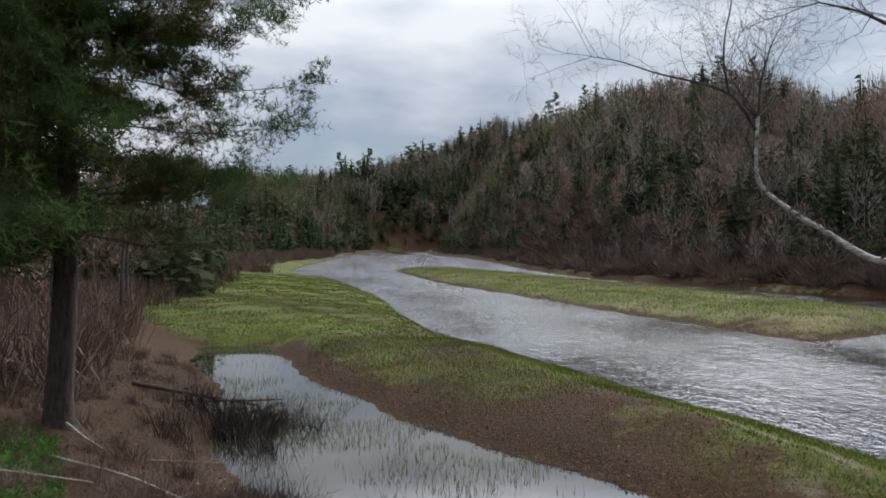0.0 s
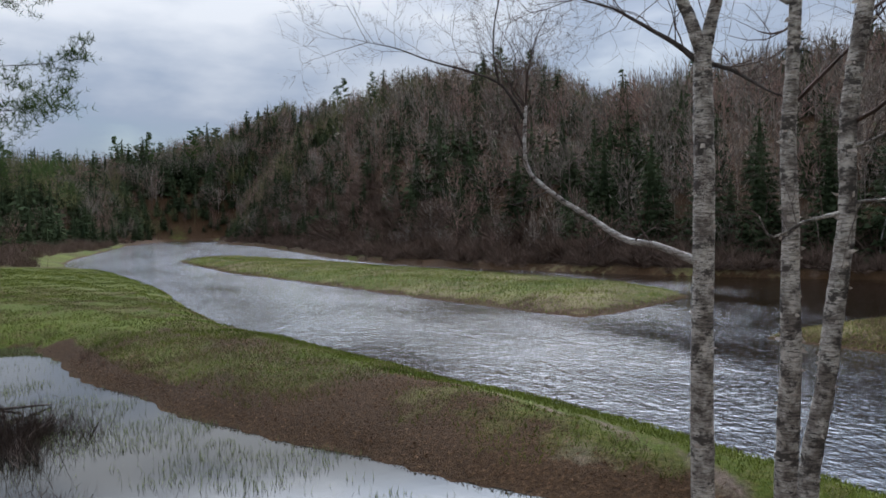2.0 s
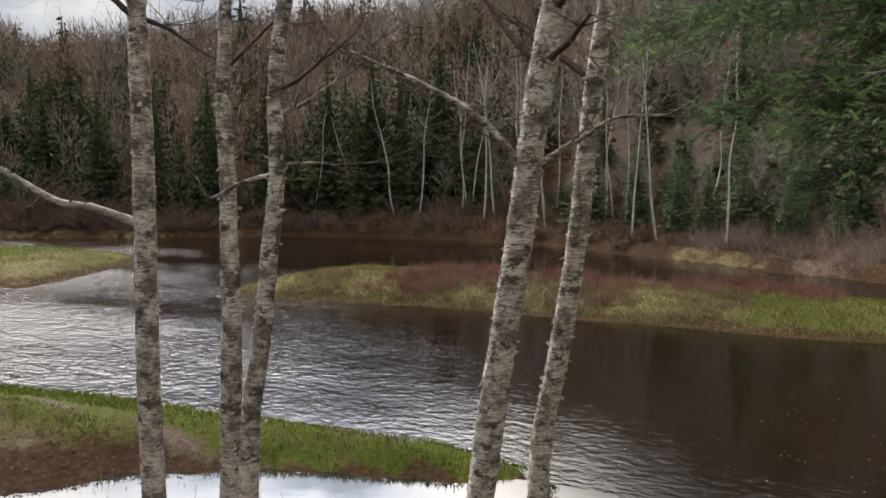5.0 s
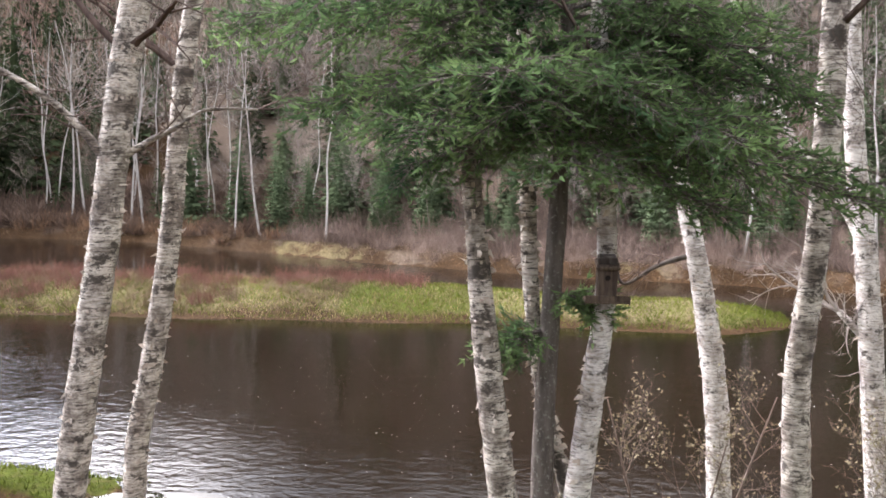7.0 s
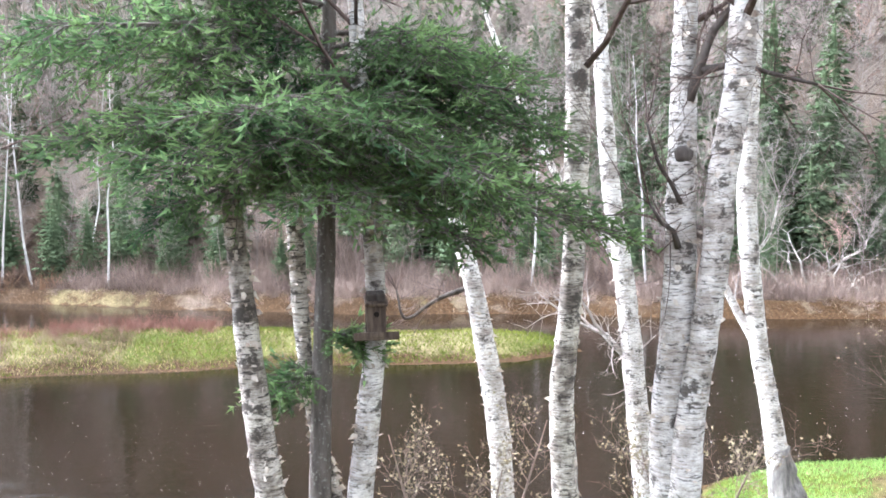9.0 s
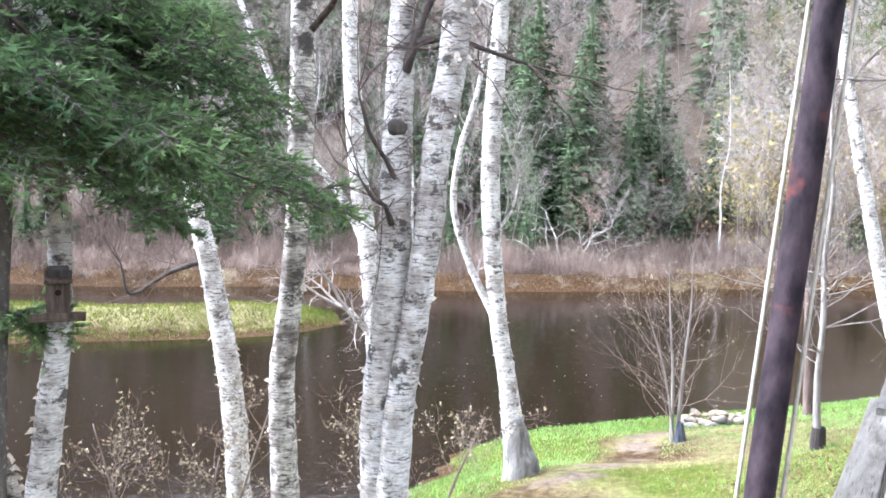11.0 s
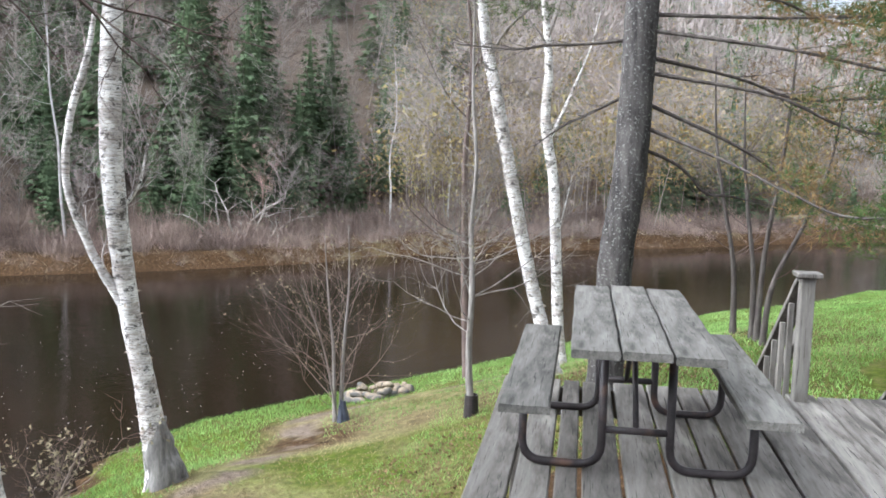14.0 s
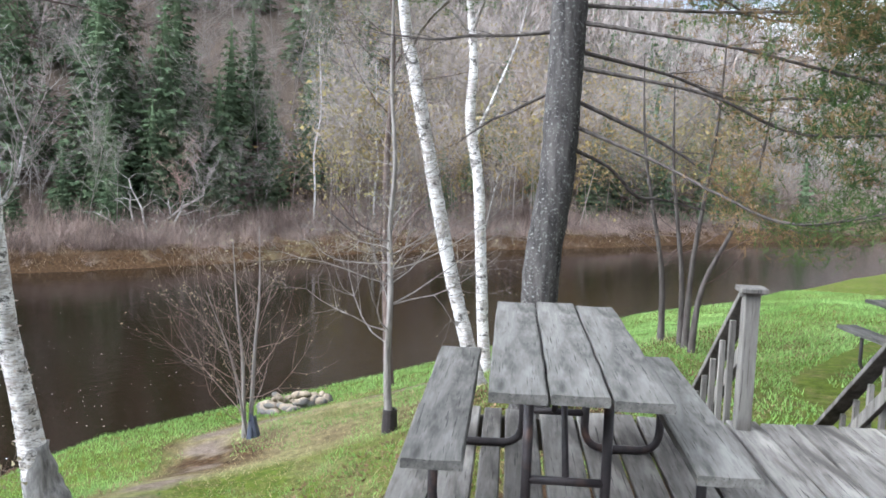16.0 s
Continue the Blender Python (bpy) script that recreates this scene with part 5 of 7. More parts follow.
hardwood("birch_tree", "pale birch that carries a small bird feeder", [(6.04, -0.15, 2.93, 0.091), (6.03, -0.23, 3.63, 0.082), (6.03, -0.28, 4.10, 0.072), (6.03, -0.28, 4.60, 0.065), (6.03, -0.23, 5.32, 0.061), (6.03, -0.20, 5.92, 0.057), (6.04, -0.18, 6.51, 0.049)],
         WHITE_BIRCH, (), 17, 10, curls=50, group=BIRCHES)
hardwood("birch_tree", "white birch leaning aside, its bark torn in curls", [(9.83, -1.79, 1.50, 0.133), (9.84, -1.74, 2.36, 0.133), (9.86, -1.62, 3.22, 0.123), (9.88, -1.48, 3.99, 0.112), (9.91, -1.33, 4.65, 0.096), (9.91, -1.22, 5.10, 0.084), (9.93, -1.14, 5.74, 0.071)],
         WHITE_BIRCH, [[(9.89, -1.45, 4.04, 0.036), (9.88, -1.05, 3.90, 0.025), (9.89, -0.69, 3.69, 0.018), (9.89, -0.59, 4.02, 0.011)]], 19, 6.6, curls=110, group=BIRCHES, crown=3, limb_bark=DARK_LIMB)
hardwood("hardwood_tree", "dark lichened trunk with rough plated bark", [(6.67, -1.74, 2.66, 0.105), (6.67, -1.71, 3.46, 0.094), (6.66, -1.77, 4.11, 0.088), (6.65, -1.81, 4.63, 0.085), (6.65, -1.83, 5.19, 0.092), (6.64, -1.84, 5.82, 0.092), (6.64, -1.84, 6.44, 0.094), (6.64, -1.84, 6.93, 0.087)],
         GREY_BIRCH, (), 21, 10, curls=30, group=BIRCHES)
hardwood("birch_tree", "slim white birch with a pale limb and broken stub", [(10.08, -3.59, 1.37, 0.147), (10.12, -3.47, 2.60, 0.132), (10.17, -3.35, 3.96, 0.118), (10.19, -3.20, 4.97, 0.111), (10.23, -3.10, 6.30, 0.097), (10.25, -3.07, 7.26, 0.080), (10.25, -3.01, 8.25, 0.063)],
         WHITE_BIRCH, [[(10.17, -3.35, 4.08, 0.063), (10.26, -2.99, 4.76, 0.048), (10.37, -2.62, 5.22, 0.044), (10.42, -2.41, 5.65, 0.042), (10.49, -2.08, 6.39, 0.034), (10.54, -1.77, 7.21, 0.027), (10.57, -1.67, 7.61, 0.021)],
         [(10.14, -3.43, 3.02, 0.042), (10.19, -3.24, 3.24, 0.038), (10.24, -3.11, 3.39, 0.034)]], 23, 8.6, curls=30, group=BIRCHES, crown=4, twig=PALE_TWIG)
hardwood("birch_tree", "stout white birch with a dark knot and dark limb", [(5.45, -2.11, 3.11, 0.127), (5.45, -2.10, 3.57, 0.114), (5.43, -2.14, 4.11, 0.110), (5.42, -2.16, 4.63, 0.097), (5.42, -2.17, 5.25, 0.088), (5.42, -2.18, 5.82, 0.077), (5.41, -2.19, 6.16, 0.069), (5.41, -2.19, 6.66, 0.062)],
         WHITE_BIRCH, [[(5.36, -2.19, 5.60, 0.034), (5.29, -2.24, 5.83, 0.028), (5.26, -2.30, 6.00, 0.024), (5.20, -2.41, 6.17, 0.024), (5.14, -2.55, 6.51, 0.014)], [(5.30, -2.24, 5.77, 0.029), (5.20, -2.42, 5.79, 0.018), (5.11, -2.61, 5.72, 0.014), (5.01, -2.81, 5.65, 0.009)],
         [(5.36, -2.15, 4.96, 0.018), (5.29, -2.05, 5.10, 0.012), (5.21, -1.94, 5.23, 0.011), (5.17, -1.86, 5.45, 0.006)], [(5.35, -2.12, 4.71, 0.022), (5.29, -2.06, 4.82, 0.014), (5.21, -1.97, 4.86, 0.012), (5.16, -1.87, 4.98, 0.006)]], 25, 9.5, curls=50, group=BIRCHES, limb_bark=DARK_LIMB)
hardwood("birch_tree", "white birch leaning out beside a knotted one", [(5.32, -2.15, 3.14, 0.099), (5.31, -2.18, 3.61, 0.090), (5.28, -2.25, 4.13, 0.084), (5.25, -2.32, 4.71, 0.086), (5.24, -2.35, 5.14, 0.086), (5.20, -2.42, 5.63, 0.086), (5.18, -2.45, 6.11, 0.084), (5.16, -2.48, 6.58, 0.079)],
         WHITE_BIRCH, (), 27, 10, curls=40, group=BIRCHES)
lawn_birch = hardwood("birch_tree", "white birch with flared grey foot on the lawn", [(10.29, -5.47, 1.16, 0.164), (10.34, -5.37, 1.77, 0.140), (10.38, -5.29, 2.37, 0.121), (10.43, -5.18, 3.03, 0.114), (10.48, -5.09, 3.90, 0.119), (10.49, -5.02, 4.83, 0.123), (10.50, -5.03, 5.81, 0.118), (10.48, -5.08, 6.71, 0.107), (10.47, -5.10, 7.47, 0.093)],
         WHITE_BIRCH, [[(10.44, -5.12, 3.20, 0.067), (10.54, -4.91, 3.61, 0.050), (10.61, -4.77, 3.97, 0.048), (10.67, -4.59, 4.60, 0.042), (10.65, -4.65, 5.32, 0.039), (10.58, -4.83, 6.02, 0.032), (10.54, -4.92, 6.64, 0.019)], [(10.48, -5.08, 4.27, 0.029), (10.37, -5.26, 4.56, 0.019), (10.32, -5.36, 5.04, 0.012)]], 29, 11, curls=60, group=BIRCHES, flare=0.6, twig=PALE_TWIG)
mesh_object("root_flare", stem_mesh("root_flare", [(-0.01, -0.02, -0.15, 0.235), (0.02, 0.03, 0.2, 0.205), (0.045, 0.08, 0.5, 0.172), (0.07, 0.125, 0.78, 0.148)], 18, 0.16, 0.07, 0.3, 5), FOOT_BARK, lawn_birch, "cracked dark grey root flare")
hardwood("birch_tree", "thin white birch leaning back towards the water", [(8.79, -10.54, 2.06, 0.105), (8.89, -10.46, 2.55, 0.098), (9.06, -10.32, 3.37, 0.096), (9.19, -10.19, 4.18, 0.094), (9.33, -10.07, 5.06, 0.089), (9.45, -9.95, 5.85, 0.085), (9.58, -9.83, 6.70, 0.073), (9.63, -9.77, 7.47, 0.056)],
         WHITE_BIRCH, (), 31, 10.5, curls=25, group=BIRCHES, crown=9, reach=1.8, twig=PALE_TWIG)
hardwood("birch_tree", "thin white birch with pale forking twigs", [(10.80, -13.17, 1.48, 0.103), (10.85, -13.13, 2.22, 0.102), (10.91, -13.07, 3.57, 0.098), (10.97, -13.02, 4.59, 0.093), (11.10, -12.91, 5.59, 0.088), (11.09, -12.93, 6.58, 0.072), (11.18, -12.84, 7.77, 0.051)],
         WHITE_BIRCH, [[(11.04, -12.95, 5.26, 0.036), (10.85, -13.20, 5.98, 0.027), (10.62, -13.48, 6.90, 0.015), (10.52, -13.59, 7.52, 0.008)], [(10.91, -13.07, 3.42, 0.020), (10.83, -13.18, 4.04, 0.014), (10.75, -13.27, 4.65, 0.008)]], 33, 10, curls=15, group=BIRCHES, crown=9, reach=1.8, twig=PALE_TWIG)


def spread_tree(kind, label, x, y, rows, seed, bark, twig, limbs, lo, hi, reach, rise=0.3, depth=2, group="", buds=0, category="tree", depth_kids=(1, 3)):
    """A small open-grown tree or shrub: stems, and fine limbs that leave them at all heights."""
    r = np.random.default_rng(seed)
    base = np.array([x, y, ground_at(x, y)])
    tree = empty(kind, base)
    out, tips = [], []
    for n, stem in enumerate(rows):
        q = np.array(stem, float)
        q[0, 2] = -0.1
        mesh_object("stem", stem_mesh("stem", q, 9, 0.08, 0.08, 0.3, seed + n), bark, tree)
        c = spline(q, 60)
        for _ in range(limbs):
            f = r.uniform(lo, hi)
            p = c[int(f * 59)]
            a = r.uniform(0, 2 * np.pi)
            twig_tree(r, p[:3], unit([np.cos(a), np.sin(a), rise + r.normal(0, 0.25)]), reach * r.uniform(0.5, 1.15) * (1.25 - 0.7 * f), max(0.0045, p[3] * 0.3), depth, out, kids=depth_kids, bend=0.22, rise=rise)
    tagged(tube_object("twig_spray", out, twig, tree, 3), kind="stuff")
    if buds:
        ends = np.array(out)[:, 4:7]
        k = r.integers(0, len(ends), buds)
        p = ends[k] + r.normal(0, 0.015, (buds, 3))
        d = r.normal(0, 1, (buds, 3))
        d /= np.linalg.norm(d, axis=1, keepdims=True)
        e = np.cross(d, r.normal(0, 1, (buds, 3)))
        e /= np.linalg.norm(e, axis=1, keepdims=True)
        tagged(tri_object("bud_spray", np.stack([p, p + d * 0.035 + e * 0.012, p + d * 0.035 - e * 0.012], 1), HARDWOOD_BUD, tree), kind="stuff")
    return tagged(tree, label, category, group)


spread_tree("sapling", "bare grey sapling with a dark guard at its foot", 8.6, -8.8, [[(0, 0, 0, 0.052), (0.07, 0.0, 0.8, 0.042), (-0.04, 0.08, 1.6, 0.036), (0.1, -0.02, 2.4, 0.03), (-0.05, 0.07, 3.2, 0.024), (0.09, 0.02, 4.1, 0.022), (0.02, 0.1, 5.6, 0.006)]], 41, SAPLING_BARK, SAPLING_BARK, 40, 0.22, 0.95, 1.45, 0.35, 2, buds=900)
spread_tree("shrub", "leafless upright shrub on the lawn by the path", 11.1, -8.53, [[(0, 0, 0, 0.035), (-0.02, -0.05, 1.1, 0.024), (-0.06, -0.1, 2.0, 0.014), (-0.1, -0.06, 2.9, 0.005)], [(0.04, 0.06, 0, 0.033), (0.03, 0.1, 1.0, 0.023), (0.0, 0.22, 1.9, 0.013), (-0.02, 0.3, 2.75, 0.005)], [(0.0, 0.03, 0, 0.02), (-0.1, 0.35, 1.1, 0.012), (-0.12, 0.75, 2.1, 0.004)]], 43, SAPLING_BARK, TWIG_TAN, 14, 0.12, 0.85, 1.6, 0.62, 1, buds=420, category="shrub", depth_kids=(1, 2))
for n, (x, y, tall, lean) in enumerate(((6.77, -12.57, 3.2, 0.5), (6.9, -12.7, 2.6, -0.5), (7.33, -12.96, 2.9, -0.8), (6.6, -12.4, 2.4, 1.4))):
    spread_tree("alder", "dark slender leafless stem in a clump behind the table", x, y, [[(0, 0, 0, 0.05), (-0.05 * lean, -0.05 * lean, tall * 0.35, 0.036), (-0.25 * lean, -0.2 * lean, tall * 0.7, 0.027), (-0.4 * lean, -0.3 * lean, tall, 0.02), (-0.5 * lean, -0.3 * lean, tall * 1.4, 0.006)]], 51 + n, DARK_LIMB, TWIG, 9, 0.25, 0.95, 1.5, 0.3, 2, group="leafless clump behind the table")
spread_tree("shrub", "low budding shrub at the water's edge", 7.3, -1.0, [[(0, 0, 0, 0.02), (-0.1, -0.15, 0.8, 0.014), (-0.3, -0.3, 1.7, 0.005)], [(0, 0.1, 0, 0.02), (0.1, 0.35, 0.9, 0.014), (0.15, 0.6, 1.9, 0.005)], [(0, -0.1, 0, 0.02), (0.05, -0.4, 0.9, 0.014), (0.05, -0.75, 2.0, 0.005)]], 61, TWIG_TAN, TWIG_TAN, 9, 0.3, 0.95, 0.7, 0.5, 2, buds=700, category="shrub")
spread_tree("shrub", "twiggy shrub with swelling buds beside the knotted birch", 7.0, -3.0, [[(0, 0, 0, 0.02), (-0.1, -0.1, 0.8, 0.014), (-0.2, -0.4, 1.6, 0.005)], [(0, 0.1, 0, 0.02), (0.1, 0.3, 0.7, 0.014), (0.15, 0.5, 1.5, 0.005)]], 63, TWIG_TAN, TWIG_TAN, 9, 0.3, 0.95, 0.7, 0.5, 2, buds=500, category="shrub")
spread_tree("maple_tree", "tall bare maple with opening pale buds", 12.6, -12.6, [[(0, 0, 0, 0.09), (0.1, 0.05, 2, 0.075), (0.0, 0.2, 4.2, 0.055), (-0.1, 0.2, 6.2, 0.03), (0, 0.4, 8, 0.01)]], 65, TWIG, TWIG, 22, 0.25, 0.95, 2.3, 0.35, 2, buds=1500)


# ---- evergreens near the deck ----
def sprays(r, path, long_twig, step, needle, out_needles, out_wood, flat=0.35, per=11):
    """Side twigs left and right of a bough, each feathered with needles."""
    n = max(6, int(np.linalg.norm(np.diff(path[:, :3], axis=0), axis=1).sum() / step))
    c = spline(path, n)
    for k in range(1, n):
        f = k / n
        fw = unit(c[min(k + 1, n - 1), :3] - c[k - 1, :3])
        side = unit(np.cross(fw, [0, 0, 1]))
        for sgn in (-1, 1):
            if r.random() < 0.12:
                continue
            d = unit(fw * 0.75 + side * sgn * r.uniform(0.4, 1.0) + np.array([0, 0, r.normal(-0.08, flat)]))
            lng = long_twig * (0.35 + 0.65 * np.sin(np.pi * min(1.0, f * 0.8 + 0.18))) * r.uniform(0.6, 1.2)
            a = c[k, :3]
            b = a + d * lng + np.array([0, 0, -0.12 * lng])
            out_wood.append((*a, 0.004, *b, 0.0015))
            m = max(4, int(per * lng / long_twig))
            t = r.uniform(0.1, 1.0, m)
            p = a + (b - a) * t[:, None]
            nd = d * r.uniform(0.5, 1.0, m)[:, None] + np.cross(d, [0, 0, 1]) * r.normal(0, 0.6, m)[:, None] + r.normal(0, 0.3, (m, 3)) + np.array([0, 0, 0.12])
            nd /= np.linalg.norm(nd, axis=1, keepdims=True)
            w = np.cross(nd, r.normal(0, 1, (m, 3)))
            w /= np.linalg.norm(w, axis=1, keepdims=True)
            ln = needle * r.uniform(0.7, 1.4, m)[:, None]
            out_needles.append(np.stack([p - w * ln * 0.17, p + w * ln * 0.17, p + nd * ln], 1))


def fir_tree(label, stem, boughs, seed):
    r = np.random.default_rng(seed)
    s = np.array(stem, float)
    s = np.vstack([[s[0, 0], s[0, 1], ground_at(s[0, 0], s[0, 1]) - 0.1, s[0, 3] * 1.15], s])
    base = s[0, :3] + [0, 0, 0.1]
    tree = empty("fir_tree", base)
    mesh_object("trunk", stem_mesh("trunk", shifted(s, base), 12, 0.06, 0.1, 0.4, seed), FIR_BARK, tree)
    c = spline(shifted(s, base), 100)
    wood = []
    for z, az, lng, sag in boughs:
        z, lng = 5.22 + (z - 5) * 0.78, lng * 0.82
        k = int(np.argmin(np.abs(c[:, 2] - (z - base[2]))))
        d = np.array([np.cos(az), np.sin(az), 0])
        p = c[k, :3]
        path = np.array([(*p, 0.02), (*(p + d * lng * 0.35 + [0, 0, 0.02 * lng]), 0.014), (*(p + d * lng * 0.7 + [0, 0, -sag * 0.5 * lng]), 0.009), (*(p + d * lng + [0, 0, -sag * lng]), 0.003)])
        needles, fine = [], []
        sprays(r, path, 0.34 + 0.10 * lng, 0.055, 0.06, needles, fine, per=15)
        for f in np.arange(0.25, 0.95, 0.13):
            q = spline(path, 40)[int(f * 39)]
            fw = d
            for sgn in (-1, 1):
                sd = unit(fw * 0.8 + np.cross(fw, [0, 0, 1]) * sgn * r.uniform(0.4, 1.0) + np.array([0, 0, r.normal(-0.16, 0.34)]))
                l2 = lng * 0.38 * (1.1 - f * 0.6) * r.uniform(0.7, 1.2)
                p2 = np.array([(*q[:3], 0.006), (*(q[:3] + sd * l2 * 0.5), 0.004), (*(q[:3] + sd * l2 + [0, 0, -0.1 * l2]), 0.002)])
                fine.append((*p2[0], *p2[1]))
                fine.append((*p2[1], *p2[2]))
                sprays(r, p2, 0.26, 0.05, 0.055, needles, fine, per=12)
        rows = [(*spline(path, 12)[j], *spline(path, 12)[j + 1]) for j in range(11)]
        bough = tube_object("bough", rows + fine, FIR_BARK, tree, 4)
        tagged(tri_object("needle_spray", np.concatenate(needles), FIR_NEEDLE, bough), kind="stuff")
    return tagged(tree, label, "tree")


fr = np.random.default_rng(77)
BOUGHS = [(6.05, 1.75, 2.7, 0.02), (6.1, 2.3, 2.3, 0.08), (5.45, 1.9, 2.0, 0.12), (5.3, 2.6, 1.9, 0.2), (5.1, 3.2, 1.7, 0.25), (5.35, 1.3, 1.9, 0.1), (5.0, 2.2, 1.5, 0.2), (5.6, 2.9, 2.0, 0.15),
          (5.2, -1.4, 2.2, 0.2), (5.0, -1.9, 2.3, 0.22), (5.6, -1.6, 1.9, 0.15), (5.3, -2.5, 1.9, 0.22), (5.8, -2.1, 1.7, 0.12), (4.95, -1.1, 1.6, 0.25), (5.55, -2.9, 1.7, 0.2), (6.2, -1.3, 1.6, 0.1), (4.85, -2.3, 1.5, 0.3)]
BOUGHS += [(3.2, 2.0, 0.42, 0.3), (3.6, -2.0, 0.36, 0.3)]
for k in range(30):
    z = fr.uniform(5.0, 10.2)
    BOUGHS.append((z, fr.uniform(0, 2 * np.pi), fr.uniform(0.6, 1.0) * float(np.interp(z, [5, 6.5, 10.4], [1.7, 1.9, 0.4])), fr.uniform(0.03, 0.2)))
fir_tree("green balsam fir with drooping lower boughs", [(6.18, 0.12, 2.88, 0.078), (6.18, 0.08, 4.00, 0.067), (6.18, 0.04, 4.79, 0.063), (6.18, 0.02, 5.56, 0.055), (6.18, -0.01, 6.32, 0.047), (6.18, -0.03, 7.44, 0.030), (6.18, -0.04, 9.34, 0.005)], BOUGHS, 71)


def tufts(r, points, count, spread, needle, fat=0.075):
    """Bundles of long soft needles round given points."""
    k = r.integers(0, len(points), count)
    p = points[k] + r.normal(0, spread, (count, 3)) * np.array([1, 1, 0.4])
    per = 6
    p = np.repeat(p, per, 0)
    d = r.normal(0, 1, (len(p), 3)) + np.array([0, 0, 0.45])
    d /= np.linalg.norm(d, axis=1, keepdims=True)
    s = np.cross(d, r.normal(0, 1, (len(p), 3)))
    s /= np.linalg.norm(s, axis=1, keepdims=True)
    ln = needle * r.uniform(0.7, 1.2, len(p))[:, None]
    return np.stack([p - s * ln * fat, p + s * ln * fat, p + d * ln], 1)


def pine_tree(label, stem, limbs, seed, bark=PINE_BARK, needle=0.11, flare=0.3, clump=150, rust=0.12, fat=0.075):
    """A white pine; limbs: height, heading, length, sag, share of green."""
    r = np.random.default_rng(seed)
    s = np.array(stem, float)
    g = ground_at(s[0, 0], s[0, 1])
    if g < s[0, 2] - 0.02:
        s = np.vstack([[s[0, 0], s[0, 1], g - 0.15, s[0, 3] * 1.1], s])
    base = s[0, :3] + [0, 0, 0.15]
    tree = empty("pine_tree", base)
    mesh_object("trunk", stem_mesh("trunk", shifted(s, base), 18, 0.05, 0.12, flare, seed), bark, tree)
    c = spline(shifted(s, base), 200)
    for z, az, lng, sag, green in limbs:
        p = c[int(np.argmin(np.abs(c[:, 2] - (z - base[2]))))]
        d = np.array([np.cos(az), np.sin(az), 0])
        bend = np.cross(d, [0, 0, 1]) * r.normal(0, 0.14) * lng
        path = np.array([(*p[:3], 0.024), (*(p[:3] + d * lng * 0.3 - [0, 0, sag * 0.45 * lng]), 0.016), (*(p[:3] + d * lng * 0.48 + bend * 0.5 - [0, 0, sag * 0.85 * lng + r.normal(0, 0.05)]), 0.015), (*(p[:3] + d * lng * 0.68 + bend * 1.2 - [0, 0, sag * lng + r.normal(0, 0.06)]), 0.012), (*(p[:3] + d * lng + bend * 0.5 - [0, 0, sag * 0.8 * lng + r.normal(0, 0.1)]), 0.006)])
        limb = mesh_object("limb", stem_mesh("limb", path, 7, 0.15, 0.14, 0, seed), DARK_LIMB, tree)
        q = spline(path, 50)
        out = []
        for k in range(12, 50, 4):
            for sgn in (-1, 1):
                if r.random() < 0.3:
                    continue
                aim = unit(unit(q[min(k + 1, 49), :3] - q[k - 1, :3]) + np.cross(d, [0, 0, 1]) * sgn * r.uniform(0.4, 0.9) + [0, 0, r.normal(0.02, 0.2)])
                twig_tree(r, q[k, :3], aim, lng * r.uniform(0.14, 0.3), max(0.004, q[k, 3] * 0.35), 1, out, kids=(1, 2), bend=0.2, steps=3)
        tagged(tube_object("twig_spray", out, DARK_LIMB, limb, 3), kind="stuff")
        if green > 0:
            ends = np.array(out)[:, 4:7]
            span = np.linalg.norm(ends - p[:3], axis=1)
            far_end, dead_end = ends[span > lng * 0.5], ends[(span > lng * 0.36) & (span < lng * 0.72)]
            dead_end = dead_end if len(dead_end) else far_end
            n = int(clump * green * lng / 2)
            nr = int(n * rust)
            tagged(tri_object("needle_spray", tufts(r, far_end, n, 0.13, needle, fat), PINE_NEEDLE, limb), kind="stuff")
            if nr:
                tagged(tri_object("dead_needle_spray", tufts(r, dead_end, nr, 0.13, needle * 0.9, fat), RUST_NEEDLE, limb), kind="stuff")
    return tagged(tree, label, "tree")


pr = np.random.default_rng(5)
RIGHT = -2.45
PINE_LIMBS = [(6.05, RIGHT + 0.3, 3.6, 0.12, 1.4), (5.9, RIGHT - 0.15, 4.4, 0.13, 2.0), (5.62, RIGHT + 0.1, 3.9, 0.30, 1.3), (5.35, RIGHT - 0.3, 3.2, 0.27, 1.0), (5.15, RIGHT + 0.3, 1.8, 0.28, 0.0), (6.2, RIGHT + 3.1, 1.9, 0.06, 0.0), (5.7, RIGHT + 2.8, 1.1, 0.3, 0.0),
              (6.45, RIGHT, 4.3, 0.02, 2.2), (6.8, RIGHT + 0.45, 3.8, 0.04, 1.8), (6.95, RIGHT - 0.45, 4.2, 0.03, 2.0), (6.3, RIGHT - 0.3, 4.9, 0.12, 2.6)]
for k in range(16):
    z = pr.uniform(7.0, 13)
    PINE_LIMBS.append((z, pr.uniform(0, 2 * np.pi), pr.uniform(1.8, 3.4) * (1.25 - (z - 7) / 9), pr.uniform(-0.15, 0.1), 0.9))
pine_tree("tall grey lichen-spotted pine with dead drooping lower limbs", [(6.52, -8.76, 2.58, 0.191), (6.49, -8.78, 3.15, 0.185), (6.47, -8.80, 3.97, 0.183), (6.39, -8.86, 4.87, 0.176), (6.37, -8.88, 5.77, 0.173), (6.35, -8.89, 6.64, 0.170), (6.32, -8.91, 8.04, 0.149), (6.32, -8.92, 13.79, 0.029)], PINE_LIMBS, 81, needle=0.11, clump=300, rust=0.32, fat=0.034)
LEFT_LIMBS = []
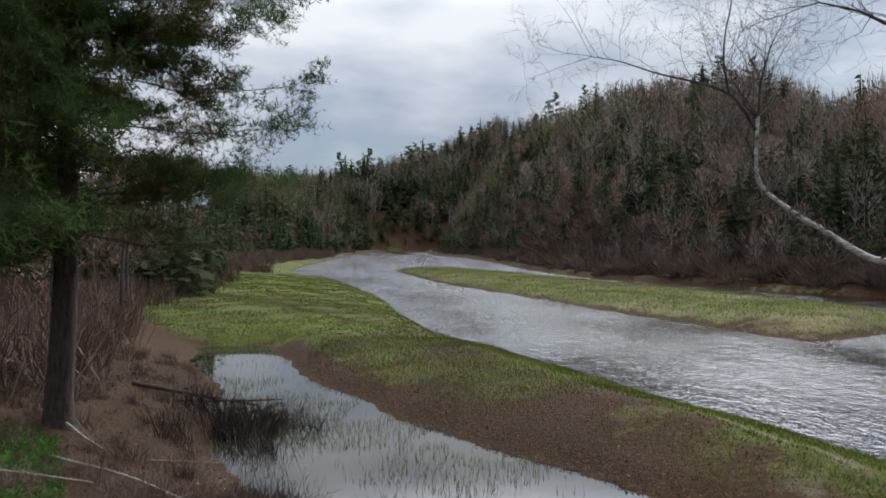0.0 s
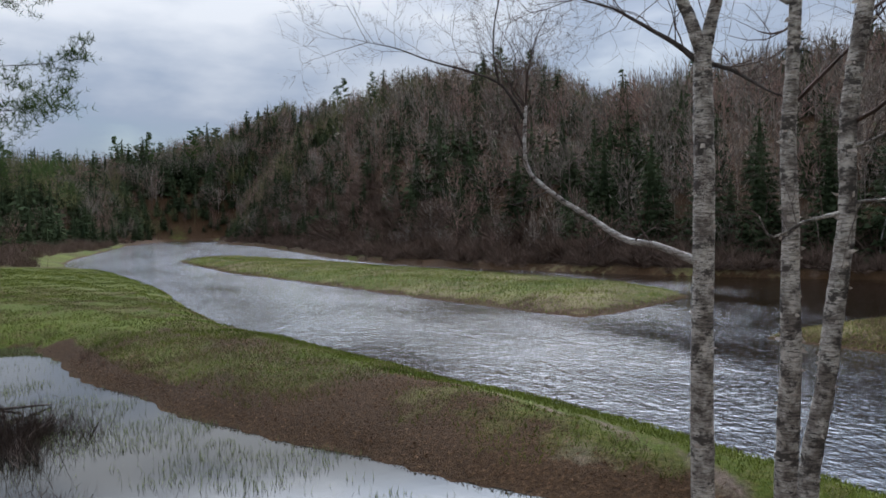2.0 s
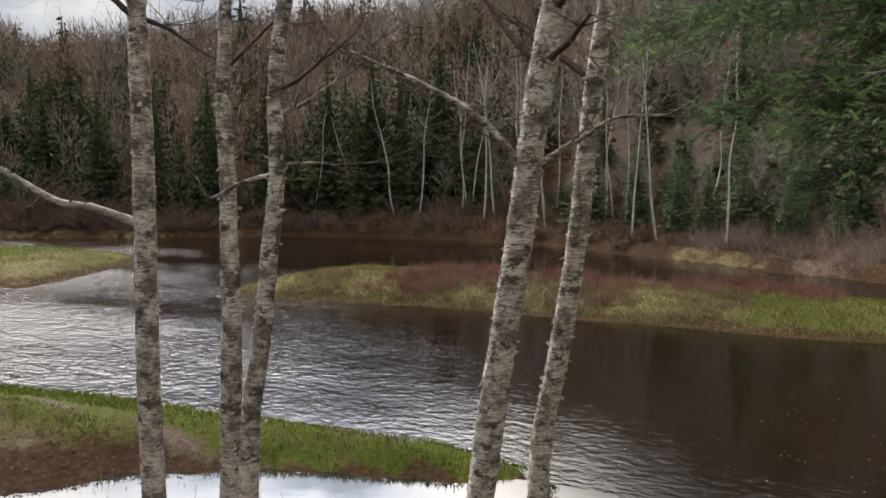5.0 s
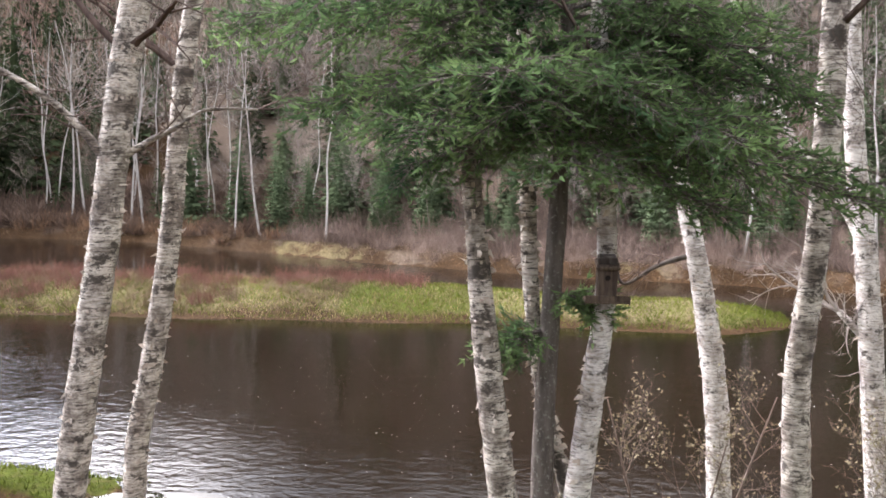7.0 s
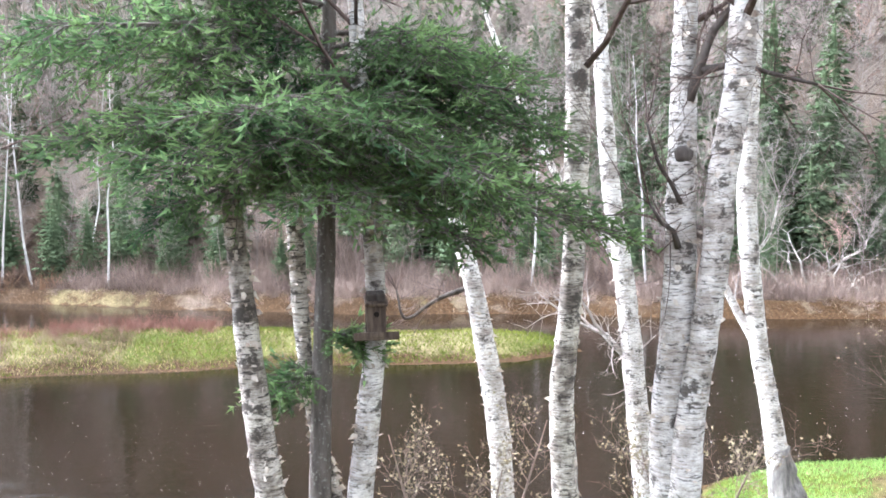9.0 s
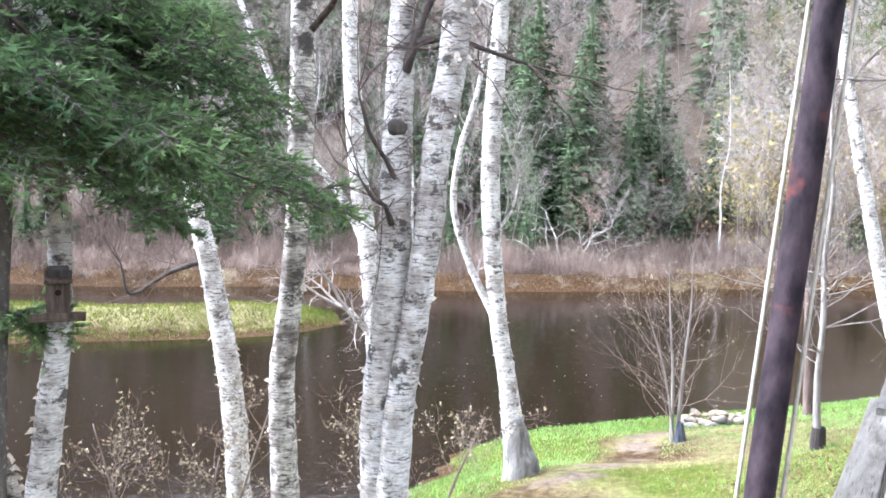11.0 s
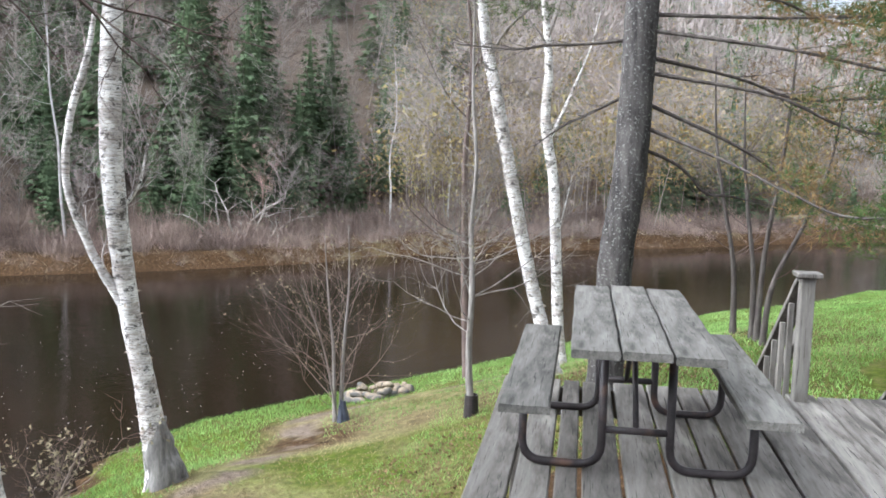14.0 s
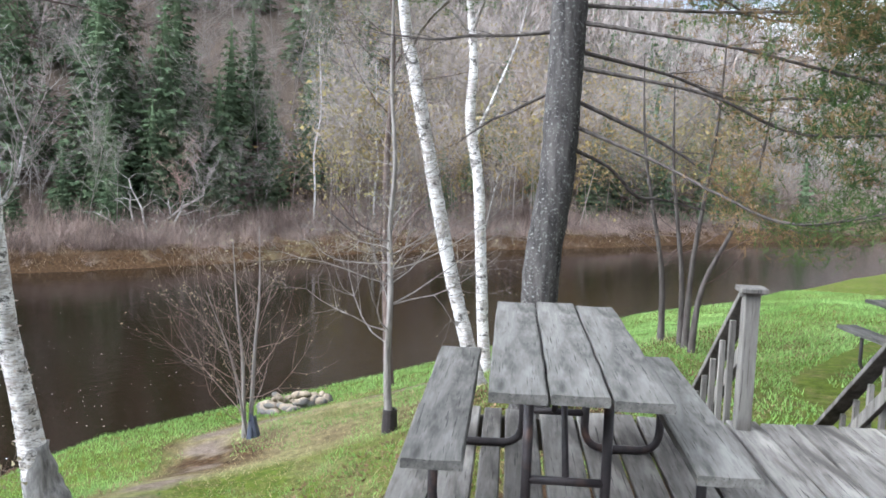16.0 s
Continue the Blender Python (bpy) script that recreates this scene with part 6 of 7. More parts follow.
for k in range(54):
    z = pr.uniform(5.2, 12.6)
    az = pr.uniform(0, 2 * np.pi) if k % 3 else pr.uniform(-0.6, 0.5)
    LEFT_LIMBS.append((z, az, pr.uniform(2.0, 3.9) * (1.15 - (z - 4) / 16), pr.uniform(-0.12, 0.12), 0.3 if z < 6.0 else 2.4))
LEFT_LIMBS += [(8.6, 0.1, 4.7, 0.02, 2.4), (7.6, -0.15, 4.3, 0.05, 2.0), (10.2, 0.2, 4.6, -0.05, 2.4), (9.4, -0.35, 4.4, 0.0, 2.2), (6.6, 0.0, 4.4, 0.08, 1.0), (6.9, 0.35, 3.9, 0.1, 1.2), (11.5, 0.0, 4.3, -0.05, 2.4), (12.5, 0.3, 4.0, -0.05, 2.4)]
DARK_PINE = tree_bark("dark_pine_bark", (0.03, 0.022, 0.019), (0.095, 0.072, 0.062))
pine_tree("dark red-brown pine with sweeping boughs over the pond", [(-6.68, 18.85, 1.52, 0.296), (-6.59, 18.88, 2.86, 0.269), (-6.50, 18.91, 4.71, 0.242), (-6.44, 18.93, 6.55, 0.228), (-6.38, 18.96, 9.01, 0.205), (-6.32, 18.97, 11.47, 0.160), (-6.24, 18.96, 17.20, 0.030)], LEFT_LIMBS, 83, DARK_PINE, 0.16, 0.25, 195, 0.45, 0.046)
for n, (x, y, rad, tall) in enumerate(((-8.6, 16.0, 0.2, 14), (-10.2, 20.5, 0.18, 13), (-11.6, 24.0, 0.2, 14), (-8.4, 13.2, 0.16, 13), (-9.6, 18.2, 0.15, 12), (-12.4, 21.5, 0.2, 14))):
    lm = [(pr.uniform(4.8, 11.5), pr.uniform(-0.9, 1.0), pr.uniform(2.0, 4.2), pr.uniform(-0.1, 0.15), 0.8 if j % 3 else 1.6) for j in range(26)]
    pine_tree("dark conifer trunk with a thicket of dead limbs", [(x, y, 1.2, rad), (x + 0.1, y, 5, rad * 0.85), (x, y + 0.1, 10, rad * 0.5), (x, y, tall, 0.02)], lm, 91 + n, DARK_PINE, 0.19, 0.2, 130, 0.3, 0.07)
for n, (x, y, tall, lean) in enumerate(((-9.0, 17.6, 6, 1.3), (-9.8, 19.0, 7, 0.8), (-11, 22, 7, 0.4), (-8.6, 24.5, 7, 0.2), (-12.5, 28, 8, 0.5), (-10.6, 31, 7, 0.2), (-13, 36, 8, 0.3), (-11.6, 41, 7, 0.2), (-13.0, 47, 8, 0.1))):
    hardwood("hardwood_tree", "bare leaning hardwood under the pines by the pond" if n < 3 else "bare dark hardwood at the edge of the meadow", [(x, y, 1.2, 0.1), (x + lean * 0.3, y, 1.2 + tall * 0.35, 0.085), (x + lean, y + 0.3, 1.2 + tall * 0.8, 0.05)], GREY_BIRCH if n in (0, 2) else DARK_LIMB, (), 121 + n, tall + 2.5, crown=16, reach=2.6, fine=2)
# ---- deck, table and steps; along the boards is local x, towards the river local y ----
DECK_Z = 3.5
HEAD = -51.7
DX, DY = 3.673, -5.146
deck = tagged(empty("deck", (DX, DY, DECK_Z), HEAD), "weathered grey plank deck above the river bank", "deck")
dr = np.random.default_rng(3)


def board_mesh(name, length, width, thick, seed, cuts=10):
    """A plank along x, its edges worn and its top a little cupped and uneven."""
    r = np.random.default_rng(seed)
    bm = bmesh.new()
    xs = np.linspace(-length / 2, length / 2, cuts)
    prof = [(-width / 2, -thick), (-width / 2, -0.006), (-width / 2 + 0.007, 0), (0, -0.0025), (width / 2 - 0.007, 0), (width / 2, -0.006), (width / 2, -thick)]
    rings = []
    for k, x in enumerate(xs):
        dy, dz = r.normal(0, 0.0018), r.normal(0, 0.0018)
        end = 0.004 if k in (0, cuts - 1) else 0
        rings.append([bm.verts.new((x, y * (1 - end) + dy, z + dz - (end if z > -0.01 else 0))) for y, z in prof])
    for a, b in zip(rings, rings[1:]):
        for j in range(len(prof) - 1):
            bm.faces.new((a[j], b[j], b[j + 1], a[j + 1]))
        bm.faces.new((a[-1], b[-1], b[0], a[0]))
    bm.faces.new(rings[0])
    bm.faces.new(rings[-1][::-1])
    bmesh.ops.recalc_face_normals(bm, faces=bm.faces)
    return bm


GAPS = [0.785, 0.57, 0.385, 0.255, 0.06, -0.16, -0.35, -0.515, -0.745, -1.04]
while GAPS[-1] > -4.6:
    GAPS.append(GAPS[-1] - dr.uniform(0.19, 0.26))
for n, (a, b) in enumerate(zip(GAPS, GAPS[1:])):
    # each run is two planks butted end to end
    joint = -2.6 + dr.uniform(-0.8, 0.8)
    for lo, hi in ((-7.6, joint - 0.004), (joint + 0.004, 1.2 + dr.uniform(-0.015, 0.015))):
        bo = part("board", board_mesh("board", hi - lo, a - b - dr.uniform(0.013, 0.026), 0.038, n), DECK_WOOD, deck)
        bo.location = ((lo + hi) / 2, (a + b) / 2, dr.normal(0, 0.0015))
for y in (0.74, -1.6, -4.2):
    part("joist", box_bm((8.7, 0.045, 0.19), (-3.2, y, -0.135), 0.004), POST_WOOD, deck)
part("fascia", box_bm((0.04, 5.3, 0.19), (1.15, -1.9, -0.135), 0.004), POST_WOOD, deck)
for x, y in ((1.05, 0.66), (1.05, -1.1), (1.05, -2.15), (1.05, -4.1), (-2.5, 0.66), (-6.8, 0.66), (-2.5, -4.1), (-6.8, -4.1)):
    c, s = math.cos(radians(HEAD)), math.sin(radians(HEAD))
    foot = DECK_Z - ground_at(DX + x * c - y * s, DY + x * s + y * c) + 0.15
    part("deck_post", box_bm((0.09, 0.09, foot - 0.04), (x, y, -0.04 - (foot - 0.04) / 2), 0.005), POST_WOOD, deck)


def bent_tube(points, radius, bm=None, sides=10, corner=0.07):
    """A round tube through corner points, its bends rounded."""
    p = [Vector(q) for q in points]
    path = [p[0]]
    for a, b, c in zip(p, p[1:], p[2:]):
        u, v = (a - b).normalized(), (c - b).normalized()
        k = min(corner, (a - b).length / 2, (c - b).length / 2)
        for t in (0.0, 0.2, 0.4, 0.6, 0.8, 1.0):
            path.append((1 - t) ** 2 * (b + u * k) + 2 * t * (1 - t) * b + t**2 * (b + v * k))
    path.append(p[-1])
    bm = bm or bmesh.new()
    rings = []
    side = None
    for k, q in enumerate(path):
        d = (path[min(k + 1, len(path) - 1)] - path[max(k - 1, 0)]).normalized()
        if side is None:
            side = d.orthogonal().normalized()
        side = (side - d * side.dot(d)).normalized()
        up = d.cross(side)
        rings.append([bm.verts.new(q + radius * (math.cos(a) * side + math.sin(a) * up)) for a in np.arange(sides) * 2 * math.pi / sides])
    for a, b in zip(rings, rings[1:]):
        for j in range(sides):
            f = bm.faces.new((a[j], a[(j + 1) % sides], b[(j + 1) % sides], b[j]))
            f.smooth = True
    bm.faces.new(rings[0][::-1])
    bm.faces.new(rings[-1])
    return bm


def picnic_table(at, turn, label, height=0.70, seat=0.43, half=0.912):
    t = empty("picnic_table", at, turn)
    r = np.random.default_rng(int(abs(at[0]) * 100))
    for n, y in enumerate((0.216, 0.0, -0.216)):
        bo = part("tabletop_board", board_mesh("tabletop_board", half * 2, 0.205, 0.042, 60 + n), TABLE_WOOD, t)
        bo.location = (r.normal(0, 0.006), y, height + r.normal(0, 0.002))
    for n, y in enumerate((0.51, -0.53)):
        bo = part("bench_board", board_mesh("bench_board", half * 2 - 0.06, 0.225, 0.042, 70 + n), TABLE_WOOD, t)
        bo.location = (0.02, y, seat)
    for x in (-0.42, 0.52):
        for sgn in (1, -1):
            # upright under the top, foot along the floor, rounded up to the bench
            part("leg_tube", bent_tube([(x, sgn * 0.16, height - 0.045), (x, sgn * 0.16, 0.02), (x, sgn * 0.54, 0.02), (x, sgn * 0.54, seat - 0.045)], 0.021, corner=0.11), STEEL, t)
        part("cross_tube", bent_tube([(x, -0.16, 0.2), (x, 0.16, 0.2)], 0.018), STEEL, t)
        part("top_bearer", box_bm((0.05, 0.6, 0.012), (x, 0, height - 0.051), 0.002), STEEL, t)
        for sgn in (1, -1):
            part("seat_bearer", box_bm((0.05, 0.2, 0.01), (x, sgn * 0.52, seat - 0.05), 0.002), STEEL, t)
    part("brace_tube", bent_tube([(-0.42, 0, 0.2), (0.05, 0, height - 0.06)], 0.015), STEEL, t)
    part("brace_tube", bent_tube([(0.52, 0, 0.2), (0.05, 0, height - 0.06)], 0.015), STEEL, t)
    return tagged(t, label, "picnic table")


picnic_table((DX, DY, DECK_Z), HEAD, "weathered grey picnic table with dark bent-tube legs")
x2, y2 = 3.55, -11.75
picnic_table((x2, y2, ground_at(x2, y2) + 0.0), HEAD + 8, "second grey picnic table standing on the lawn", 0.75, 0.45)


def stair_rail(y, first, label):
    """A post at the deck's end, a sloping hand rail, a lower rail and balusters down the steps."""
    rail = empty("stair_rail", (DX, DY, DECK_Z), HEAD)
    rail.location = (DX + 1.06 * math.cos(radians(HEAD)) - y * math.sin(radians(HEAD)), DY + 1.06 * math.sin(radians(HEAD)) + y * math.cos(radians(HEAD)), DECK_Z)
    slope = math.atan(0.82)
    run = 2.1
    tilt = Matrix.Rotation(slope, 4, "Y")
    drop = run * math.tan(slope)
    part("post", box_bm((0.085, 0.085, 0.95), (0, 0, 0.315), 0.006), POST_WOOD, rail)
    part("post_cap", box_bm((0.15, 0.15, 0.03), (0.0, 0, 0.79 + 0.012), 0.005), POST_WOOD, rail)
    part("hand_rail", box_bm((run / math.cos(slope), 0.12, 0.035), (run / 2 + 0.02, 0, 0.775 - drop / 2), 0.005, tilt), POST_WOOD, rail)
    part("lower_rail", box_bm((run / math.cos(slope), 0.04, 0.085), (run / 2, 0, 0.50 - drop / 2), 0.004, tilt), POST_WOOD, rail)
    for k in range(1, 9):
        x = first + 0.2 * k
        if x > run - 0.05:
            break
        z_mid = 0.44 - x * math.tan(slope)
        part("baluster", box_bm((0.035, 0.035, 0.62), (x, 0.036 if y > -1.5 else -0.036, z_mid), 0.003), POST_WOOD, rail)
    foot_x, foot_y = rail.location[0] + run * math.cos(radians(HEAD)), rail.location[1] + run * math.sin(radians(HEAD))
    low = ground_at(foot_x, foot_y) - DECK_Z - 0.1
    high = 0.74 - drop
    if high > low + 0.1:
        part("foot_post", box_bm((0.085, 0.085, high - low), (run, 0, (high + low) / 2), 0.006), POST_WOOD, rail)
    return tagged(rail, label, "stair rail", "rails of the deck steps")


stair_rail(-1.10, 0.0, "weathered wooden stair rail with capped post on the table side")
stair_rail(-2.10, 0.0, "weathered wooden stair rail with capped post on the lawn side")
steps = tagged(empty("deck_steps", (DX + 1.2 * math.cos(radians(HEAD)) + 1.6 * math.sin(radians(HEAD)), DY + 1.2 * math.sin(radians(HEAD)) - 1.6 * math.cos(radians(HEAD)), DECK_Z), HEAD), "grey wooden steps going down from the deck", "steps")
for k in range(1, 4):
    tr = part("tread", box_bm((0.27, 0.94, 0.038), (0.05 + 0.22 * k - 0.11, 0, -0.18 * k + 0.0), 0.005), DECK_WOOD, steps)
for sgn in (1, -1):
    part("stringer", box_bm((1.15, 0.04, 0.2), (0.36, sgn * 0.49, -0.42), 0.004, Matrix.Rotation(math.atan(0.82), 4, "Y")), POST_WOOD, steps)

# the leaning pole beside the camera's way, with its cord
pole = tagged(empty("leaning_pole", (1.452, -1.306, DECK_Z)), "leaning dark brown pole with worn red paint and pale cord", "pole")
top = Vector((0.055, -0.49, 4.2))
bm = bmesh.new()
n_side = 12
rings = []
pdir = top.normalized()
pu = Vector((0.79, -0.61, 0)).cross(pdir).normalized()
pv = pdir.cross(pu)
for k in range(43):
    c = top * (k / 42)
    rings.append([bm.verts.new(c + (0.0193 + 0.0007 * math.sin(k * 1.9 + j)) * (math.cos(a) * pu * 1.0 + math.sin(a) * pv)) for j, a in enumerate(np.arange(n_side) * 2 * math.pi / n_side + math.pi / 12)])
for a, b in zip(rings, rings[1:]):
    for j in range(n_side):
        bm.faces.new((a[j], a[(j + 1) % n_side], b[(j + 1) % n_side], b[j]))
bm.faces.new(rings[0][::-1])
bm.faces.new(rings[-1])
for f in bm.faces:
    f.smooth = len(f.verts) == 4
part("shaft", bm, POLE_PAINT, pole)
for off, lift in ((-0.0275, 0.4), (0.031, 0.1)):
    side = pu * off + pv * 0.004
    pts = [top * float(f) + side + pu * (0.003 * math.sin(f * 9 + off * 90)) for f in np.linspace(0.06, 0.98, 14)]
    part("cord", bent_tube([tuple(q) for q in pts], 0.0028, None, 6, 0.05), CORD, pole)
part("cleat", box_bm((0.03, 0.03, 0.1), tuple(top * 0.14), 0.006), STEEL, pole)

# bird feeder on the pale birch
FEED = (5.93, -0.28, 4.13)
feeder = tagged(empty("bird_feeder", FEED, 4), "small dark wooden bird feeder fixed to a birch", "bird feeder")
part("tray", box_bm((0.17, 0.29, 0.03), (-0.03, 0, 0), 0.004), FEEDER_WOOD, feeder)
part("tray_rim", box_bm((0.018, 0.29, 0.035), (-0.11, 0, 0.02), 0.003), FEEDER_WOOD, feeder)
part("front", box_bm((0.014, 0.12, 0.19), (-0.075, 0, 0.115), 0.003), FEEDER_WOOD, feeder)
for sgn in (1, -1):
    part("side", box_bm((0.10, 0.014, 0.21), (-0.025, sgn * 0.058, 0.12), 0.003), FEEDER_WOOD, feeder)
part("roof", box_bm((0.17, 0.15, 0.022), (-0.04, 0, 0.235), 0.004, Matrix.Rotation(radians(-14), 4, "Y")), FEEDER_WOOD, feeder)
part("roof_block", box_bm((0.10, 0.12, 0.05), (-0.03, 0, 0.265), 0.008, Matrix.Rotation(radians(-10), 4, "Y")), DARK_LIMB, feeder)
# a near-black disc on the front, coloured as the shade inside a hole
bm = bmesh.new()
bmesh.ops.create_cone(bm, cap_ends=True, segments=16, radius1=0.018, radius2=0.018, depth=0.012, matrix=Matrix.Translation((-0.083, 0.0, 0.15)) @ Matrix.Rotation(radians(90), 4, "Y"))
part("entry_hole_disc", bm, HOLE_SHADE, feeder)

# ring of stones for fires on the lawn
RX, RY = 12.98, -10.7
ring = tagged(empty("fire_ring", (RX, RY, ground_at(RX, RY))), "ring of pale field stones round a fire place", "fire ring")


def stone_mesh(size, seed):
    r = np.random.default_rng(seed)
    bm = bmesh.new()
    bmesh.ops.create_icosphere(bm, subdivisions=2, radius=1)
    ph = r.uniform(0, 6, 6)
    for v in bm.verts:
        c = v.co.copy()
        k = 1 + 0.16 * math.sin(c.x * 2.7 + ph[0]) + 0.14 * math.sin(c.y * 3.1 + ph[1]) + 0.13 * math.sin(c.z * 3.3 + ph[2] + c.x)
        v.co = Vector((c.x * size[0] * k, c.y * size[1] * k, max(c.z, -0.55) * size[2] * k))
    for f in bm.faces:
        f.smooth = True
    return bm


for k in range(34):
    lay = 0 if k < 17 else 1 if k < 32 else 2
    a = (k - (0, 17, 32)[lay]) / (17, 15, 14)[lay] * 2 * math.pi + dr.normal(0, 0.09)
    rad = 0.52 - 0.05 * lay + dr.normal(0, 0.035)
    sz = np.array([0.13, 0.10, 0.072]) * dr.uniform(0.6, 1.4) * (1, 0.8, 0.7)[lay]
    st = part("stone", stone_mesh(sz, 300 + k), STONE, ring)
    x, y = rad * math.cos(a), rad * math.sin(a)
    st.location = (x, y, ground_at(RX + x, RY + y) - ground_at(RX, RY) + sz[2] * 0.42 + (0, 0.095, 0.16)[lay])
    st.rotation_euler = (dr.normal(0, 0.2), dr.normal(0, 0.2), a + 1.57 + dr.normal(0, 0.3))
# ---- ground cover and clutter ----
cr = np.random.default_rng(17)


def sown(n, box, keep):
    """Random places in a box of the plan that a test keeps."""
    x, y = cr.uniform(box[0], box[1], n), cr.uniform(box[2], box[3], n)
    z, s, k = land(x, y)
    # no blades on the ground darkened under and ahead of the deck
    u, v = under_deck(x, y)
    ok = keep(x, y, s, k, land_cover(x, y, s, k)) & ~((u > -7.7) & (v > -5.0) & (v < 0.85) & (u < np.where(v > -0.95, 2.6, 1.3)))
    return np.stack([x[ok], y[ok], z[ok]], 1), s[ok]


p, s = sown(160000, (-2, 14, 5, 36), lambda x, y, s, k, c: (k == 1) & (c[:, 0] > 0.25) & (c[:, 2] < 0.42) & (cr.random(len(x)) < 1.1 * c[:, 0] ** 1.5))
stuff("berm_grass", blades(p, 0.11, 0.022, 0.5, cr)[:70000], GRASS, "short green grass on the spit by the river", "grass")
p, s = sown(120000, (-16, 7, 32, 96), lambda x, y, s, k, c: (k == 1) & (c[:, 0] > 0.3) & (wander(x, y, 1.3, 5) + 0.6 * wander(x, y, 0.5, 9) > -0.25))
stuff("meadow_grass", blades(p, 0.12, 0.035, 0.6, cr)[:45000], GRASS, "rough olive grass on the meadow beyond the pond", "grass")
p, s = sown(160000, (-12, 14, 5, 60), lambda x, y, s, k, c: (k == 1) & (c[:, 1] > 0.3) & (y > 5))
stuff("dead_grass", blades(p, 0.09, 0.02, 0.9, cr)[:26000], BANK_STRAW, "matted dead grass and stalks on the spit", "grass")
p, s = sown(230000, (4, 15.5, -34, 2), lambda x, y, s, k, c: (k == 1) & (c[:, 0] > 0.6) & ((s < 4) | (y < -13) | ((x < 7) & (y < -9))) & (c[:, 2] < 0.3))
stuff("shore_lawn", blades(p, 0.06, 0.016, 0.5, cr)[:110000], LAWN, "bright green lawn along the near shore", "grass")
p, s = sown(60000, (4.5, 13, -16, 0), lambda x, y, s, k, c: (k == 1) & (s > 2.2) & (c[:, 2] < 0.25))
stuff("yard_straw", blades(p, 0.05, 0.008, 1.0, cr)[:26000], STRAW, "yellowish thin grass on the yard slope", "grass")
p, s = sown(60000, (4.5, 13, -16, 0), lambda x, y, s, k, c: (k == 1) & (s > 2.4) & (c[:, 2] < 0.3) & (wander(x, y, 0.8, 6) + 0.5 * wander(x, y, 0.3, 2) > -0.08))
stuff("yard_grass", blades(p, 0.055, 0.009, 0.7, cr)[:22000], LAWN, "thin green tufts scattered over the yard slope", "grass")
for isle, box, n in ((ISLAND_ONE, (1, 35, 36, 132), 130000), (ISLAND_TWO, (23, 36, -9, 31), 110000)):
    p, s = sown(n, box, lambda x, y, s, k, c: (k == 2) & (signed(x, y, isle) < -0.05))
    tri = blades(p, 0.13 if isle is ISLAND_TWO else 0.17, 0.03, 0.7, cr)
    cut = cr.random(len(tri)) < (np.interp(p[:, 1], [4, 9], [0.85, 0.5]) if isle is ISLAND_TWO else 0.85) + 0.25 * wander(p[:, 0], p[:, 1], 2.6, 4)
    stuff("island_grass", tri[cut], MEADOW, "tall yellow-green grass on a low river island", "grass")
    stuff("island_straw", tri[~cut], STRAW, "dead tan stalks among the island grass", "grass")
p, s = sown(90000, (-3, 13, 6, 34), lambda x, y, s, k, c: (k == 1) & (s > 0.05) & (c[:, 0] < 0.5))
n = min(14000, len(p))
q = p[:n] + np.array([0, 0, 0.02])
e1, e2 = cr.normal(0, 0.026, (n, 3)), cr.normal(0, 0.026, (n, 3))
stuff("leaf_litter", np.stack([q, q + e1, q + e2], 1), LITTER, "brown dead leaves matted on the spit", "leaves")
p, s = sown(9000, (23, 36, 0, 30), lambda x, y, s, k, c: (k == 2) & (s > 0.9) & (((y > 11.3) & (y < 22) & (wander(x, y, 2.2, 3) > -0.35)) | ((y > 5) & (y < 11.5) & (x > 29.5))) & ~((y > 11.2) & (y < 14.6) & (x > 31.2)))
p = p[:330]
stuff("red_osier", scatter(BRUSH_T, p[:, 0], p[:, 1], p[:, 2], cr.uniform(0.26, 0.52, len(p)), cr), RED_BRUSH, "red-stemmed leafless shrubs on the island", "shrubs")

p, s = sown(9000, (44, 60, 16, 46), lambda x, y, s, k, c: (k == 3) & (s > 0.4) & (s < 7))
p = p[:240]
stuff("bank_bracken", scatter(BRUSH_T, p[:, 0], p[:, 1], p[:, 2] - 0.05, cr.uniform(0.5, 1.0, len(p)), cr), BRACKEN, "dead orange-brown bracken on the far bank", "bracken")
p, s = sown(9000, (23, 33, 6, 27), lambda x, y, s, k, c: (k == 2) & (s > 0.5) & (s < 4) & (wander(x, y, 1.7, 5) > -0.1))
p = p[:600]
stuff("island_sedge", scatter(BRUSH_T, p[:, 0], p[:, 1], p[:, 2] - 0.04, cr.uniform(0.16, 0.34, len(p)), cr), SEDGE, "low dead brown sedge clumps on the island", "sedge")
p, s = sown(90000, (26, 58, -50, 40), lambda x, y, s, k, c: (k == 3) & (s > 0.05) & (s < 4.5) & (cr.random(len(x)) < np.interp(s, [0, 1, 4.5], [0.9, 0.8, 0.3])))
stuff("bank_straw", blades(p, 0.22, 0.03, 1.1, cr)[:30000], BANK_STRAW, "matted brown dead grass along the far bank", "grass")

# reeds and a drowned thicket in the pond
p, s = sown(60000, (-9, 10, 9, 41), lambda x, y, s, k, c: (k == 0) & (s > -4) & (signed(x, y, pond_edge) < -0.2) & (cr.random(len(x)) < np.where(wander(x, y, 1.5, 8) > 0.05, 0.8, 0.06)))
p[:, 2] = 0.0
stuff("pond_reeds", blades(p, 0.17, 0.014, 0.3, cr)[:14000], REED, "thin green reeds standing in the pond", "reeds")
bx, by = cr.normal(-2.9, 0.75, 42), cr.normal(22.3, 1.1, 42)
stuff("pond_thicket", scatter(BRUSH_T, bx, by, np.maximum(height(bx, by), -0.15), cr.uniform(0.55, 0.85, 42), cr), DARK_TWIGS, "dark leafless bush standing in the pond", "bush")
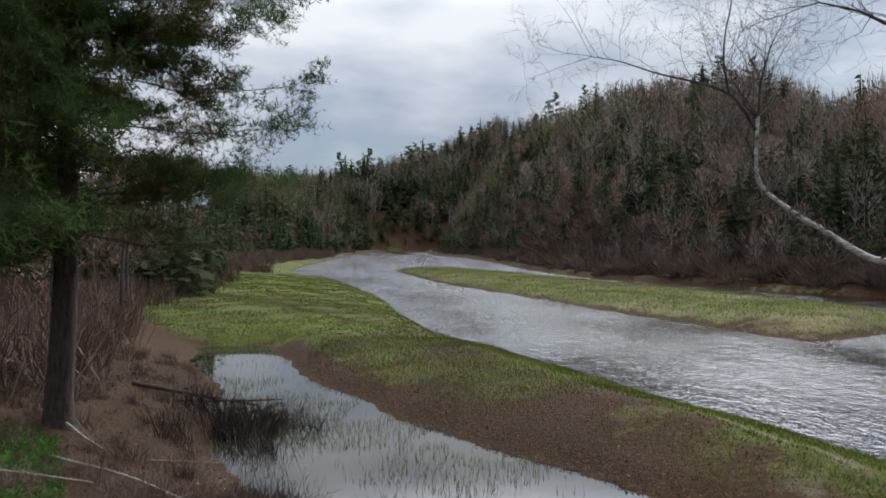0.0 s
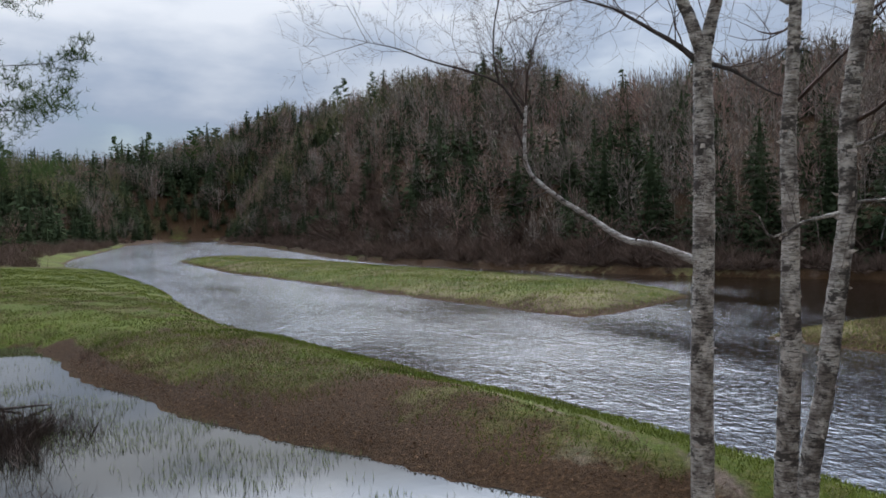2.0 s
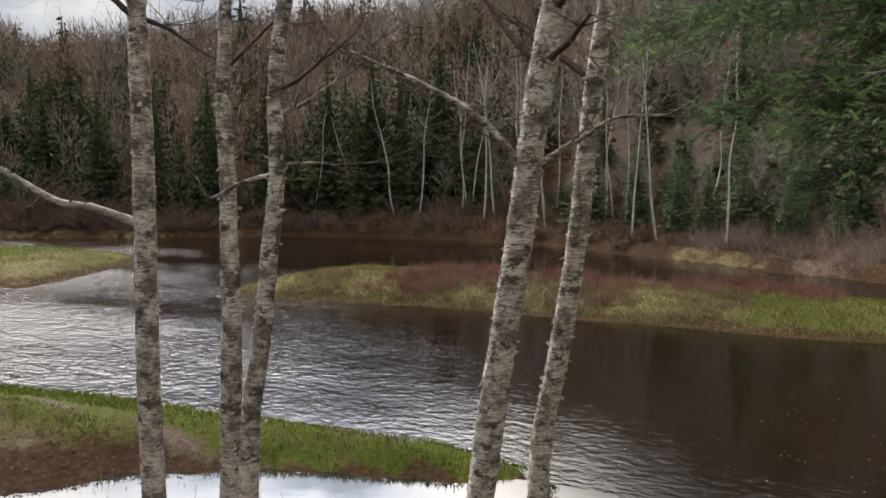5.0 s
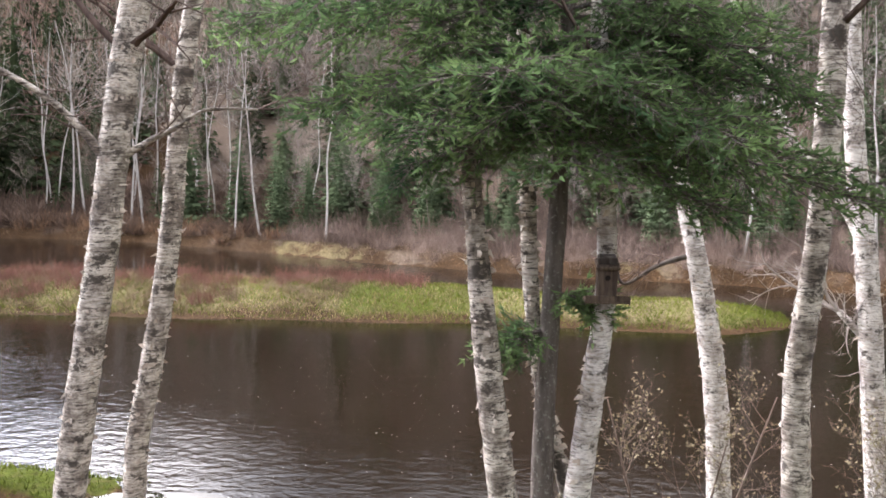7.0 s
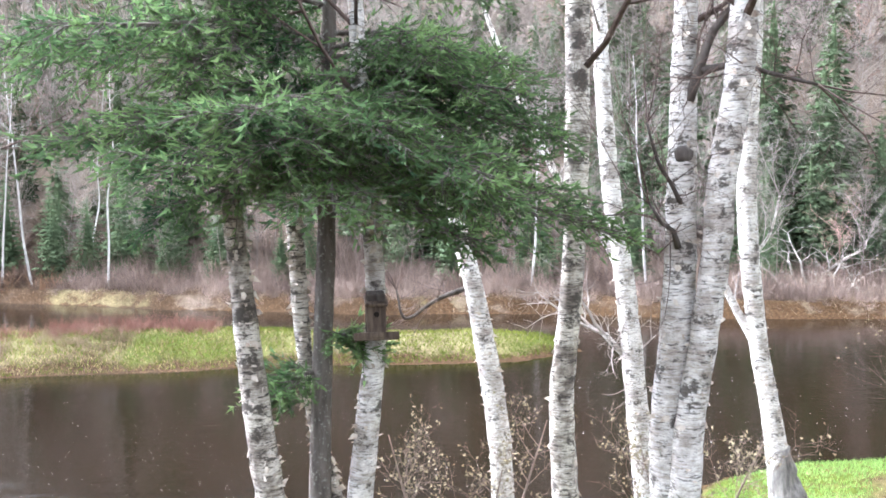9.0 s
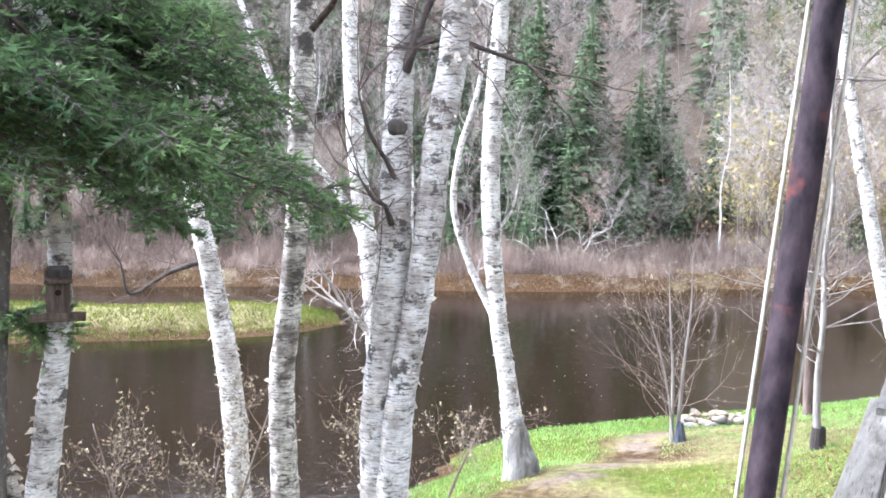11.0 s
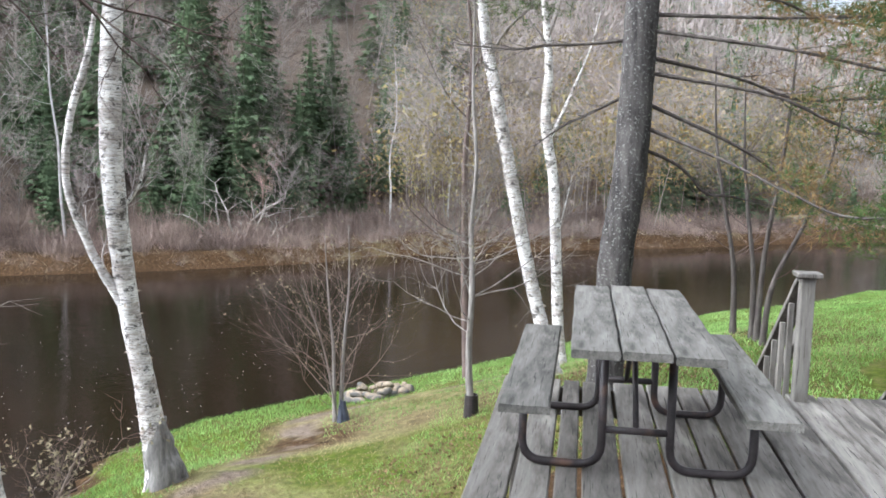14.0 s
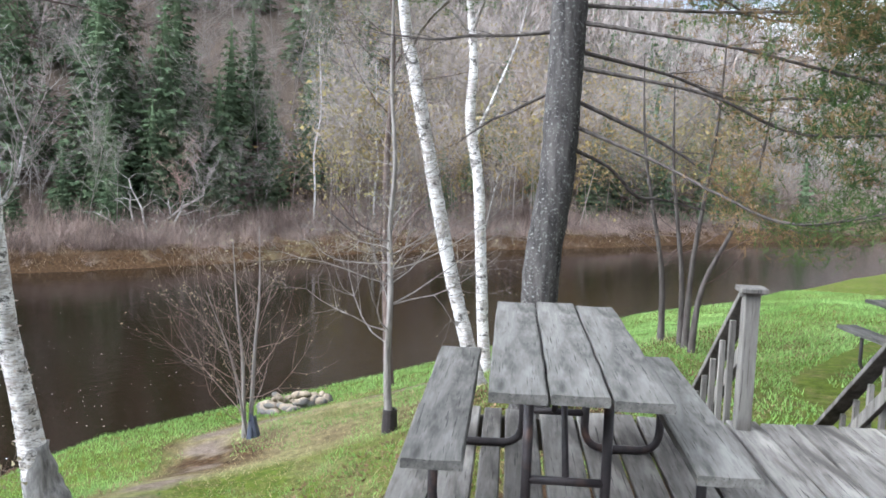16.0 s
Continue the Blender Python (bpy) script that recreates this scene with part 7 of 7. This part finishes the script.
bx, by = cr.uniform(-2.6, 4.5, 60), cr.uniform(11.5, 15.2, 60)
stuff("shore_thicket", scatter(BRUSH_T, bx, by, height(bx, by) - 0.05, cr.uniform(0.3, 0.6, 60), cr), DARK_TWIGS, "low bare twigs at the near pond shore", "brush")
p, s = sown(30000, (-14, 3, 8, 32), lambda x, y, s, k, c: (k == 1) & (s > 0.4) & (c[:, 0] < 0.4))
a = cr.uniform(0, 2 * np.pi, len(p))
d = np.stack([np.cos(a), np.sin(a), cr.normal(0.06, 0.10, len(p))], 1) * cr.uniform(0.1, 0.55, len(p))[:, None]
w = np.stack([-np.sin(a), np.cos(a), np.zeros(len(p))], 1) * 0.006
q = p + np.array([0, 0, 0.02])
stuff("fallen_twigs", np.stack([q - w, q + w, q + d], 1)[:14000], DARK_TWIGS, "fallen twigs and stalks on the brown slope", "twigs")
n = 9000
q = (p + np.array([0, 0, 0.025]))[cr.integers(0, len(p), n)] + cr.normal(0, 0.1, (n, 3)) * np.array([1, 1, 0])
e1, e2 = cr.normal(0, 0.03, (n, 3)), cr.normal(0, 0.03, (n, 3))
stuff("leaf_litter", np.stack([q, q + e1, q + e2], 1), LITTER, "brown fallen leaves under the pines", "leaves")
p, s = sown(14000, (5.6, 9.5, -11, -5), lambda x, y, s, k, c: (k == 1) & (s > 5.0) & (x < 8.2))
n = min(5000, len(p))
q = p[:n] + np.array([0, 0, 0.02])
e1, e2 = cr.normal(0, 0.018, (n, 3)), cr.normal(0, 0.018, (n, 3))
stuff("leaf_litter", np.stack([q, q + e1, q + e2], 1), LITTER, "dry leaves drifted beside the deck", "leaves")
p, s = sown(40000, (-10, -3.8, 9, 17.5), lambda x, y, s, k, c: (k == 1) & (x < -4.2 - (y - 12) * 0.36) & (wander(x, y, 1.1, 4) > -0.15))
n = min(6500, len(p))
q = p[:n] + np.stack([np.zeros(n), np.zeros(n), cr.uniform(0.02, 0.17, n)], 1)
e1, e2 = cr.normal(0, 0.05, (n, 3)), cr.normal(0, 0.05, (n, 3))
stuff("low_greenery", np.stack([q, q + e1, q + e2], 1), LUSH, "low bright green plants on the brown slope", "plants")


def log(label, a, b, radius, mat, seed, bend=0.05, name="log", stubs=2):
    r = np.random.default_rng(seed)
    a, b = np.array(a, float), np.array(b, float)
    a[2] += ground_at(a[0], a[1]) if ground_at(a[0], a[1]) > 0 else 0
    b[2] += ground_at(b[0], b[1]) if ground_at(b[0], b[1]) > 0 else 0
    base = (a + b) / 2
    m = base + r.normal(0, bend, 3) * np.linalg.norm(b - a) * np.array([1, 1, 0.2])
    ob = empty(name, base)
    mesh_object("trunk", stem_mesh("trunk", shifted([(*a, radius), (*m, radius * 0.85), (*b, radius * 0.5)], base), 9, 0.12, 0.12, 0, seed), mat, ob)
    for k in range(stubs):
        f = r.uniform(0.3, 0.9)
        p = a + (b - a) * f - base
        q = p + r.normal(0, 0.25, 3) + np.array([0, 0, 0.2])
        mesh_object("branch_stub", stem_mesh("branch_stub", [(*p, radius * 0.4), (*((p + q) / 2 + r.normal(0, 0.02, 3)), radius * 0.3), (*q, radius * 0.12)], 6, 0.1, 0.08, 0, seed + k), mat, ob)
    return tagged(ob, label, "log" if name == "log" else name)


log("thin bleached pole lying across the brown slope", (-5.6, 15.3, 0.1), (-2.6, 13.2, 0.12), 0.03, DEADWOOD, 1)
log("dark fallen log between the two pools", (-6.9, 25.4, 0.1), (-3.2, 25.2, 0.08), 0.07, DARK_LIMB, 2, 0.02)
log("dark fallen log reaching into the pond", (-5.4, 24.0, 0.1), (-2.6, 26.2, 0.06), 0.05, DARK_LIMB, 3, 0.02)
log("short bleached stick on a fallen log", (-5.3, 24.6, 0.2), (-4.3, 24.5, 0.2), 0.035, DEADWOOD, 4, 0.0, stubs=0)
log("bleached branch leaning by the dark pine", (-6.3, 18.2, 0.25), (-5.2, 17.2, 0.05), 0.035, DEADWOOD, 5, 0.02)
log("thin dead branch lying on the litter", (-4.4, 17.0, 0.05), (-3.2, 18.3, 0.15), 0.025, BRUSH, 6, 0.06)
log("thin dead branch on the near slope", (-5.9, 13.2, 0.05), (-4.3, 13.6, 0.1), 0.025, DEADWOOD, 7, 0.05)
log("bleached log leaning on the far bank", (53.2, 40.5, 0.2), (56.4, 43.6, 1.0), 0.11, DEADWOOD, 8, 0.01, stubs=0)

# tangled dead crown fallen on the far bank
dead = tagged(empty("fallen_crown", (37.8, -21.7, ground_at(37.8, -21.7))), "bleached tangled crown of a fallen tree on the far bank", "dead tree")
for k in range(13):
    out = []
    twig_tree(cr, (cr.normal(0, 0.6), cr.normal(0, 1.0), 0.1), unit([cr.normal(-0.2, 0.5), cr.normal(0, 0.9), cr.uniform(0.3, 1.0)]), cr.uniform(1.6, 2.9), 0.07, 2, out, bend=0.45, rise=-0.1, kids=(1, 2))
    tube_object("branch", out, DEADWOOD, dead, 4)

# white birches and snags standing along the far bank
for n, (x, y, tall, lean, rad) in enumerate(((57.4, 26.0, 4.6, 0.2, 0.16), (54.5, 42.0, 12, -2.6, 0.11), (55.2, 40.4, 12, 1.8, 0.1), (55.0, 34.0, 13, 0.6, 0.11), (55.8, 33.4, 14, -1.6, 0.11), (56.6, 32.6, 13, 2.2, 0.1), (54.0, 30.0, 13, -0.9, 0.1), (53.6, 28.8, 12, 1.6, 0.1), (53.0, 27.6, 12, -1.3, 0.09),
                                               (54.5, 46.0, 9, -2.8, 0.09), (53.5, 50.0, 10, 1.6, 0.09), (49.5, 19.8, 12, 1.2, 0.09), (48.9, 18.0, 13, -1.5, 0.1), (46.5, 13.2, 12, 0.8, 0.09), (40.8, -8.5, 10, 1.2, 0.09), (38.6, -13.6, 11, -1.2, 0.09), (37.2, -30.2, 10, 0.9, 0.09), (36.6, -34.0, 9, -0.8, 0.09),
                                               (58.0, 38, 14, 1.2, 0.09), (58.4, 37.6, 14, -1.4, 0.09), (57.6, 36.8, 13, 2.4, 0.08), (56.8, 29.5, 12, -1.8, 0.09), (57.3, 29.0, 13, 0.9, 0.09), (60, 33, 14, -0.6, 0.09), (60.5, 32.4, 15, 1.9, 0.09), (55.2, 24.2, 12, 1.4, 0.08), (54.6, 23.2, 12, -1.1, 0.08), (52.2, 21.4, 11, 0.5, 0.08), (51.2, 15.5, 11, 1.3, 0.08), (59, 44, 13, -1.6, 0.09))):
    g = ground_at(x, y)
    snag = n == 0
    hardwood("dead_snag" if snag else "birch_tree", "broken pale snag standing in the far brush" if snag else "slender white birch on the far bank", [(x + lean * 0.4 * f + cr.normal(0, 0.08) * min(1, 3 * f), y - lean * 0.6 * f + cr.normal(0, 0.11) * min(1, 3 * f), g + tall * f, 0.75 * rad * (1 - (0.3 if snag else 0.8) * f)) for f in (0, 0.2, 0.4, 0.6, 0.8, 1.0)],
             FAR_BIRCH, (), 400 + n, None, twig=FAR_BIRCH, crown=0 if snag else 12, reach=2.6, group="" if snag else "birches on the far bank", flare=0.2)

# brace, knot and guard details near at hand
knot = tagged(empty("tree_knot", (5.235, -2.115, 5.26)), "dark knot on the white birch", "knot")
part("scar", stone_mesh((0.03, 0.06, 0.052), 900), DARK_LIMB, knot)
guard = tagged(empty("trunk_guard", (8.6, -8.8, ground_at(8.6, -8.8))), "dark guard round the foot of the sapling", "tree guard")
bm = bmesh.new()
bmesh.ops.create_cone(bm, cap_ends=False, segments=14, radius1=0.10, radius2=0.085, depth=0.30, matrix=Matrix.Translation((0, 0, 0.13)))
bmesh.ops.solidify(bm, geom=bm.faces, thickness=0.008)
part("sleeve", bm, STEEL, guard)

# scrub on the brown slope, foam and painted glints on the water, a scrap of plastic by the shrub
bx, by = cr.uniform(-14, -0.5, 1400), cr.uniform(11, 34, 1400)
bz, bs, bk = land(bx, by)
ok = (bk == 1) & (bs > 0.5) & (land_cover(bx, by, bs, bk)[:, 0] < 0.4)
bx, by, bz = bx[ok][:620], by[ok][:620], bz[ok][:620]
stuff("slope_scrub", scatter(BRUSH_T, bx, by, bz - 0.04, cr.uniform(0.16, 0.42, len(bx)), cr), DARK_BRUSH, "low dead ferns and stalks on the brown slope", "scrub")
# the third and largest cluster is white specks standing for sparkle on the ripples
fx2 = np.concatenate([cr.normal(19.5, 2.6, 230), cr.uniform(14, 25, 200), cr.normal(17, 3.2, 620)])
fy2 = np.concatenate([cr.normal(-8.5, 2.6, 230), cr.uniform(-14, 12, 200), cr.normal(3.5, 3.6, 620)])
ok = land(fx2, fy2)[1] < -0.4
q = np.stack([fx2, fy2, np.full(len(fx2), 0.006)], 1)[ok]
a = cr.uniform(0, 2 * np.pi, len(q))
w = np.where(q[:, 1] > -4, cr.uniform(0.003, 0.011, len(q)), cr.uniform(0.005, 0.016, len(q)))
rows = [np.stack([q[:, 0] + np.cos(a + t) * w, q[:, 1] + np.sin(a + t) * w, q[:, 2]], 1) for t in (0, 1.3, 2.6, 4.2)]
stuff("foam_glint_flecks", np.concatenate([np.stack([rows[0], rows[1], rows[2]], 1), np.stack([rows[0], rows[2], rows[3]], 1)]), FOAM_GLINT, "white flecks on the dark river, drifting foam and painted glints", "foam")
wrap = tagged(empty("plastic_wrap", (10.98, -8.5, ground_at(10.98, -8.5))), "torn dull blue plastic wrapped at the shrub's foot", "plastic")
bm = bmesh.new()
bmesh.ops.create_cone(bm, cap_ends=False, segments=11, radius1=0.085, radius2=0.05, depth=0.28, matrix=Matrix.Translation((0, 0, 0.13)))
for v in bm.verts:
    v.co += Vector((cr.normal(0, 0.015), cr.normal(0, 0.015), cr.normal(0, 0.04)))
bmesh.ops.solidify(bm, geom=bm.faces, thickness=0.006)
part("sheet", bm, BLUE_PLASTIC, wrap)
